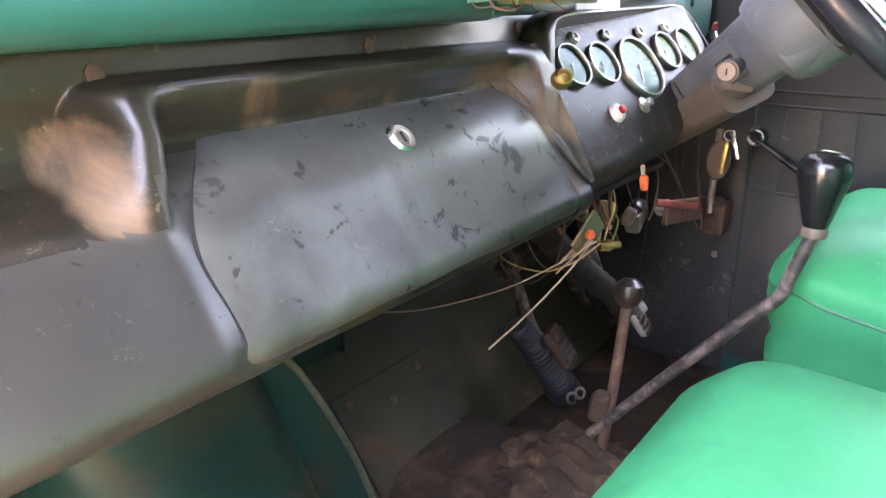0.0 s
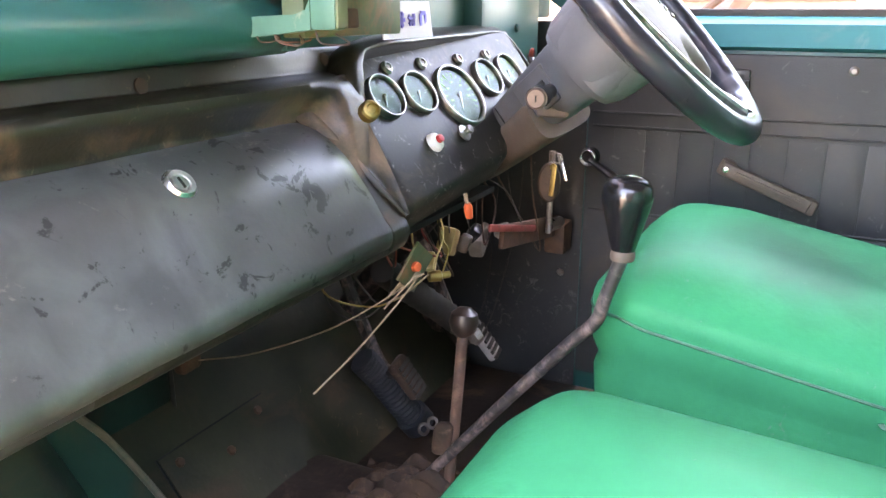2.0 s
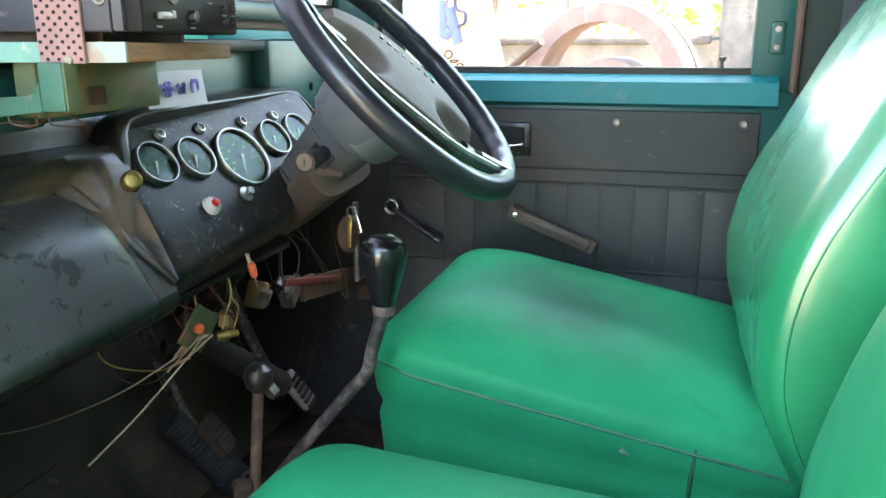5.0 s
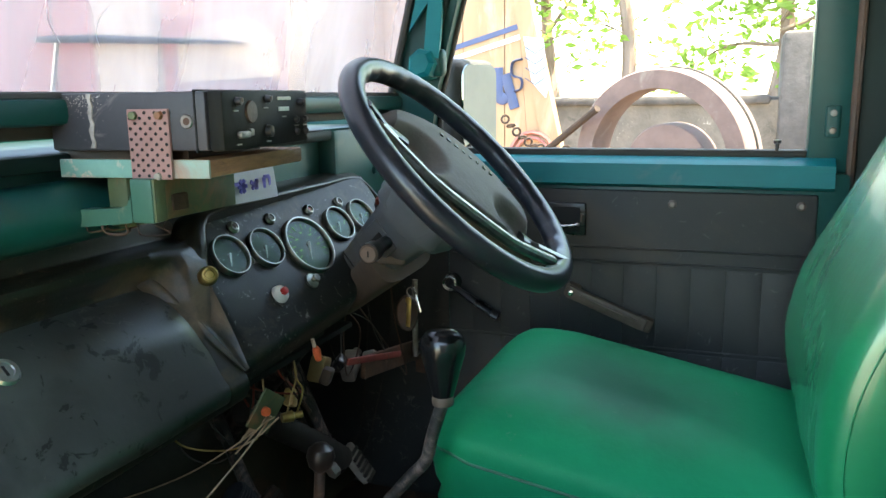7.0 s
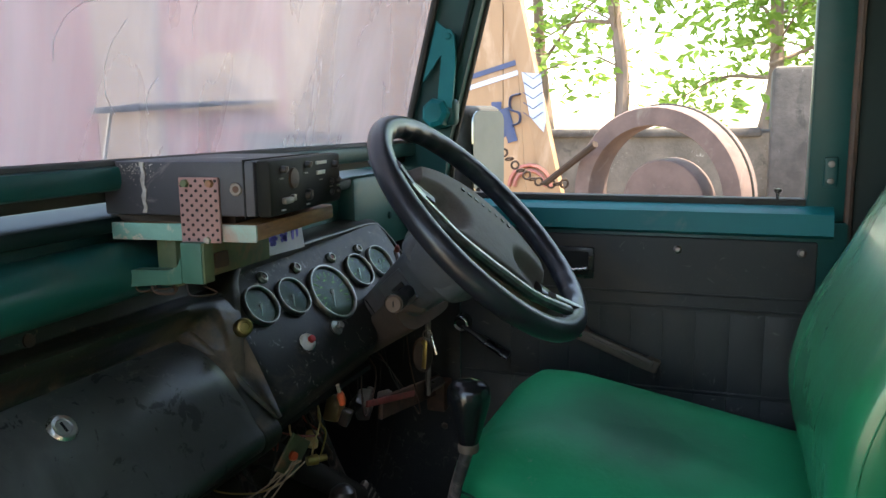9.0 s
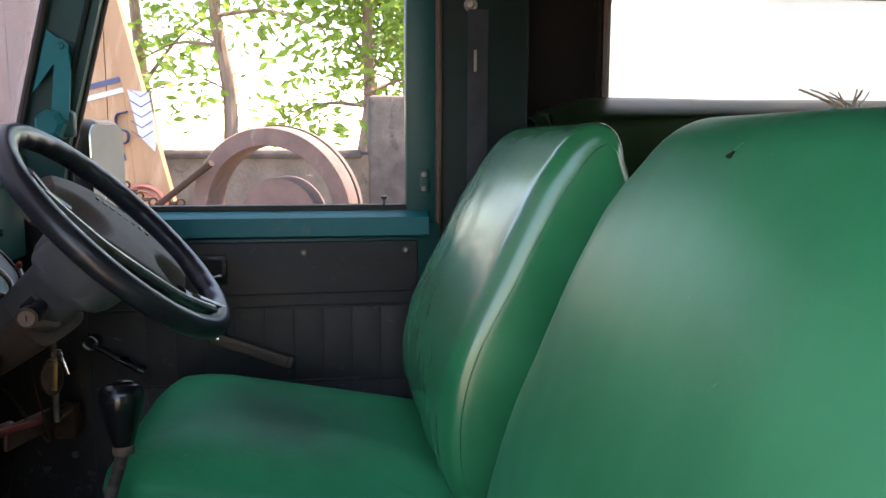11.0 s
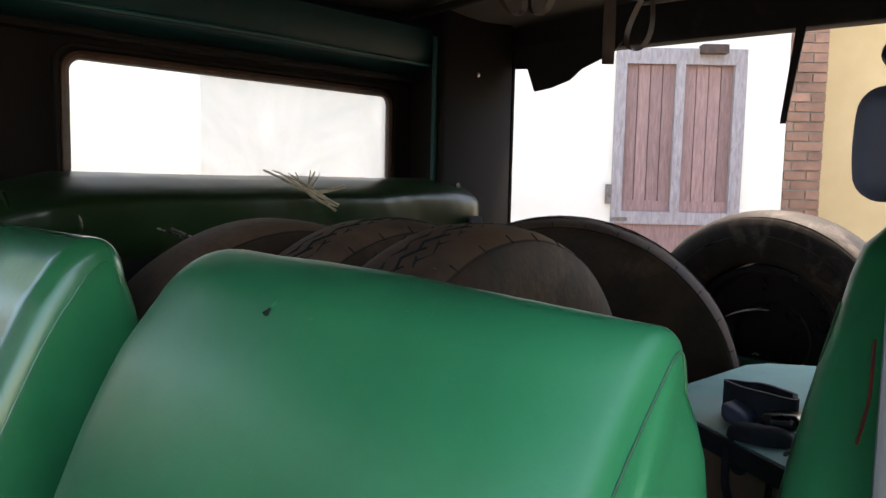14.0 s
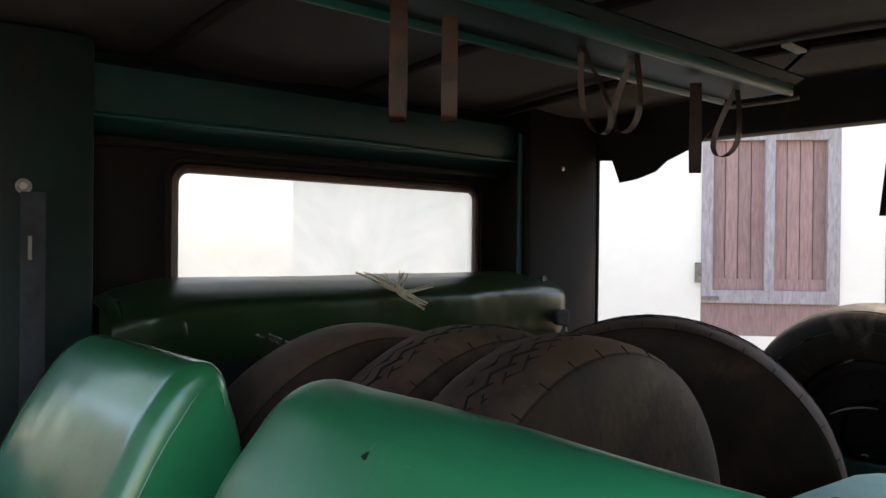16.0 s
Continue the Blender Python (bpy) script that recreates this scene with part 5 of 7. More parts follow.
for x, z, r in ((0.6457, 1.458, 0.0042), (0.7064, 1.46, 0.004), (0.784, 1.456, 0.0045), (0.706, 1.427, 0.0065)):
    knob = part("knob", lathe([(0, 0.006), (r * 0.8, 0.0055), (r * 0.92, 0.004), (r, 0.0)], 18, (x, -0.43, z), (0, -1, 0)), BLACK, face)
    part("knob_pointer", box(x - 0.0006, x + 0.0006, -0.4372, -0.4358, z - r * 0.2, z + r * 0.8), DULLMETAL, knob)
part("tuning_dial", lathe([(0, 0.003), (0.0105, 0.0022), (0.0115, 0)], 24, (0.672, -0.4298, 1.4475), (0, -1, 0)), LEATHER, face, "dark brown tuning dial")
part("volume_slider", join(box(0.642, 0.662, -0.436, -0.429, 1.4225, 1.4295, 0.0025), box(0.664, 0.671, -0.434, -0.429, 1.424, 1.431, 0.001)), DULLMETAL, face, "scuffed bare metal slider")
for x0, x1, z0, z1 in ((0.731, 0.76, 1.4585, 1.4622), (0.732, 0.755, 1.447, 1.4515)):
    part("meter_window", box(x0, x1, -0.4318, -0.4295, z0, z1, 0.0005), WHITE, face, "pale meter window")
for x in (0.774, 0.796):
    for z in (1.424, 1.437):
        part("button", lathe([(0, 0.004), (0.0032, 0.0032), (0.004, 0)], 12, (x, -0.43, z), (0, -1, 0)), BLACK, face)
for x, z in ((0.642, 1.449), (0.703, 1.451), (0.645, 1.4165), (0.706, 1.4165), (0.774, 1.4305), (0.796, 1.4305), (0.744, 1.441)):
    part("legend_bar", box(x - 0.0045, x + 0.0045, -0.4312, -0.4298, z - 0.0007, z + 0.0007), GREYPL, face)
part("case_screw", lathe([(0.003, 0.001), (0.006, 0.0015), (0.007, 0)], 18, (0.6165, -0.393, 1.44), (-1, 0, 0)), DULLMETAL, radio)
part("screw_core", lathe([(0, 0.002), (0.004, 0.001), (0.0045, 0)], 12, (0.6165, -0.393, 1.44), (-1, 0, 0)), RUST, radio)
drip = poly([(0.6166, -0.2895 + 0.0014 * math.sin(k * 2.1) + (0.0042 if k > 9 else 0), 1.467 - 0.0058 * (k if k < 10 else 19 - k)) for k in range(20)], (-0.0012, 0, 0))
part("drip_stain", drip, DRIP, radio, "pale paint drip")
rng = random.Random(11)
bm = bmesh.new()
for k in range(150):
    y, z, r = rng.gauss(-0.278, 0.011), 1.4655 - abs(rng.gauss(0, 0.01)), rng.uniform(0.0002, 0.0007)
    vs = [bm.verts.new((0.6164, min(-0.243, y + r * rng.uniform(0.6, 1.4) * math.cos(a)), max(1.414, z + r * 1.3 * math.sin(a)))) for a in (0, 1.2, 2.3, 3.5, 4.6, 5.5)]
    bm.faces.new(vs)
part("paint_spatter", bm, DRIP, radio, "fine pale paint spatter")["kind"] = "stuff"
strip = thing("perforated_strap", (0.617, -0.3, 1.385), "pink perforated metal strap holding the radio", "strap")
part("strap", box(0.613, 0.617, -0.375, -0.33, 1.385, 1.452, 0.001), PINKSTRAP, strip)
for i in range(8):
    for j in range(13):
        if (i + j) % 2 == 0:
            part("hole", lathe([(0, 0.0005), (0.0017, 0.0005), (0.0017, 0)], 7, (0.613, -0.3718 + 0.0055 * i, 1.3885 + 0.005 * j), (-1, 0, 0)), HOLE, strip)
for y in (-0.366, -0.338):
    part("bolt", lathe([(0, 0.005), (0.004, 0.004), (0.0045, 0)], 6, (0.613, y, 1.446), (-1, 0, 0)), OLIVE, strip)
part("bolt_low", lathe([(0, 0.004), (0.0035, 0.003), (0.004, 0)], 8, (0.613, -0.36, 1.388), (-1, 0, 0)), WOOD_PINK, strip)
board = thing("wooden_board", (0.7, -0.3, 1.385), "short half-painted wooden board under the radio", "board")
part("board_body", box(0.622, 0.827, -0.41, -0.245, 1.386, 1.403, 0.002), WOOD_LIGHT, board)
part("painted_edge", box(0.6185, 0.6225, -0.335, -0.243, 1.3855, 1.4035, 0.001), PEELING, board, "peeling mint painted edge")
part("painted_edge", box(0.6188, 0.6225, -0.4115, -0.3352, 1.3855, 1.4035, 0.001), WOOD_PINK, board, "pale pink painted edge")
part("felt_pad", box(0.635, 0.78, -0.38, -0.23, 1.403, 1.412), LEATHER, board)
stand = thing("wooden_stand", (0.68, -0.26, 1.325), "sea green painted wooden bracket blocks on the dash", "bracket")
part("upright_block", box(0.613, 0.79, -0.315, -0.29, 1.335, 1.386, 0.002), OLIVE, stand, "olive stained block")
part("upright_front", box(0.597, 0.614, -0.359, -0.333, 1.343, 1.386, 0.002), PAINT_LIGHT, stand)
part("olive_edge", box(0.5985, 0.6145, -0.3615, -0.3585, 1.344, 1.386, 0.001), OLIVE, stand)
part("foot", poly([(0.597, -0.333, 1.343), (0.597, -0.262, 1.335), (0.597, -0.262, 1.3535), (0.597, -0.316, 1.356), (0.597, -0.328, 1.36), (0.597, -0.333, 1.37)], (0.016, 0, 0)), PAINT_LIGHT, stand)
part("rusty_patch", cushion((0.69, -0.3155, 1.351), (0.013, 0.002, 0.009), 0.002, rumple=0.004, cuts=5), RUST, stand)
frayed = thing("wire_ends", (0.6, -0.25, 1.315), "loose bare wire ends behind the stand", "wires")
rng = random.Random(7)
for k in range(5):
    y = -0.262 - 0.075 * rng.random()
    x = 0.6 + 0.03 * rng.random()
    part("wire", tube(curve_pts([(x, y, 1.342), (x - 0.008, y - 0.012, 1.332), (x + 0.01 * rng.uniform(-1, 2), y - 0.025, 1.329 + 0.006 * rng.random()), (x + 0.03 * rng.random(), y - 0.018, 1.34)], 5), 0.0009, 5), RUST if k % 2 else LEATHER, frayed)

def turn_about(obs, pivot, deg):
    m = Matrix.Translation(Vector(pivot)) @ Matrix.Rotation(radians(deg), 4, "Z") @ Matrix.Translation(-Vector(pivot))
    for ob in obs:
        ob.matrix_basis = m @ ob.matrix_basis


turn_about((radio, strip, board), (0.62, -0.42, 1.4), 6)

# ---- under the dash ----
lever = thing("gear_lever", (0.89, -0.25, 0.66), "scraped black gear lever with a glossy pear-shaped knob", "gear lever")
LP = [(0.945, -0.18, 0.575), (0.924, -0.238, 0.64), (0.893, -0.33, 0.757), (0.857, -0.43, 0.885), (0.83, -0.515, 0.99), (0.818, -0.545, 1.026), (0.812, -0.556, 1.06), (0.812, -0.571, 1.108)]
part("shaft", tube(curve_pts(LP, 6), 0.0078, 14), LEVER, lever)
KA = Vector((0.012, -0.006, 1)).normalized()
part("collar", lathe([(0.0125, 0), (0.0135, 0.004), (0.0125, 0.012), (0.011, 0.014)], 20, (0.812, -0.571, 1.104), KA), PULLGREY, lever, "grey-brown worn collar")
part("knob", lathe([(0.0125, 0), (0.016, 0.012), (0.0215, 0.034), (0.0258, 0.05), (0.027, 0.06), (0.0258, 0.069), (0.0205, 0.0765), (0.011, 0.0805), (0, 0.0815)], 32, (0.812, -0.571, 1.115), KA), KNOB, lever, "glossy black knob")
boot = thing("lever_boot", (0.89, -0.25, 0.6), "cracked dusty rubber boot round the gear lever", "boot")


def crumple(u, v):
    x, y = 0.72 + 0.3 * u, -0.42 + 0.3 * v
    r = math.hypot((x - 0.88) / 0.13, (y + 0.28) / 0.13)
    z = 0.65 + 0.05 * (1 - smooth01(r / 1.1)) - 0.04 * smooth01((r - 0.8) / 0.5)
    z += 0.03 * abs(noise.noise(Vector((x * 26, y * 15, 2)))) + 0.018 * noise.noise(Vector((x * 14, y * 30, 5))) + 0.006 * math.sin(x * 190 + 6 * noise.noise(Vector((x * 9, y * 9, 1))))
    return Vector((x + 0.008 * noise.noise(Vector((x * 20, y * 20, 8))), y, z))


part("crumpled_gaiter", sheet(crumple, 64, 64, 0.004), BOOTM, boot, "crumpled dusty brown gaiter")
part("gaiter_neck", tube([(0.93, -0.222, 0.63), (0.92, -0.25, 0.665), (0.912, -0.275, 0.69)], [0.03, 0.02, 0.011], 14), BOOTM, boot)
lever2 = thing("transfer_lever", (0.92, -0.325, 0.8), "rusty transfer lever with a round black knob", "lever")
part("shaft", tube([(0.905, -0.32, 0.7), (0.913, -0.326, 0.8), (0.936, -0.326, 0.925)], 0.008, 12), RUST, lever2)
part("knob", lathe([(0.008, -0.022), (0.017, -0.014), (0.0215, 0), (0.019, 0.012), (0.01, 0.02), (0, 0.022)], 24, (0.938, -0.326, 0.94), (0.15, 0, 1)), LEVERKNOB, lever2, "dull round knob")
part("sleeve", cushion((0.907, -0.321, 0.765), (0.014, 0.014, 0.026), 0.01, rumple=0.016, cuts=8), BOOTM, lever2)
part("lock_nut", lathe([(0.013, 0), (0.013, 0.012)], 6, (0.947, -0.335, 0.913), (0.8, -0.3, 0.3)), DULLMETAL, lever2)


def pedal(x, y, z, arm, w, h, m, lab):
    p = thing("pedal", (x, y, z - 0.03), lab, "pedal", "floor pedals")
    pad = part("pad", box(x - w / 2, x + w / 2, y - 0.008, y + 0.008, z - h / 2, z + h / 2, 0.006, rot=(-38, 0, 12)), m, p)
    for k in range(6):
        t = (k - 2.5) / 6 * h * 0.9
        part("tread_rib", box(x - w * 0.42, x + w * 0.42, y - 0.013 + t * 0.62, y - 0.008 + t * 0.62, z + t * 0.78 - 0.003, z + t * 0.78 + 0.003, rot=(-38, 0, 12)), RUBBER_MAT, pad)
    part("arm", tube(curve_pts([(x, y + 0.01, z), (x + 0.005, y + 0.06, z + 0.02), (x + 0.02, y + 0.16, z + 0.22)], 6), 0.011, 8), LEVER, p)


pedal(1.046, -0.172, 0.772, 0, 0.055, 0.07, BOOTM, "rusty brown foot pedal with worn pad")
pedal(1.216, -0.238, 0.786, 0, 0.05, 0.075, GREYPL, "grey ribbed rubber foot pedal")
pedal(1.33, -0.12, 0.74, 0, 0.05, 0.09, RUBBER_MAT, "black rubber accelerator pedal")
hose = thing("ribbed_hose", (1.05, -0.05, 0.65), "bluish ribbed flexible hose in the footwell", "hose")
hp = curve_pts([(1.02, -0.1, 0.8), (1.045, -0.118, 0.76), (1.08, -0.137, 0.7), (1.115, -0.158, 0.645)], 14)
part("hose", tube(hp, [0.022 + 0.003 * (k % 2) for k in range(len(hp))], 16), HOSEBLUE, hose, smooth=20)
part("clamp", tube([hp[-7], hp[-1]], 0.031, 14), HOSEBLUE, hose)
for k in (0, 1):
    part("clamp_bolt", ring(0.009, 0.003, 16, 6, hp[-3] + Vector((-0.03 + 0.026 * k, -0.03 - 0.004 * k, 0.006)), (-0.5, -0.8, 0.4)), DULLMETAL, hose)
hose2 = thing("column_link", (1.05, -0.2, 0.85), "dark ribbed linkage cover below the column", "linkage")
hp2 = curve_pts([(0.93, -0.2, 1.0), (1.0, -0.2, 0.95), (1.09, -0.22, 0.88), (1.16, -0.24, 0.82)], 10)
part("sleeve", tube(hp2, [0.02 + 0.0025 * (k % 2) for k in range(len(hp2))], 12), RUBBER_MAT, hose2)
plate = thing("wiring_plate", (0.85, -0.297, 1.02), "olive connector plate hanging on its wires", "connector plate")
part("plate", box(0.815, 0.885, -0.299, -0.295, 1.015, 1.07, 0.001, rot=(20, 32, 10)), OLIVE, plate)
part("indicator", lathe([(0, 0.006), (0.006, 0.005), (0.007, 0)], 12, (0.838, -0.304, 1.048), (-0.4, -1, 0.2)), ORANGE, plate, "orange indicator")
part("socket", lathe([(0.007, 0), (0.008, 0.016), (0.005, 0.018), (0.005, 0.03), (0, 0.03)], 14, (0.882, -0.3, 1.02), (0.7, -0.6, 0)), BRASS, plate, "brass socket")
tw = thing("twine_bundle", (0.8, -0.28, 0.95), "frayed jute twine tied under the dash", "twine")
part("long_cord", tube(curve_pts([(0.845, -0.3, 1.03), (0.815, -0.27, 1.005), (0.79, -0.2, 0.96), (0.78, -0.08, 0.905), (0.776, 0.02, 0.875)], 8), 0.0011, 6), TWINE, tw)
part("loose_end", tube(curve_pts([(0.845, -0.302, 1.03), (0.8, -0.295, 1.005), (0.74, -0.275, 0.965), (0.678, -0.255, 0.932)], 6), 0.0013, 6), TWINE, tw)
rng = random.Random(12)
for k in range(6):
    a, b = rng.uniform(-0.012, 0.012), rng.uniform(-0.012, 0.012)
    part("strand", tube(curve_pts([(0.853, -0.303 + a, 1.035), (0.832, -0.29 + b, 1.024 + a), (0.815 + b, -0.275, 1.005 + b)], 5), 0.0013, 5), TWINE, tw)
WIRES = [((0.87, -0.28, 1.1), (0.858, -0.29, 1.07), (0.872, -0.29, 1.05), (0.853, -0.297, 1.045), YELLOW), ((0.94, -0.28, 1.11), (0.925, -0.3, 1.07), (0.905, -0.3, 1.04), (0.895, -0.3, 1.02), YELLOW),
         ((0.97, -0.26, 1.11), (0.94, -0.29, 1.06), (0.94, -0.3, 1.04), (0.92, -0.3, 1.01), BRASS), ((0.78, -0.2, 1.1), (0.79, -0.2, 1.0), (0.84, -0.22, 0.96), (0.87, -0.26, 1.0), RUBBER_MAT),
         ((0.75, -0.22, 1.1), (0.77, -0.21, 1.02), (0.83, -0.24, 0.985), (0.85, -0.28, 1.0), BRASS), ((1.2, -0.2, 1.12), (1.19, -0.18, 1.03), (1.21, -0.17, 0.98), (1.224, -0.16, 0.96), GREYPL),
         ((1.36, -0.25, 1.2), (1.37, -0.24, 1.0), (1.36, -0.2, 0.8), (1.4, -0.15, 0.7), RUBBER_MAT), ((1.34, -0.22, 1.2), (1.35, -0.2, 1.0), (1.345, -0.18, 0.8), (1.36, -0.12, 0.7), RUBBER_MAT)]
wires = thing("under_dash_wires", (0.95, -0.25, 1.0), "tangle of loose wires below the dash", "wires")
for *w, m in WIRES:
    part("wire", tube(curve_pts(w, 7), 0.0014, 6), m, wires)
rng = random.Random(31)
for k in range(9):
    # more looped leads between the panel and the bracket
    x, m = 0.9 + 0.4 * rng.random(), (RUBBER_MAT, LEATHER, FADEDRED, RUBBER_MAT, LEATHER, RUBBER_MAT)[k % 6]
    y, low = -0.22 - 0.09 * rng.random(), 0.95 + 0.07 * rng.random()
    part("wire", tube(curve_pts([(x, y, 1.13), (x + rng.uniform(-0.03, 0.03), y, 1.06), (x + rng.uniform(-0.05, 0.05), y - 0.01, low), (x + rng.uniform(-0.09, 0.09), y + 0.02, low + 0.05), (x + rng.uniform(-0.1, 0.1), y + 0.05, 1.12)], 6), rng.uniform(0.001, 0.0018), 6), m, wires)
for k in range(4):
    x, y, z = 1.0 + 0.08 * k, -0.24 - 0.02 * (k % 2), 0.985 + 0.03 * rng.random()
    part("plug", box(x - 0.012, x + 0.012, y - 0.009, y + 0.009, z - 0.014, z + 0.014, 0.004, rot=(20 * k, 30 - 25 * k, 15)), (YELLOW, PULLGREY, BLACK, GREYPL)[k], wires, "dirty plastic plug")
relay = thing("yellow_connector", (1.224, -0.16, 0.935), "aged yellow plastic connector on wires", "connector")
part("housing", box(1.2, 1.25, -0.175, -0.145, 0.935, 0.985, 0.006, rot=(10, 20, 15)), YELLOW, relay)
relay2 = thing("grey_connector", (1.291, -0.19, 0.925), "dirty grey plastic connector on wires", "connector")
part("housing", box(1.265, 1.318, -0.205, -0.175, 0.925, 0.97, 0.008, rot=(0, -25, 10)), GREYPL, relay2)
part("tail", tube([(1.3, -0.19, 0.955), (1.325, -0.19, 0.968)], 0.009, 8), GREYPL, relay2)
rl = thing("red_lamp_holder", (0.915, -0.341, 1.09), "orange-red lamp cap below the panel", "lamp cap")
part("cap", lathe([(0.0048, -0.01), (0.006, 0.006), (0.004, 0.011), (0, 0.012)], 14, (0.919, -0.34, 1.107), (-0.3, 0, 0.95)), ORANGE, rl)
part("clip", tube([(0.911, -0.341, 1.12), (0.908, -0.34, 1.132)], 0.003, 6), TWINE, rl)
hb = thing("bracket_bar", (1.3, -0.3, 0.92), "rusty red bracket bar with a bolted end plate", "bracket")
part("bar", box(1.13, 1.42, -0.306, -0.296, 0.965, 1.005, 0.003, rot=(0, 10, 0)), RUST, hb)
part("red_strip", box(1.06, 1.27, -0.312, -0.306, 1.012, 1.024, 0.003, rot=(0, 14, 0)), FADEDRED, hb)
part("end_plate", box(1.39, 1.44, -0.325, -0.285, 0.91, 0.97, 0.004), RUST, hb)
part("dark_sleeve", tube([(1.33, -0.31, 0.98), (1.4, -0.31, 0.972)], 0.012, 10), BLACK, hb)
part("rod", tube([(1.33, -0.315, 1.12), (1.325, -0.315, 0.97)], 0.006, 8), DULLMETAL, hb)
keys = thing("key_bunch", (1.183, -0.364, 1.05), "keys with a brown leather fob hanging from the column", "keys")
fobm = lathe([(0, 0.003), (0.017, 0.003), (0.019, 0.0), (0.017, -0.003), (0, -0.003)], 24, (0, 0, 0), (-0.9, -0.4, 0.0))
bmesh.ops.scale(fobm, vec=(1, 1, 1.75), verts=fobm.verts)
bmesh.ops.translate(fobm, verts=fobm.verts, vec=(1.208, -0.352, 1.09))
part("fob", fobm, LEATHER, keys, "brown leather fob")
part("key", box(1.176, 1.179, -0.372, -0.364, 1.075, 1.125, 0.001, rot=(5, 0, 0)), BRASS, keys)
part("key_small", box(1.18, 1.183, -0.385, -0.378, 1.1, 1.145, 0.001, rot=(-20, 10, 0)), CHROME, keys)
part("key_ring", ring(0.008, 0.0012, 20, 6, (1.182, -0.372, 1.136), (1, 0.3, 0)), DULLMETAL, keys)
part("key_head", lathe([(0, 0.001), (0.006, 0.001), (0.006, -0.001), (0, -0.001)], 12, (1.178, -0.368, 1.122), (-1, 0.2, 0)), BRASS, keys)
tank = thing("heater_duct", (0.4, 0.0, 0.62), "dark green pressed metal duct in the footwell", "duct")
part("duct", cushion((0.33, 0.02, 0.83), (0.13, 0.13, 0.22), 0.05, (0.01, 0.02, 0), lambda p, n: p + Vector((0.35 * (0.95 - p.z), -0.1 * (0.95 - p.z), 0)), 10), DARKCHASSIS, tank)
part("duct_face", poly([(0.5, -0.069, 0.95), (0.53, -0.089, 0.9), (0.585, -0.109, 0.78), (0.62, -0.129, 0.66), (0.42, -0.1, 0.62), (0.36, -0.06, 0.95)], (0, 0.012, 0)), DARKCHASSIS, tank)
part("duct_rim", tube(curve_pts([(0.5, -0.07, 0.95), (0.53, -0.09, 0.9), (0.585, -0.11, 0.78), (0.62, -0.13, 0.66)], 8), 0.0045, 8), WORNEDGE, tank, "chipped tan worn edge")
part("rust_blister", cushion((0.52, 0.0, 0.92), (0.03, 0.03, 0.02), 0.012, rumple=0.012, cuts=6), RUST, tank)
box2 = thing("junction_box", (0.63, 0.1, 0.8), "dark green metal junction box on the bulkhead", "junction box")
part("case", box(0.6, 0.76, 0.06, 0.15, 0.78, 0.96, 0.012), DARKCHASSIS, box2)
part("cover_rim", tube([(0.605, 0.056, 0.785), (0.755, 0.056, 0.785), (0.755, 0.056, 0.955), (0.605, 0.056, 0.955)], 0.004, 6, True), RUBBER_MAT, box2)
clip = thing("copper_terminal", (0.776, 0.02, 0.86), "rusty orange terminal where the twine ends", "terminal")
part("terminal", cushion((0.766, 0.03, 0.875), (0.02, 0.01, 0.011), 0.006, rumple=0.01, cuts=6), RUST, clip)
part("lug", box(0.75, 0.79, 0.03, 0.06, 0.87, 0.885, 0.003), RUST, clip)
skirt = thing("seat_box", (0.75, -0.8, 0.6), "dark metal box below the front seats", "seat box")
part("left_box", box(0.13, 0.64, -1.1, -0.6, 0.6, 0.85, 0.01), DARKCHASSIS, skirt)
part("right_box", box(0.9, 1.3, -1.1, -0.6, 0.6, 0.84, 0.01), DARKCHASSIS, skirt)

# ---- driver's door ----
door = thing("door_1", (1.46, -0.7, 0.62), "teal door with charcoal vinyl trim panel and open window", "door", kind="structure")
part("door_shell", box(1.43, 1.5, -1.054, -0.345, 0.62, 1.325, 0.004), PAINT, door)
part("sill_rail", poly([(1.428, -0.345, 1.296), (1.418, -0.345, 1.302), (1.424, -0.345, 1.338), (1.445, -0.345, 1.35), (1.5, -0.345, 1.35), (1.5, -0.345, 1.296)], (0, -0.683, 0)), PAINT_SILL, door, "bright teal painted window sill")
part("sill_rubber", box(1.452, 1.482, -0.985, -0.345, 1.349, 1.362, 0.003), RUBBER_MAT, door)
part("rear_frame", box(1.448, 1.49, -1.052, -0.984, 1.3, 2.05, 0.006), PAINT, door)
part("top_frame", box(1.448, 1.49, -1.0, -0.45, 2.0, 2.05, 0.006), PAINT, door)
part("striker", cushion((1.447, -1.02, 1.41), (0.004, 0.012, 0.026), 0.004, cuts=5), PAINT, door)
for z in (1.395, 1.424):
    part("striker_screw", lathe([(0, 0.003), (0.005, 0.002), (0.006, 0)], 10, (1.443, -1.02, z), (-1, 0, 0)), DULLMETAL, door)
part("lock_pin", lathe([(0.003, 0), (0.003, 0.022), (0.0065, 0.024), (0.0065, 0.029), (0, 0.03)], 14, (1.455, -0.938, 1.35), (0, 0, 1)), BLACK, door, "black lock button")
card_p = part("trim_panel", box(1.42, 1.432, -1.005, -0.35, 0.66, 1.29, 0.004), DOORCARD, door, "charcoal vinyl trim panel")
for z in (1.158, 1.183, 1.0):
    part("welt", tube([(1.419, -1.0, z + 0.004), (1.419, -0.36, z)], 0.0024, 6), DOORCARD, card_p)
for k in range(11):
    y = -0.40 - 0.0585 * k
    part("pleat", box(1.4186, 1.4215, y - 0.0574, y - 0.0011, 1.004, 1.154, 0.0007), DOORCARD, card_p)
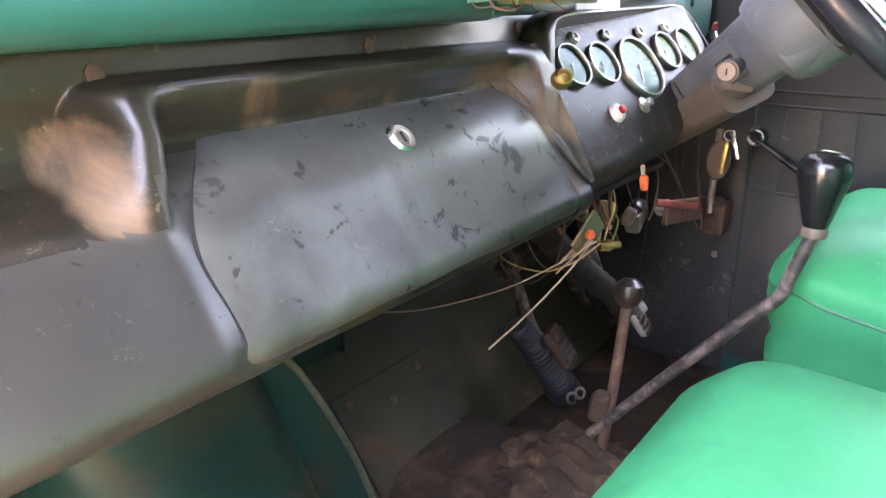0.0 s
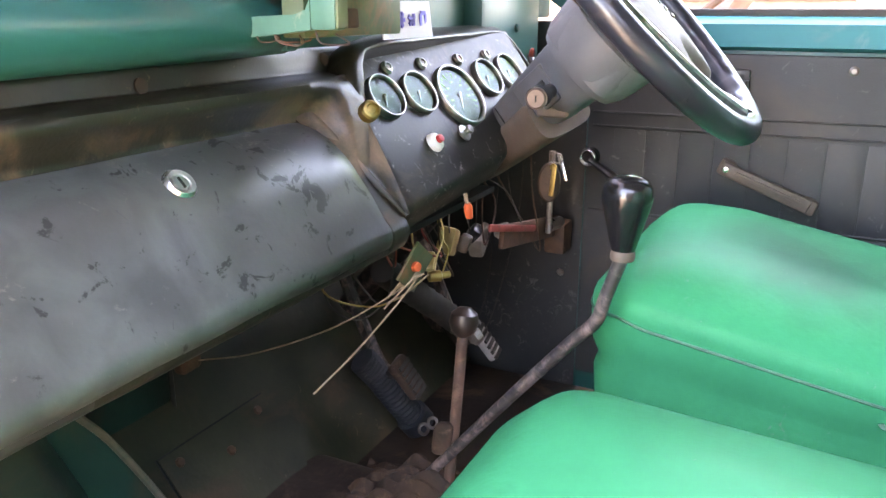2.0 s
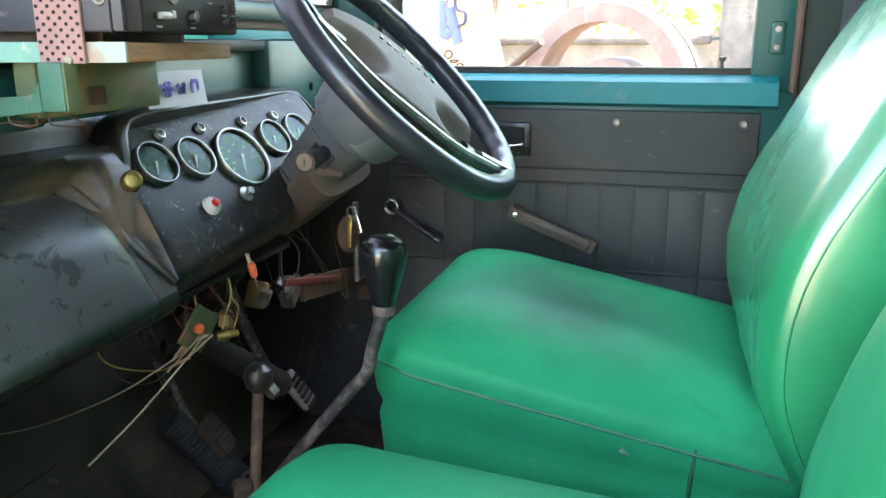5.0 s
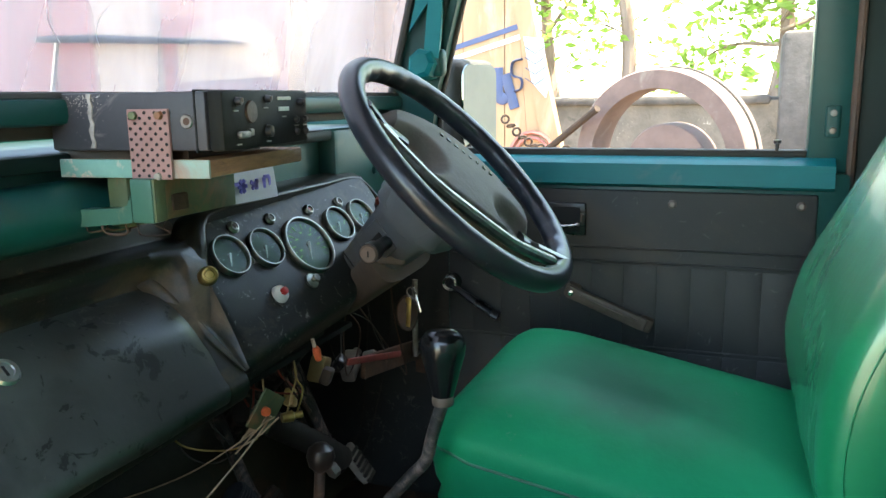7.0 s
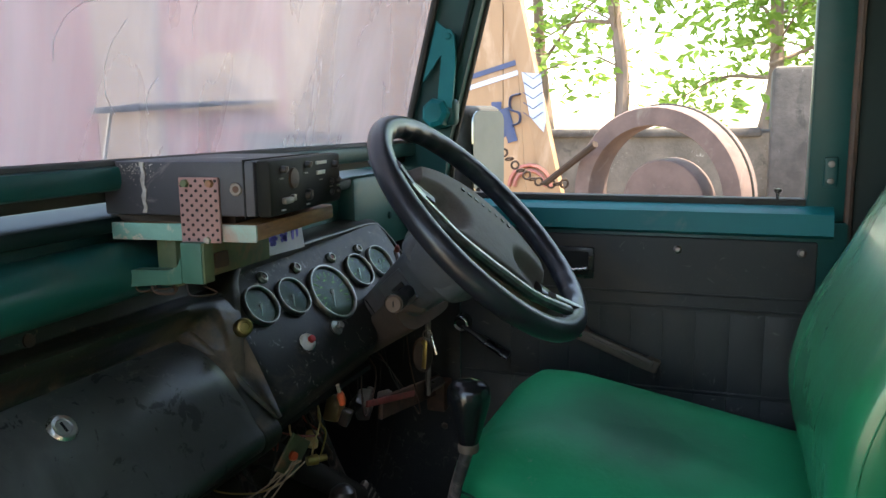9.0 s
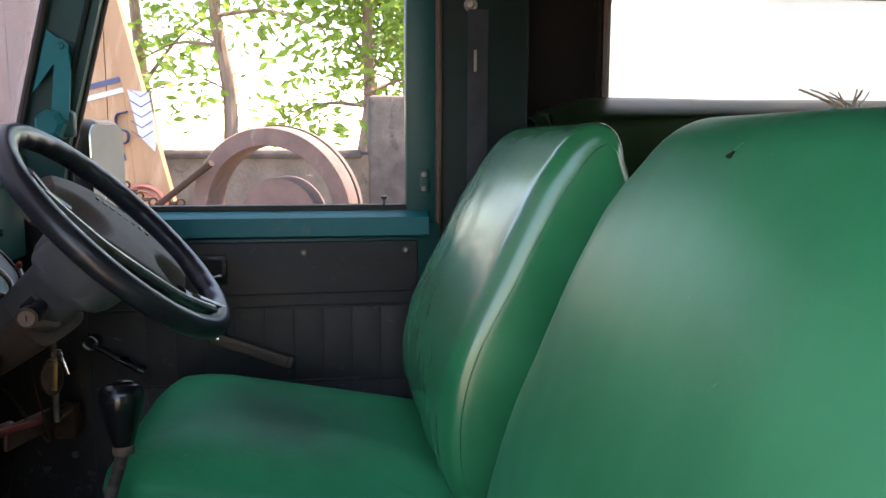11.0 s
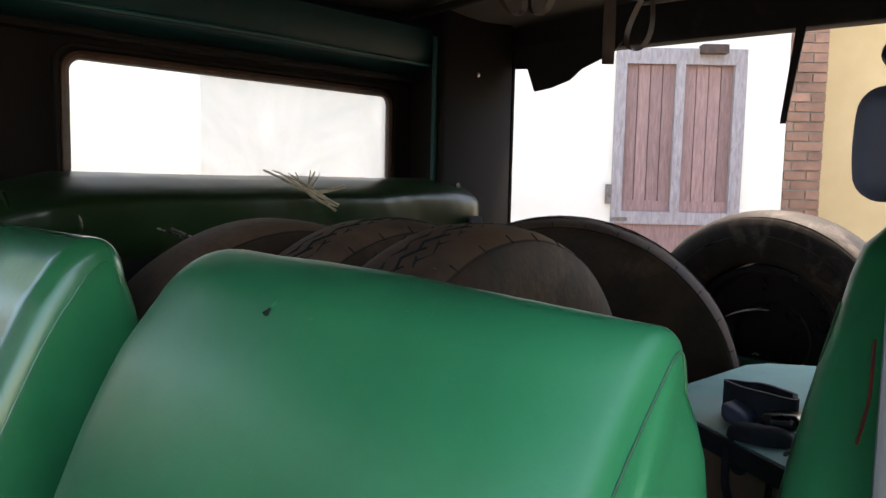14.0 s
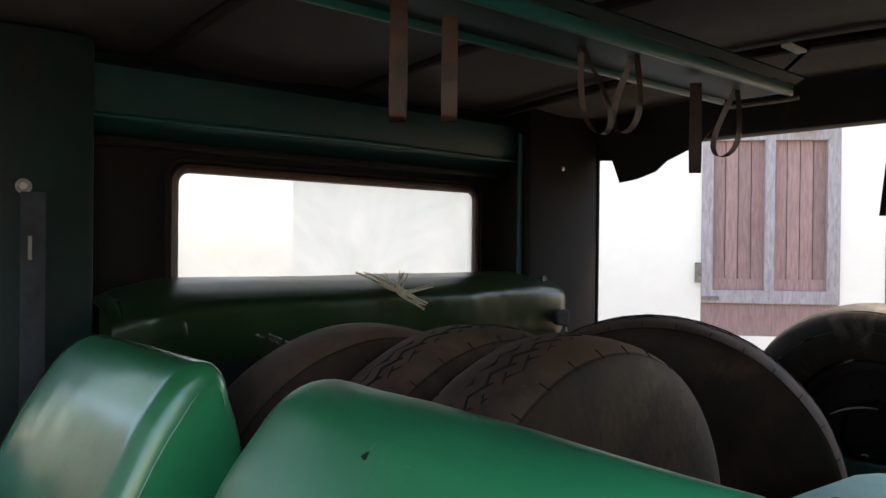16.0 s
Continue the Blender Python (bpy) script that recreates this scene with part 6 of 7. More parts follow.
for k in range(11):
    y = -0.40 - 0.0585 * k
    part("lower_pleat", box(1.4186, 1.4215, y - 0.0574, y - 0.0011, 0.7, 0.996, 0.0007), DOORCARD, card_p)
for y, z in ((-0.773, 1.268), (-0.98, 1.271), (-0.525, 1.268), (-0.37, 1.268)):
    part("panel_screw", lathe([(0, 0.003), (0.004, 0.003), (0.0065, 0.0012), (0.008, 0)], 14, (1.42, y, z), (-1, 0, 0)), DULLMETAL, card_p)
hx = part("handle_recess", box(1.413, 1.422, -0.622, -0.552, 1.205, 1.266, 0.004), BLACK, card_p, "black recessed door handle")
part("recess_hole", box(1.411, 1.4135, -0.612, -0.562, 1.213, 1.258), HOLE, hx)
part("handle_lever", tube([(1.407, -0.565, 1.222), (1.405, -0.595, 1.225), (1.402, -0.612, 1.228)], [0.007, 0.006, 0.005], 10, flat=0.6), CHROME, hx)
cr = part("window_crank", lathe([(0.0, 0.02), (0.009, 0.02), (0.011, 0.016), (0.0165, 0.012), (0.018, 0.0)], 22, (1.42, -0.359, 1.1), (-1, 0, 0)), BLACK, door, "black window crank")
part("crank_ring", ring(0.0125, 0.003, 24, 8, (1.4, -0.359, 1.1), (1, 0, 0)), CHROME, cr)
part("crank_arm", tube(curve_pts([(1.403, -0.363, 1.096), (1.398, -0.4, 1.075), (1.396, -0.445, 1.05), (1.396, -0.46, 1.042)], 5), [0.008] * 5 + [0.0105] * 5 + [0.0125] * 6, 12, flat=0.7), BLACK, cr)
pl = part("pull_handle", join(box(1.388, 1.402, -0.742, -0.588, 1.0655, 1.0895, 0.004, rot=(21, 0, 0)), box(1.3855, 1.389, -0.725, -0.615, 1.0745, 1.0805, 0.0012, rot=(21, 0, 0))), PULLGREY, door, "worn grey-brown pull handle")
part("pull_screw", lathe([(0, 0.003), (0.005, 0.002), (0.006, 0)], 12, (1.388, -0.602, 1.1015), (-1, 0, 0)), CHROME, pl)
part("pull_mount", box(1.398, 1.42, -0.614, -0.588, 1.088, 1.116, 0.005, rot=(21, 0, 0)), PULLGREY, pl)
part("pull_mount_end", box(1.398, 1.42, -0.748, -0.722, 1.036, 1.062, 0.005, rot=(21, 0, 0)), PULLGREY, pl)

# outside mirror
mir = thing("side_mirror", (1.6, -0.37, 1.35), "black outside mirror on a short arm", "mirror")
MC, MTURN = Vector((1.625, -0.318, 1.438)), Matrix.Rotation(radians(-16), 3, "Z")
part("housing", cushion(MC, (0.076, 0.034, 0.1), 0.026, (0, 0.0, 0), lambda p, n: MC + MTURN @ (p - MC), 12), RUBBER_MAT, mir, "black moulded housing")
mg = poly([MC + Vector((p.y, -0.0375, p.z)) for p in rounded_rect(0.0, -0.062, 0.062, -0.088, 0.088, 0.024)], (0, 0.004, 0))
for v in mg.verts:
    v.co = MC + MTURN @ (v.co - MC)
part("mirror_glass", mg, MIRROR, mir, "mirror glass")
part("arm", tube([(1.6, -0.34, 1.37), (1.52, -0.36, 1.3), (1.49, -0.37, 1.28)], 0.01, 8), BLACK, mir)


# ---- front seats ----
def seat_pad(cx, cy, hx, hy, zp, slope, crown, deep, rf, rb):
    """A cushion in rings: a side with a soft fold, a shoulder at height zp (sloping), and a domed top with a slight sag."""
    n = 30
    out = []
    for sx, sy, r, a0 in ((1, 1, rf, 0), (-1, 1, rf, 90), (-1, -1, rb, 180), (1, -1, rb, 270)):
        for k in range(n):
            a = radians(a0 + 90 * k / (n - 1))
            out.append((sx * (hx - r) + r * math.cos(a), sy * (hy - r) + r * math.sin(a)))
    rows = [(0.93, -deep), (0.955, -deep * 0.92), (0.972, -deep * 0.7), (0.976, -deep * 0.55), (0.955, -deep * 0.46), (0.982, -deep * 0.34), (0.997, -0.03), (1.0, -0.012), (0.999, -0.004), (0.995, 0.0)]
    for k in range(1, 20):
        e = 0.99 * math.cos(math.pi / 2 * k / 19)
        rows.append((e, 0.001 + crown * (1 - e ** 2.6) ** 0.7 - 0.012 * (1 - smooth01(e / 0.55))))
    bm = bmesh.new()
    ringv = []
    for e, dz in rows:
        if e < 1e-6:
            ringv.append([bm.verts.new((cx, cy, zp + dz))])
            continue
        row = []
        for x, y in out:
            p = Vector((cx + x * e, cy + y * e, 0))
            w = smooth01((dz + deep) / deep)
            z = zp + dz + slope * (y * e) * w
            # the front drops away a little, and the skin ripples
            z -= 0.022 * smooth01((y * e / hy - 0.78) / 0.22) * w
            z += 0.0035 * noise.noise(Vector((p.x * 11, p.y * 11, dz * 18))) + 0.0016 * noise.noise(Vector((p.x * 34, p.y * 22, 4 + dz * 30)))
            side_w = 0.004 * noise.noise(Vector((p.x * 9, p.y * 9, 7 + dz * 14)))
            row.append(bm.verts.new((p.x + x * side_w * 3, p.y + y * side_w * 3, z)))
        ringv.append(row)
    m = len(out)
    for r0, r1 in zip(ringv, ringv[1:]):
        for k in range(m):
            j = (k + 1) % m
            bm.faces.new((r0[k], r0[j], r1[j], r1[k]) if len(r1) > 1 else (r0[k], r0[j], r1[0]))
    bm.faces.new(ringv[0][::-1])
    welt = [v.co.copy() for v in ringv[7]]
    return bm, welt, n


def front_seat(x0, x1, label, front_y, z_edge, slope, crown, back):
    """A bucket seat: cushion with welts, and a leaning backrest with a top that rounds over. back: x0, x1, base, top, front and rear lines, corner cuts."""
    cx, hx = (x0 + x1) / 2, (x1 - x0) / 2
    yb = -1.06
    cy, hy = (front_y + yb) / 2, (front_y - yb) / 2
    seat = thing("front_seat", (cx, cy, 0.84), label, "seat", "front seats")
    bm, welt, n = seat_pad(cx, cy, hx, hy, z_edge, slope, crown, 0.15, 0.085, 0.04)
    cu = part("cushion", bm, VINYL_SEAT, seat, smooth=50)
    def sagging(p):
        # the welt hangs lower along the sides than round the corners
        return p - Vector((0, 0, 0.016 * max(0.0, 1 - ((p.y - cy) / (hy * 0.9)) ** 2) * smooth01((abs(p.x - cx) / hx - 0.8) / 0.15)))

    part("piping", tube([sagging(p) for p in welt], 0.0021, 6, True), PIPING, cu)
    for s, i in ((-1, int(n * 2.02)), (1, n * 4 - 1)):
        w = welt[i].lerp(welt[(i + 1) % len(welt)], 0.0)
        y = cy - hy * 0.5
        z = z_edge + slope * (y - cy)
        part("side_seam", tube([(cx + s * hx * 0.999, y, z - 0.005), (cx + s * hx * 0.985, y + 0.004, z - 0.05), (cx + s * hx * 0.968, y + 0.006, z - 0.12)], 0.0022, 6), PIPING, cu)
    bx0, bx1, zb, zt, fronts, rears, cut_in, cut_out = back
    bcx, bhx = (bx0 + bx1) / 2, (bx1 - bx0) / 2
    bh, bz, bt = (zt - zb) / 2, (zt + zb) / 2, 0.07
    bow, bend = (0.005, 2.4) if bcx > 0.75 else (0.034, 4.5)

    def along(rows, z):
        """A smooth line through rows of height and place."""
        n = len(rows)
        i = max(0, min(n - 2, sum(1 for h0, _ in rows[1:-1] if z > h0)))
        z0, z1 = rows[i][0], rows[i + 1][0]
        t = max(0.0, min(1.0, (z - z0) / (z1 - z0)))
        y0, y1 = rows[i][1], rows[i + 1][1]
        m0 = (rows[i + 1][1] - rows[max(0, i - 1)][1]) / (rows[i + 1][0] - rows[max(0, i - 1)][0]) * (z1 - z0)
        m1 = (rows[min(n - 1, i + 2)][1] - rows[i][1]) / (rows[min(n - 1, i + 2)][0] - rows[i][0]) * (z1 - z0)
        return (2 * t ** 3 - 3 * t * t + 1) * y0 + (t ** 3 - 2 * t * t + t) * m0 + (3 * t * t - 2 * t ** 3) * y1 + (t ** 3 - t * t) * m1

    r_in, r_out = cut_in, cut_out
    toe = 0.004 if bcx > 0.75 else 0.0
    droop, fall = (0.0, 0.0) if bcx > 0.75 else (0.016, 0.03)

    def crest(u):
        """How far the top edge lies below the highest line, at u across."""
        outward = u if bcx > 0.75 else -u
        R = r_out if outward > 0 else r_in
        d = abs(u) * bhx - (bhx - R)
        low = R - math.sqrt(max(0.0, R * R - d * d)) if d > 0 else 0.0
        return low + droop * max(0.0, outward) ** 1.6

    def front_at(u, h):
        outward = u if bcx > 0.75 else -u
        z = zb + h * (zt - zb)
        return along(fronts, z) - bow * abs(u) ** bend + toe * u - fall * max(0.0, outward) ** 1.6 * smooth01((h - 0.5) / 0.5)

    # a section of front, rounded top and rear at every place across, and flat side panels behind a seam
    rc_in, rc_out = (0.036, 0.045) if bcx > 0.75 else (0.03, 0.014)
    span = zt - zb
    NU, NF = 64, 40

    def section(u):
        top = zt - crest(u)
        outward = u if bcx > 0.75 else -u
        rc = rc_out if outward > 0 else rc_in
        x = u * bhx
        e = max(0.0, abs(x) - (bhx - rc)) / rc
        off = rc * (1 - math.sqrt(max(0.0, 1 - min(1.0, e) ** 2))) * 0.65
        ha, pts = 0.93, []
        for k in range(NF + 1):
            h = 0.02 + (ha - 0.02) * k / NF
            pts.append((front_at(u, h) - off, h))

        def rear(h):
            return min(along(rears, zb + h * span) + off * 0.4, front_at(u, h) - off - 0.03)

        # the top rounds over from the slope of the front to that of the rear
        lift = (1 - ha) / 0.75
        fy, ry = pts[-1][0], rear(ha)
        p1 = fy + (fy - pts[-3][0]) / (ha - pts[-3][1]) * lift * 0.8
        p2 = ry + (ry - rear(ha - 0.05)) / 0.05 * lift * 0.3
        for k in range(1, 14):
            t = k / 14
            c = ((1 - t) ** 3, 3 * t * (1 - t) ** 2, 3 * t * t * (1 - t), t ** 3)
            pts.append((c[0] * fy + c[1] * p1 + c[2] * p2 + c[3] * ry, ha + (c[1] + c[2]) * lift))
        for k in range(NF // 2 + 1):
            h = ha + (0.02 - ha) * k / (NF // 2)
            pts.append((rear(h), h))
        out = []
        for y, h in pts:
            z = zb + h * (top - zb)
            taper = 1 - ((0.035 if bcx > 0.75 else 0.07) * smooth01((h - 0.3) / 0.7) if r_out > 0.08 or (r_in > 0.08 and x > 0) else 0.0)
            w = 0.0022 * noise.noise(Vector((x * 12 + 3, z * 12, y * 6))) + 0.0009 * noise.noise(Vector((x * 40, z * 26, y * 20)))
            # soft pulls in the skin above the cushion
            w += 0.0009 * math.sin(x * 95 + 5 * noise.noise(Vector((x * 6, z * 6, 1)))) * (1 - smooth01((h - 0.12) / 0.3))
            # the passenger's outer side panel flares towards the rear
            deep = min(1.0, max(0.0, front_at(u, min(h, ha)) - off - y) / 0.13)
            flare = 0.014 * (1 - deep) * max(0.0, outward) ** 3 if bcx < 0.75 else 0.0
            out.append(Vector((bcx + x * taper + flare, y + w, z - 0.3 * w)))
        return out

    us = [math.sin(math.pi / 2 * (-1 + 2 * k / NU)) * 0.7 + (-1 + 2 * k / NU) * 0.3 for k in range(NU + 1)]
    grid = [section(u) for u in us]
    bm = bmesh.new()
    vr = [[bm.verts.new(p) for p in row] for row in grid]
    m = len(vr[0])
    for r0, r1 in zip(vr, vr[1:]):
        for k in range(m):
            j = (k + 1) % m
            bm.faces.new((r0[k], r1[k], r1[j], r0[j]))
    for end, sx in ((vr[0], -1), (vr[-1], 1)):
        # the side panel, puffed and slightly puckered
        mid = sum((v.co for v in end), Vector()) / m
        prev = end
        for q in (0.9, 0.7, 0.45, 0.2):
            row = []
            for v in end:
                p = Vector((v.co.x, mid.y + (v.co.y - mid.y) * q, mid.z + (v.co.z - mid.z) * (0.25 + 0.75 * q)))
                p.x += sx * (0.002 * (1 - q * q) ** 0.5 + 0.003 * noise.noise(Vector((p.y * 30, p.z * 12, 5))) * (1 - q))
                row.append(bm.verts.new(p))
            for k in range(m):
                j = (k + 1) % m
                bm.faces.new((prev[k], prev[j], row[j], row[k]))
            prev = row
        bm.faces.new(prev)
    bc = part("backrest", bm, VINYL if bcx > 0.75 else VINYL_SATIN, seat, smooth=60)
    for row, sx in ((grid[0], -1), (grid[-1], 1)):
        part("seam", tube([p + Vector((sx * 0.0006, 0.0004, 0)) for p in row[1:NF + 14]], 0.0011, 6), PIPING if sx > 0 or bcx < 0.75 else VINYL, bc, "raised edge seam")
    return seat, bc, lambda x, z: front_at((x - bcx) / bhx, (z - zb) / (zt - crest((x - bcx) / bhx) - zb))


DF = [(0.90, -1.05), (0.94, -1.02), (1.06, -0.965), (1.19, -0.972), (1.34, -1.038), (1.44, -1.09), (1.5, -1.135), (1.53, -1.16)]
DR = [(0.90, -1.2), (1.2, -1.235), (1.42, -1.23), (1.53, -1.195)]
PF = [(0.90, -1.02), (1.02, -0.985), (1.14, -1.005), (1.27, -1.05), (1.41, -1.11), (1.476, -1.16), (1.53, -1.215)]
PR = [(0.90, -1.25), (1.31, -1.307), (1.43, -1.3), (1.53, -1.25)]
dseat, dback, dsurf = front_seat(0.858, 1.325, "glossy green vinyl driver seat with piped edges", -0.507, 0.995, 0.18, 0.068, (0.80, 1.325, 0.92, 1.515, DF, DR, 0.028, 0.12))
pseat, pback, psurf = front_seat(0.118, 0.7, "glossy green vinyl passenger seat with a small tear", -0.505, 0.978, 0.06, 0.072, (0.108, 0.735, 0.92, 1.515, PF, PR, 0.11, 0.016))


def on_back(x, z, d=0.0):
    return Vector((x, psurf(x, z) + 0.0005 + d, z))


part("tear", poly([on_back(0.449, 1.4775), on_back(0.442, 1.4755), on_back(0.444, 1.4815)], (0, 0.003, 0)), HOLE, pback, "small dark tear")
part("torn_tongue", poly([on_back(0.444, 1.482), on_back(0.4425, 1.482), on_back(0.4408, 1.4875), on_back(0.4414, 1.488)], (0, 0.003, 0.001)), VINYL_SATIN, pback)
part("side_tab", poly([(0.86, -0.842, 0.952), (0.859, -0.837, 0.95), (0.857, -0.84, 0.9475), (0.857, -0.85, 0.9455)], (-0.002, 0, 0)), PIPING, dseat, "loose vinyl tab")
part("burn_mark", lathe([(0, 0.0015), (0.007, 0.001), (0.009, 0)], 10, (0.543, -0.564, 1.03), (0.1, 0.3, 1)), PIPING, pseat)


# ---- rear compartment ----
bench = thing("folded_bench", (1.45, -1.95, 1.3), "dusty dark green bench cushion folded against the side", "bench")


def bench_roll(u, v):
    """The folded cushion's skin: top, rounded shoulder, front and turned-in base, puckered along its length."""
    y = -1.27 - 1.345 * u
    prof = [(1.565, 1.58), (1.53, 1.582), (1.5, 1.58), (1.47, 1.576), (1.45, 1.571), (1.42, 1.559), (1.398, 1.547), (1.387, 1.538), (1.382, 1.524), (1.387, 1.48), (1.397, 1.44), (1.42, 1.415), (1.5, 1.41)]
    p = spline(prof, v)
    end = min(u, 1 - u)
    inset = 1 - smooth01(end / 0.06)
    fold = 0.004 * math.sin(y * 17 + v * 5) * smooth01((v - 0.5) / 0.3) + 0.007 * noise.noise(Vector((y * 3, v * 4, 2))) + 0.0022 * noise.noise(Vector((y * 24, v * 10, 7)))
    return Vector((p.x + 0.05 * inset * inset + fold * 0.7, y, p.y - 0.022 * inset * inset + fold * 0.35 - 0.012 * smooth01((-2.45 - y) / 0.15) - 0.018 * smooth01((y + 1.42) / 0.12)))


part("cushion", sheet(bench_roll, 110, 44, -0.006), VINYL_DUST_SHEEN, bench, smooth=60)
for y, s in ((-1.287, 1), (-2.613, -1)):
    part("end_panel", poly([(1.56, y, 1.56), (1.46, y, 1.55), (1.43, y, 1.52), (1.425, y, 1.45), (1.45, y, 1.42), (1.56, y, 1.42)], (0, -s * 0.006, 0)), VINYL_DUST_SHEEN, bench)
part("end_flap", cushion((1.402, -1.36, 1.5), (0.024, 0.046, 0.036), 0.023, (0.004, 0.006, 0.006), None, 12, 0.008), VINYL_DUST_SHEEN, bench, "bulging vinyl end fold")
part("corner_fold", sheet(lambda u, v: Vector((1.43 - 0.05 * v + 0.04 * u, -2.52 - 0.11 * u, 1.572 - 0.02 * u * u - (0.13 + 0.02 * u) * v + 0.006 * math.sin(u * 9 + v * 4))), 14, 14, 0.003), VINYL_DUST_SHEEN, bench, "pale folded vinyl corner")
# Lump coloured black to paint the shade inside the torn end.
part("torn_stuffing", cushion((1.368, -2.53, 1.452), (0.012, 0.028, 0.02), 0.009, rumple=0.03, cuts=10), HOLE, bench, "torn stuffing, black for the shade of its cavity")
part("top_welt", tube([bench_roll(k / 60, 0.33) + Vector((-0.0005, 0, 0.0005)) for k in range(3, 58)], 0.0016, 5), PIPING, bench)
part("base_frame", box(1.4, 1.55, -2.6, -1.3, 1.05, 1.5, 0.01), LINING, bench)
straw = thing("straw_wisp", (1.37, -1.93, 1.53), "wisp of dry straw lying over the folded bench's edge", "straw")
rng = random.Random(21)
for k in range(11):
    # a loose sheaf that runs over the edge and splays at its ends
    a0 = Vector((1.375, -1.80 - 0.018 * k * rng.random(), 1.592 + 0.012 * rng.random()))
    mid = Vector((1.355, -1.915 + rng.uniform(-0.012, 0.012), 1.556 + rng.uniform(-0.006, 0.006)))
    a1 = Vector((1.345, -1.985 + rng.uniform(-0.014, 0.016), 1.503 + rng.uniform(-0.008, 0.02)))
    if k % 4 == 3:
        a0 = Vector((1.365, -1.93 + rng.uniform(-0.012, 0.012), 1.6))
    if k % 4 == 1:
        a1 = Vector((1.35, -2.02, 1.563 + rng.uniform(-0.01, 0.008)))
    part("stalk", tube(curve_pts([a0, mid, a1], 5), [0.0028 * (1 - 0.5 * abs(q - 5) / 5) for q in range(11)], 5), STRAW, straw)
buckle = thing("belt_buckle", (1.26, -1.5, 1.46), "dark belt with a bare metal buckle frame", "buckle")
for a, b in (((1.25, -1.478, 1.49), (1.215, -1.535, 1.465)), ((1.262, -1.515, 1.487), (1.23, -1.56, 1.462))):
    part("buckle_bar", tube([a, b], 0.0022, 6), CHROME, buckle, "bare bright metal bar")
part("buckle_link", tube([(1.24, -1.545, 1.463), (1.222, -1.57, 1.46), (1.208, -1.545, 1.46)], 0.0025, 6), CHROME, buckle)
part("webbing", box(1.2, 1.24, -1.56, -1.52, 1.40, 1.47, 0.004, rot=(20, 10, 30)), FABRIC, buckle)


def tyre(name, centre, axis, R, W, label, rubber, tread=True, spin=0.0, hole=0.52):
    t = thing(name, centre, label, "tyre", "spare tyres")
    ri = R * hole
    prof = [(ri, -W * 0.36), (ri * 1.06, -W * 0.46), (R * 0.7, -W * 0.53), (R * 0.8, -W * 0.53), (R * 0.88, -W * 0.505), (R * 0.93, -W * 0.46), (R * 0.938, -W * 0.452), (R * 0.952, -W * 0.425), (R * 0.97, -W * 0.37), (R * 0.985, -W * 0.28), (R * 0.994, -W * 0.14), (R * 0.997, 0)]
    prof = prof + [(r, -h) for r, h in prof[-2::-1]] + [(ri * 1.02, W * 0.2), (R * 0.88, 0), (ri * 1.02, -W * 0.2), (ri, -W * 0.36)]
    bm = lathe(prof, 96, centre, axis, False)
    for v in bm.verts:
        v.co += (v.co - Vector(centre)) * 0.006 * noise.noise(v.co * 9)
    u, v, d = frame_of(axis)
    for f in bm.faces:
        c = f.calc_center_median() - Vector(centre)
        f.material_index = 0 if (c - d * c.dot(d)).length > R * 0.955 else 1
    part("carcass", bm, rubber, t, mats=[rubber, RUBBER_DARK if rubber == RUBBER else rubber])
    for s in (-1, 1):
        part("sidewall_line", place(ring(R * 0.947, 0.001, 72, 6), Vector(centre) + d * s * W * 0.437, axis), HOLE, t)
    if tread:
        def on_tread(a, off, depth=0.0):
            drop = 0.003 * abs(off / (W * 0.14)) ** 2.2
            return Vector(centre) + (u * math.cos(a) + v * math.sin(a)) * (R * 0.998 - min(drop, 0.02) - depth) + d * off
        n = 44
        for row in range(5):
            base = W * (-0.28 + 0.14 * row)
            part("tread_groove", tube([on_tread(spin + math.pi * k / n, base + (W * 0.032 if k % 2 else -W * 0.032)) for k in range(n * 2)], 0.0025, 5, True), HOLE, t)
        bm = bmesh.new()
        for k in range(n):
            for row in range(5):
                base = W * (-0.28 + 0.14 * row)
                a = spin + math.pi * (2 * k + row % 2) / n
                side = W * (0.032 if row % 2 else -0.032)
                sipe = tube([on_tread(a, base + side), on_tread(a + 0.03, base + side * 2.1)], 0.002, 4)
                me = bpy.data.meshes.new("tmp")
                sipe.to_mesh(me)
                sipe.free()
                bm.from_mesh(me)
                bpy.data.meshes.remove(me)
        part("tread_sipes", bm, HOLE, t)["kind"] = "stuff"
        for k in range(34):
            a = spin + 2 * math.pi * k / 34
            rad = u * math.cos(a) + v * math.sin(a)
            for s in (-1, 1):
                p = Vector(centre) + rad * R * 0.975 + d * s * W * 0.37
                q = Vector(centre) + rad * R * 0.945 + d * s * W * 0.447
                part("shoulder_notch", tube([p, q], 0.0013, 4), HOLE, t)
    return t


tyre("tyre", (1.14, -1.66, 1.135), (1, -0.1, 0.02), 0.375, 0.19, "dusty bald tyre standing behind the seats", RUBBER, False, 0.02)
tyre("tyre", (0.93, -1.76, 1.144), (1, -0.05, 0.02), 0.375, 0.19, "dusty brown-black tyre with zigzag tread", RUBBER, True, 0.05)
tyre("tyre", (0.70, -1.745, 1.148), (1, 0.02, 0.03), 0.375, 0.2, "mud-stained tyre with deep zigzag tread", RUBBER, True, 0.0, 0.4)
tyre("tyre", (0.90, -2.31, 1.1), (0.5, -0.87, 0.0), 0.41, 0.19, "dusty brown tyre with a bare sidewall standing behind the others", RUBBER, True, 0.03, 0.36)
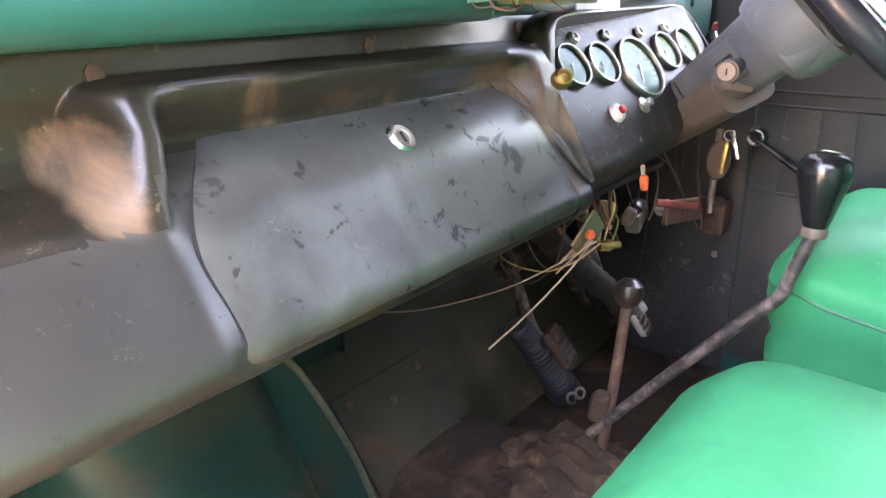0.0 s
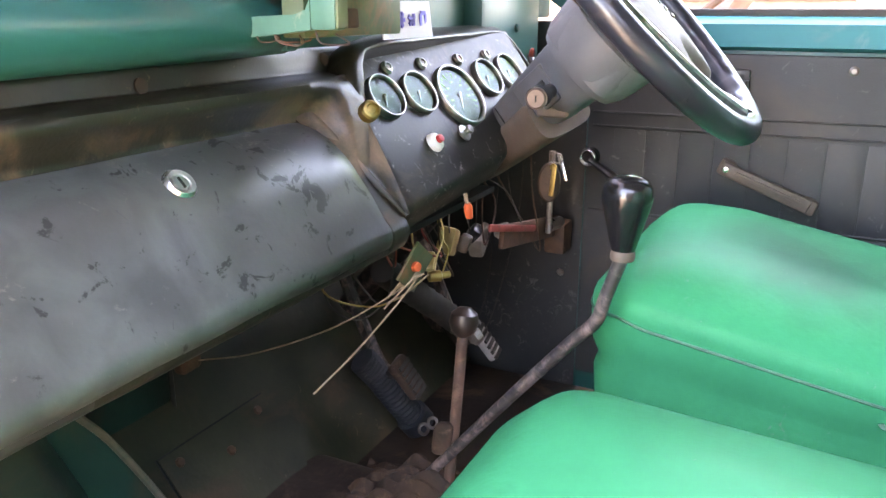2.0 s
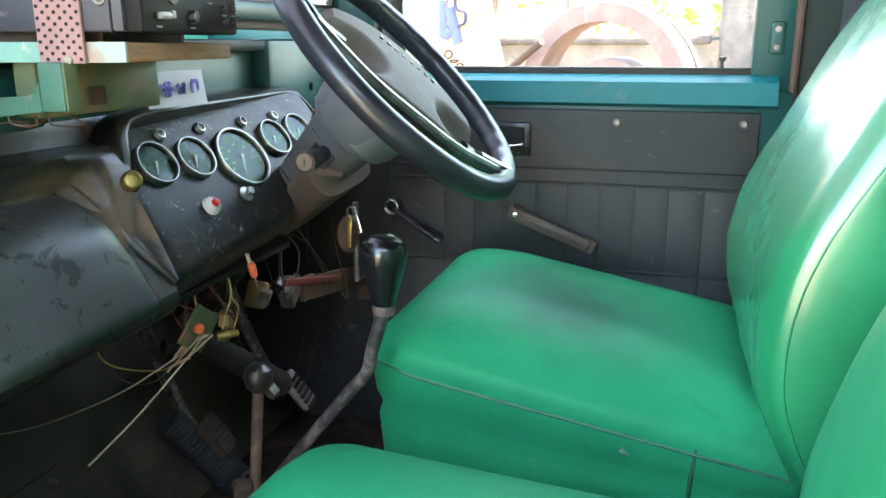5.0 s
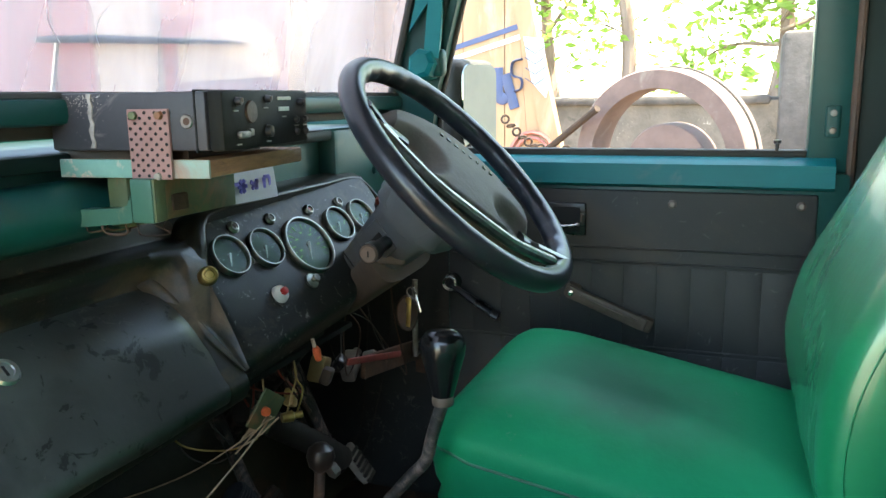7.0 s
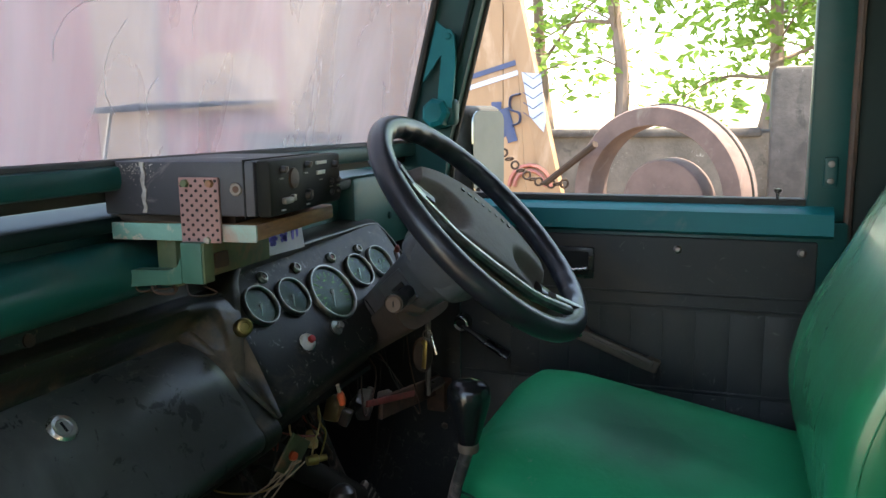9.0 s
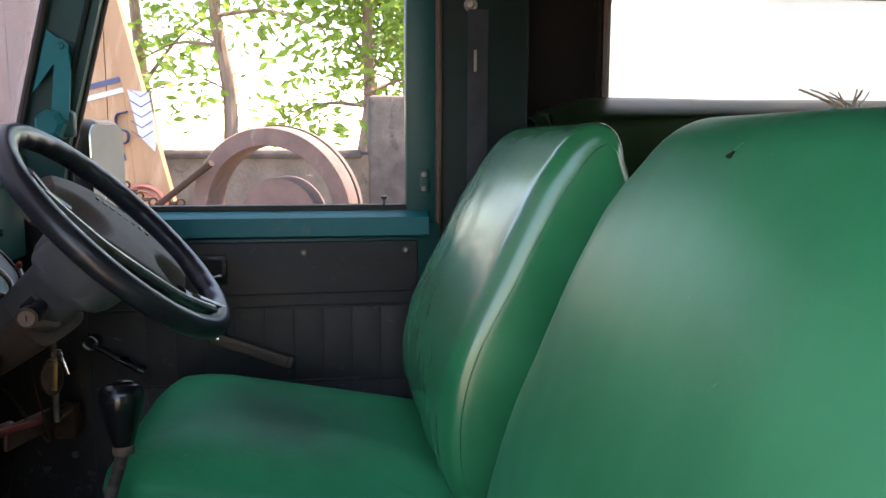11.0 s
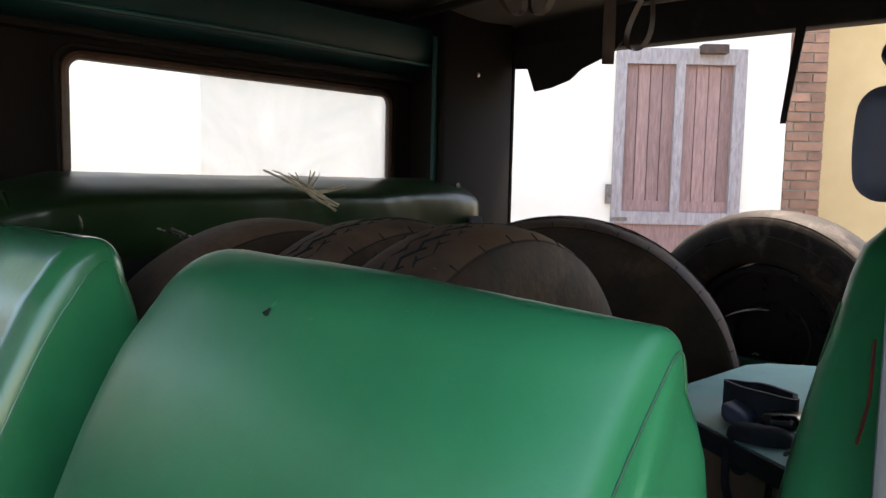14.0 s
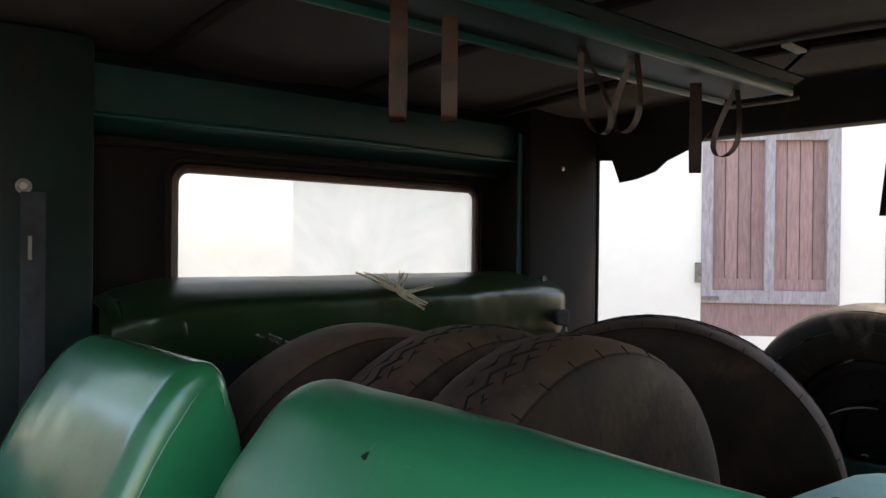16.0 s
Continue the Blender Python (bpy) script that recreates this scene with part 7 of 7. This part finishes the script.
sp = tyre("spare_wheel", (0.66, -3.0, 1.155), (0.05, 1, 0.0), 0.37, 0.2, "shiny black spare wheel carried on the tailgate", RUBBER_SHINY, False, 0.0, 0.6)
part("rim", lathe([(0.222, -0.06), (0.215, 0.05), (0.2, 0.05), (0.19, 0.0), (0.11, -0.015), (0.1, -0.03), (0, -0.03)], 40, (0.66, -3.0, 1.155), (0.05, 1, 0), False), BLACK, sp, "black steel rim")
# White arcs paint the sunlit glint on the bare rim and hole edges.
part("rim_edge_chip", tube(curve_pts([(0.79, -3.008, 1.205), (0.764, -3.008, 1.219), (0.735, -3.009, 1.23), (0.7, -3.01, 1.237), (0.668, -3.01, 1.238)], 4), [0.0012 + 0.0022 * math.sin(math.pi * (k + 1) / 18) for k in range(17)], 6), WHITE, sp, "bare rim edge with its sunlit glint in white")
part("rim_hole_edge", tube([(0.708, -3.01, 1.106), (0.7, -3.01, 1.109), (0.69, -3.01, 1.106)], 0.003, 6), WHITE, sp, "bare hole edge with its glint in white")
part("rim_groove", ring(0.30, 0.003, 60, 6, (0.665, -2.897, 1.155), (0.05, 1, 0)), BLACK, sp)

locker = thing("locker_bench", (0.3, -2.4, 0.73), "brown box bench with a pale teal vinyl top", "bench")
LZ = 1.205
LOCK = [(0.54, -2.058), (-0.06, -1.698), (-0.06, -2.72), (0.3, -2.6), (0.43, -2.528), (0.485, -2.49), (0.51, -2.44)]
part("lid", poly([(x, y, LZ) for x, y in LOCK], (0, 0, -0.02)), TEALBOARD, locker, "pale teal vinyl top")
EN = Vector((0.514, 0.857, 0))
part("edge_strip", poly([Vector((0.54, -2.058, LZ - 0.002)) + EN * 0.001, Vector((-0.06, -1.698, LZ - 0.002)) + EN * 0.001, Vector((-0.06, -1.698, LZ - 0.034)) + EN * 0.001, Vector((0.54, -2.058, LZ - 0.034)) + EN * 0.001], EN * 0.006), FABRIC, locker, "dark edge strip")
part("carton", poly([Vector((0.53, -2.06, 0.73)), Vector((-0.05, -1.712, 0.73)), Vector((-0.05, -2.6, 0.73)), Vector((0.42, -2.5, 0.73))], (0, 0, LZ - 0.02 - 0.73)), CARDBOARD, locker, "brown cardboard side")
cap = thing("fabric_bag", (0.345, -2.06, LZ), "crumpled black fabric bag with grey patches", "bag")


def loose_band(u, v):
    a = 2 * math.pi * u
    r = 0.058 + 0.006 * math.sin(3 * a) + 0.004 * math.sin(5 * a + 1)
    return Vector((0.342 + r * math.cos(a), -2.075 + r * 0.9 * math.sin(a), LZ + 0.004 + 0.048 * v + 0.008 * math.sin(a + 0.6) * v))


part("band", sheet(loose_band, 48, 5, 0.007), FABRIC, cap, "black looped band")
part("pouch", cushion((0.315, -1.985, 1.19), (0.042, 0.05, 0.04), 0.03, (0, 0, 0), None, 14, 0.03), FABRIC, cap, "crumpled black pouch")
part("grey_patch", cushion((0.348, -1.995, 1.228), (0.02, 0.028, 0.012), 0.008, (0, 0, 0), lambda p, n: p + Vector((0, 0, 0.3 * (p.x - 0.348))), 10, 0.012), BLUEGREY, cap, "blue-grey lining patch")
part("flap", cushion((0.29, -2.01, 1.232), (0.024, 0.03, 0.012), 0.01, (0, 0, 0), None, 10, 0.02), BLACK, cap)
part("hanging_loop", tube(curve_pts([(0.345, -1.935, 1.19), (0.335, -1.918, 1.13), (0.305, -1.905, 1.098), (0.27, -1.9, 1.12), (0.262, -1.905, 1.18)], 6), 0.011, 8, flat=0.45), FABRIC, cap)
part("bare_clip", tube([(0.322, -1.906, 1.106), (0.305, -1.898, 1.1), (0.294, -1.895, 1.104)], 0.004, 6), CHROME, cap)

lbench = thing("left_bench_back", (0.06, -1.9, 1.0), "dark green upright bench back on the near side", "bench")
NEARF = [(0.85, -1.2), (1.1, -1.335), (1.276, -1.476), (1.348, -1.537), (1.412, -1.593), (1.46, -1.648), (1.52, -1.7), (1.545, -1.74), (1.562, -1.81)]


def near_front(z):
    i = max(0, min(len(NEARF) - 2, sum(1 for h, _ in NEARF[1:-1] if z > h)))
    (z0, y0), (z1, y1) = NEARF[i], NEARF[i + 1]
    return y0 + (y1 - y0) * max(0.0, min(1.0, (z - z0) / (z1 - z0)))


part("back_pad", cushion((0.045, 0.0, 1.206), (0.085, 0.17, 0.356), 0.04, (0.012, 0.0, 0.0), lambda p, n: Vector((p.x + 0.003 * noise.noise(p * 14), near_front(p.z) - 0.17 + p.y, p.z)), 22, 0.002), VINYL_SATIN, lbench)
part("back_seam", tube([(0.131, near_front(z) - 0.03, z) for z in (0.95, 1.1, 1.25, 1.35, 1.42, 1.47)], 0.002, 6), PIPING, lbench)
part("cross_seam", tube([(0.134, near_front(1.335) - q, 1.335 - 0.02 * q) for q in (0.02, 0.1, 0.2, 0.3)], 0.0022, 6), HOLE, lbench)
part("red_cord", tube(curve_pts([(0.055, -1.508, 1.467), (0.055, -1.506, 1.422), (0.055, -1.493, 1.402), (0.055, -1.475, 1.383)], 5), 0.0016, 6), CORDRED, lbench)
pad = thing("head_pad", (0.1, -1.7, 1.57), "blue-grey padded head cushion on a bracket", "pad")
part("pad", cushion((0.085, -1.695, 1.64), (0.03, 0.075, 0.058), 0.024, (0.01, 0, 0), None, 10), BLUEGREY, pad)
part("hook", tube(curve_pts([(0.08, -1.72, 1.69), (0.1, -1.74, 1.72), (0.11, -1.72, 1.74), (0.09, -1.7, 1.75)], 5), 0.008, 8), BLACK, pad)
part("bracket", tube([(0.06, -1.75, 1.6), (-0.08, -1.8, 1.6)], 0.01, 8), BLACK, pad)

# overhead rail with leather hand loops
rack = thing("overhead_rail", (0.6, -1.6, 1.94), "green painted overhead rail with cross ties", "rail")
part("tray", box(0.545, 0.662, -2.2, -0.95, 1.958, 1.963, 0.001), PAINT_DEEP, rack, "dark green tray plate")
part("rail_near", box(0.537, 0.547, -2.2, -0.95, 1.95, 1.972, 0.003), PAINT, rack, "rubbed teal near edge")
part("rail_far", box(0.663, 0.673, -2.18, -0.95, 1.948, 1.968, 0.003), PAINT, rack, "rubbed teal far edge")
part("near_flange", poly([(0.535, -2.2, 1.972), (0.518, -2.2, 1.981), (0.52, -2.2, 1.985), (0.538, -2.2, 1.976)], (0, 1.25, 0)), PAINT_DEEP, rack)
part("end_rod", tube([(0.672, -2.195, 1.945), (0.56, -2.2, 1.945), (0.53, -2.205, 1.947)], 0.004, 8), DULLMETAL, rack)
part("lath", box(0.447, 0.463, -2.05, -1.985, 1.99, 1.995, 0.001, rot=(0, 4, 3)), GREYPL, rack, "splintered pale lath end")
for y in (-1.0, -1.12):
    part("hanger", tube([(0.605, y, 1.96), (0.605, y, 2.1)], 0.007, 8), PAINT, rack)
part("rear_hanger", tube([(0.605, -2.19, 1.962), (0.605, -2.3, 2.02), (0.605, -2.42, 2.09)], 0.005, 8), PAINT_DEEP, rack)


def hand_loop(x, y, top, drop, wide, turn, swing=0.0):
    """A leather strap folded into a hanging loop."""
    t = thing("hand_strap", (x, y, top - drop), "worn brown leather hand loop hanging from the rail", "strap", "hand loops")
    c, s = math.cos(turn), math.sin(turn)
    pts = []
    for k in range(25):
        a = k / 24
        ang = a * 2 * math.pi
        px = math.sin(ang) * wide * (0.22 + 0.95 * math.sin(ang / 2) ** 2.2)
        pz = -(1 - math.cos(ang)) / 2 * drop
        pts.append((x + px * c, y + px * s - swing * pz / drop, top + pz))
    bm = bmesh.new()
    wv = Vector((-s, c, 0)) * 0.0098
    rows = [[bm.verts.new(Vector(p) + wv * e) for e in (-1, 1)] for p in pts]
    for a, b in zip(rows, rows[1:]):
        bm.faces.new((a[0], a[1], b[1], b[0]))
    bmesh.ops.solidify(bm, geom=bm.faces[:], thickness=0.005)
    part("loop", bm, LEATHER, t)
    return t


hand_loop(0.6, -1.315, 1.955, 0.145, 0.012, -0.8)
hand_loop(0.6, -1.395, 1.95, 0.13, 0.012, -0.7)
hand_loop(0.6, -1.652, 1.96, 0.125, 0.026, 0.2, -0.052)
hand_loop(0.59, -1.772, 1.97, 0.13, 0.028, 0.1, 0.03)
hand_loop(0.6, -1.965, 1.95, 0.155, 0.01, -0.9)
hand_loop(0.6, -2.105, 1.96, 0.13, 0.03, 0.0, 0.05)

# ---- outside: the house behind ----
HP = Vector((2.81, -5.75, 0))
HD = Vector((0.759, 0.651, 0)).normalized()
HN = Vector((-0.651, 0.759, 0))


def hw(s, z, d=0.0):
    return HP + HD * s + HN * d + Vector((0, 0, z))


house = thing("house", HP, "cream plastered house with a shuttered window and brick pier", "house")
part("wall", wall_holes([-1.24, -0.94, -0.02, 2.98], [0, 1.05, 2.53, 4.2], {(1, 1)}, -0.3, lambda u, v, d: hw(u, v, d)), PLASTER, house)
part("return_wall", poly([hw(2.98, 0, -0.3), hw(2.98, 0, -3.0), hw(2.98, 4.2, -3.0), hw(2.98, 4.2, -0.3)], -HD * 0.3), PLASTER, house)
part("inner_dark", poly([hw(-1.0, 1.0, -0.32), hw(0.1, 1.0, -0.32), hw(0.1, 2.6, -0.32), hw(-1.0, 2.6, -0.32)], -HN * 0.05), HOLE, house)
part("side_wall", poly([hw(-1.5, 0, -0.6), hw(-4.5, 0, -0.6), hw(-4.5, 4.2, -0.6), hw(-1.5, 4.2, -0.6)], -HN * 0.3), PLASTER_YELLOW, house, "yellow plastered wall")
part("roof_slab", poly([hw(-4.6, 4.2, 0.35), hw(3.1, 4.2, 0.35), hw(3.1, 4.2, -3), hw(-4.6, 4.2, -3)], (0, 0, 0.14)), CONCRETE, house)
shut = part("window", poly([hw(-0.94, 1.28, 0.02), hw(-0.02, 1.28, 0.02), hw(-0.02, 1.37, 0.02), hw(-0.94, 1.37, 0.02)], -HN * 0.1), SHUTFRAME, house, "weathered pale wooden window frame")
part("head_rail", poly([hw(-0.94, 2.42, 0.02), hw(-0.02, 2.42, 0.02), hw(-0.02, 2.53, 0.02), hw(-0.94, 2.53, 0.02)], -HN * 0.1), SHUTFRAME, shut)
for a, b in ((-0.94, -0.855), (-0.508, -0.442), (-0.095, -0.02)):
    part("stile", poly([hw(a, 1.36, 0.022), hw(b, 1.36, 0.022), hw(b, 2.44, 0.022), hw(a, 2.44, 0.022)], -HN * 0.1), SHUTFRAME, shut)
part("lower_panel", poly([hw(-0.94, 1.05, 0.0), hw(-0.02, 1.05, 0.0), hw(-0.02, 1.28, 0.0), hw(-0.94, 1.28, 0.0)], -HN * 0.06), SHUTTER, shut)
for a, b in ((-0.855, -0.508), (-0.442, -0.095)):
    n = 4
    for k in range(n):
        s0, s1 = a + (b - a) * k / n, a + (b - a) * (k + 1) / n - 0.006
        part("shutter_board", poly([hw(s0, 1.45, -0.02), hw(s1, 1.45, -0.02), hw(s1, 2.42, -0.02), hw(s0, 2.42, -0.02)], -HN * 0.03), SHUTTER, shut)
    part("shutter_rail", poly([hw(a, 1.36, -0.01), hw(b, 1.36, -0.01), hw(b, 1.45, -0.01), hw(a, 1.45, -0.01)], -HN * 0.03), SHUTTER, shut)
for z in (1.42, 1.3):
    part("hinge", poly([hw(-0.02, z, 0.03), hw(0.025 if z > 1.4 else -0.14, z, 0.03), hw(0.025 if z > 1.4 else -0.14, z + (0.14 if z > 1.4 else 0.025), 0.03), hw(-0.02, z + (0.14 if z > 1.4 else 0.025), 0.03)], -HN * 0.012), DULLMETAL, shut)
part("lamp_box", poly([hw(-0.78, 2.49, 0.1), hw(-0.6, 2.49, 0.1), hw(-0.6, 2.55, 0.1), hw(-0.78, 2.55, 0.1)], -HN * 0.1), LEATHER, house)
pier = part("brick_pier", poly([hw(-1.51, 0, -0.01), hw(-1.24, 0, -0.01), hw(-1.24, 4.2, -0.01), hw(-1.51, 4.2, -0.01)], -HN * 0.5), MORTAR, house, "grey mortar of the brick pier")
rng = random.Random(5)
zz = 1.0
row = 0
while zz < 3.0:
    s = -1.51 - (0.11 if row % 2 else 0)
    while s < -1.24:
        s0, s1 = max(-1.51, s), min(-1.242, s + 0.215)
        if s1 - s0 > 0.03:
            pr = rng.uniform(0.0, 0.012)
            part("brick", poly([hw(s0 + 0.004, zz + 0.004, pr), hw(s1 - 0.004, zz + 0.004, pr), hw(s1 - 0.004, zz + 0.06, pr), hw(s0 + 0.004, zz + 0.06, pr)], -HN * 0.04), BRICKM, pier, smooth=0)
        s += 0.225
    zz += 0.069
    row += 1

# yard wall, lorry side, pulley and trees beyond the driver's window
ywall = thing("yard_wall", (4.5, -0.5, 0), "weathered grey concrete yard wall", "wall", kind="structure")
part("wall_body", box(4.5, 4.7, -2.2, 4.5, 0, 1.44, 0.02), CONCRETE, ywall)
part("gate_block", box(4.42, 4.72, -2.0, -1.04, 0, 1.765, 0.025), CONCRETE, ywall, "taller concrete block")
part("coping", box(4.47, 4.73, -1.0, 4.5, 1.4, 1.45, 0.015), CONCRETE, ywall)

lorry = thing("lorry_side", (3.5, 0.4, 0.3), "orange painted plank side of a parked lorry", "lorry")
TOPZ = 2.12
edge = lambda z: 0.055 - 0.2277 * (1.88 - z)
for k in range(7):
    y1 = 0.95 - 0.2 * k
    y0 = y1 - 0.196
    e0, e1 = edge(0.0), edge(TOPZ)
    pts = [(3.5, max(y0, e0), 0.0), (3.5, max(y1, e0), 0.0), (3.5, max(y1, e1), TOPZ), (3.5, max(y0, e1), TOPZ)]
    part("plank", poly(pts, (0.05, 0, 0)), LORRY, lorry)
part("edge_post", poly([(3.49, edge(0) - 0.02, 0.0), (3.49, edge(0) + 0.06, 0.0), (3.49, edge(TOPZ) + 0.06, TOPZ), (3.49, edge(TOPZ) - 0.02, TOPZ)], (0.08, 0, 0)), LORRY, lorry)
for z, m, h in ((1.762, LORRY_BLUE, 0.024), (1.715, LORRY_LIGHT, 0.022)):
    part("stripe", poly([(3.497, 0.45, z - 0.105), (3.497, 0.062, z), (3.497, 0.062, z + h), (3.497, 0.45, z - 0.105 + h)], (-0.002, 0, 0)), m, lorry)
for pts in ([(0.183, 1.59), (0.181, 1.47), (0.16, 1.447), (0.14, 1.466)], [(0.147, 1.56), (0.125, 1.48), (0.103, 1.406)], [(0.068, 1.625), (0.112, 1.61), (0.113, 1.556), (0.072, 1.536), (0.073, 1.495), (0.104, 1.482)]):
    part("sign_stroke", tube(curve_pts([(3.495, y, z) for y, z in pts], 6), 0.024, 6, flat=0.2), LORRY_BLUE, lorry)
tag = part("pennant", poly([(3.485, 0.06, 1.72), (3.485, -0.03, 1.71), (3.485, -0.055, 1.5), (3.485, -0.045, 1.45), (3.485, 0.02, 1.52)], (-0.003, 0, 0)), LORRY_LIGHT, lorry, "pale blue pennant sticker")
for k in range(5):
    z = 1.52 + 0.045 * k
    part("chevron", tube([(3.48, 0.05, z + 0.02), (3.48, 0.005, z - 0.01), (3.48, -0.04, z + 0.02)], 0.0018, 4), LORRY_BLUE, tag)
for r in (0.1, 0.075):
    part("red_hoop", tube([(3.49, 0.02 + r * math.cos(a), 1.2 + r * math.sin(a)) for a in (math.pi * k / 8 for k in range(9))], 0.01, 5), LORRY_RED, lorry)
chain = thing("rusty_chain", (3.3, -0.1, 1.2), "rusty iron chain hooked to the lorry side", "chain")
for k in range(11):
    t = k / 10
    c = Vector((3.4 - 0.2 * t, 0.12 - 0.32 * t, 1.36 - 0.12 * t - 0.05 * math.sin(math.pi * t)))
    part("link", ring(0.017, 0.005, 14, 6, c, Vector((0.3, 0.2, 1)) if k % 2 else Vector((1, 0.6, 0.1))), DARKIRON, chain)
part("hook_bar", tube([(3.2, -0.12, 1.24), (3.0, -0.36, 1.41)], 0.014, 8), DARKIRON, chain)

pulley = thing("iron_pulley_wheel", (3.02, -0.63, 0.9), "large dusty brown iron pulley wheel standing upright", "pulley wheel")
PA = Vector((1, -0.42, 0.05))
PC = Vector((3.05, -0.605, 1.205))
part("outer_rim", lathe([(0.345, -0.07), (0.35, -0.062), (0.35, 0.062), (0.345, 0.07), (0.28, 0.07), (0.275, 0.06), (0.275, -0.06), (0.28, -0.07), (0.345, -0.07)], 72, PC, PA, False), PULLEY, pulley)
part("rim_groove", ring(0.349, 0.007, 72, 6, PC + PA.normalized() * 0.02, PA), HOLE, pulley)
part("hub_disc", lathe([(0.165, -0.05), (0.17, -0.045), (0.17, 0.045), (0, 0.05)], 48, PC + Vector((0, -0.03, -0.02)), PA), PULLEY, pulley)
part("pedestal", box(2.9, 3.2, -0.95, -0.35, 0.0, 0.98, 0.02), CONCRETE, pulley)


def tree(base, height, lean, seed, leaves, spread, low, label):
    rng = random.Random(seed)
    t = thing("tree", base, label, "tree", "trees beyond the wall")
    b = Vector(base)
    top = b + Vector(lean) + Vector((0, 0, height))
    pts = [b.lerp(top, k / 6) + Vector((rng.uniform(-1, 1), rng.uniform(-1, 1), 0)) * 0.06 for k in range(7)]
    part("trunk", tube(curve_pts(pts, 4), [0.065 * (1 - 0.55 * k / 24) for k in range(25)], 9), BARK, t)
    tips = []
    for k in range(18):
        p = b.lerp(top, rng.uniform(low, 1.0))
        d = Vector((rng.uniform(-1, 1), rng.uniform(-1, 1), rng.uniform(-0.2, 0.7))) * spread
        q = p + d
        tips += [p.lerp(q, 0.5), p.lerp(q, 0.8), q]
        part("limb", tube(curve_pts([p, p.lerp(q, 0.5) + Vector((0, 0, 0.08)), q], 4), [(0.018 if k % 2 else 0.009) * (1 - 0.75 * i / 8) for i in range(9)], 6), BARK, t)
    bm = bmesh.new()
    for k in range(leaves):
        c = rng.choice(tips) + Vector((rng.gauss(0, 1), rng.gauss(0, 1), rng.gauss(0, 0.8))) * 0.2
        u = Vector((rng.gauss(0, 1), rng.gauss(0, 1), rng.gauss(0, 0.6))).normalized()
        w = u.cross(Vector((rng.gauss(0, 1), rng.gauss(0, 1), rng.gauss(0, 1)))).normalized()
        n = u.cross(w)
        s = rng.uniform(0.028, 0.064)
        v = [bm.verts.new(c + o) for o in (-u * s, w * s * 0.45 + n * s * 0.12, u * s, -w * s * 0.45 + n * s * 0.12)]
        bm.faces.new((v[0], v[1], v[2]))
        bm.faces.new((v[0], v[2], v[3]))
    part("crown", bm, LEAF, t, smooth=0)
    return t


tree((5.4, -0.25, 0), 3.6, (0.2, 0.3, 0), 2, 1900, 0.8, 0.38, "slender tree with bright green leaves beyond the wall")
tree((5.6, -0.9, 0), 3.5, (0.0, -0.3, 0), 9, 4200, 0.8, 0.38, "leafy tree with thin trunk beyond the wall")
tree((6.2, 0.5, 0), 3.8, (0.1, 0.2, 0), 14, 800, 1.0, 0.4, "bare-limbed tree with sparse leaves")
tree((6.4, -1.5, 0), 3.9, (-0.2, 0.2, 0), 23, 2000, 1.0, 0.4, "leafy tree with crooked limbs behind the wall")

# the building ahead of the windscreen
BN = Vector((0.788, 0.616, 0))
BP = Vector((-0.02, -0.88, 0)) + BN * 5.5
BD = Vector((-0.616, 0.788, 0))
front = thing("boarded_building", BP, "faded red boarded building with beige piers", "building")


def fw(s, z, d=0.0):
    return BP + BD * s - BN * d + Vector((0, 0, z))


part("wall", poly([fw(-0.62, 0), fw(4, 0), fw(4, 2.75), fw(-0.62, 2.75)], BN * 0.2), BEIGEWALL, front)
part("end_wall", poly([fw(-2.4, 0, -0.05), fw(-0.62, 0, -0.05), fw(-0.62, 2.6, -0.05), fw(-2.4, 2.6, -0.05)], BN * 0.2), BEIGEWALL, front, "pale plastered end wall")
for a, b in ((0.6, 3.8), (-0.6, 0.2)):
    n = max(2, int((b - a) / 0.22))
    for k in range(n):
        s0, s1 = a + (b - a) * k / n, a + (b - a) * (k + 1) / n - 0.012
        part("board", poly([fw(s0, 0.5, 0.03), fw(s1, 0.5, 0.03), fw(s1, 2.7, 0.03), fw(s0, 2.7, 0.03)], BN * 0.03), PINKWALL, front)
part("beige_arch_panel", poly([fw(-0.55, 1.62, 0.05), fw(0.1, 1.58, 0.05), fw(0.1, 1.85, 0.05), fw(-0.1, 1.96, 0.05), fw(-0.4, 1.98, 0.05), fw(-0.52, 1.88, 0.05)], BN * 0.02), BEIGEWALL, front, "pale patch on the boards")
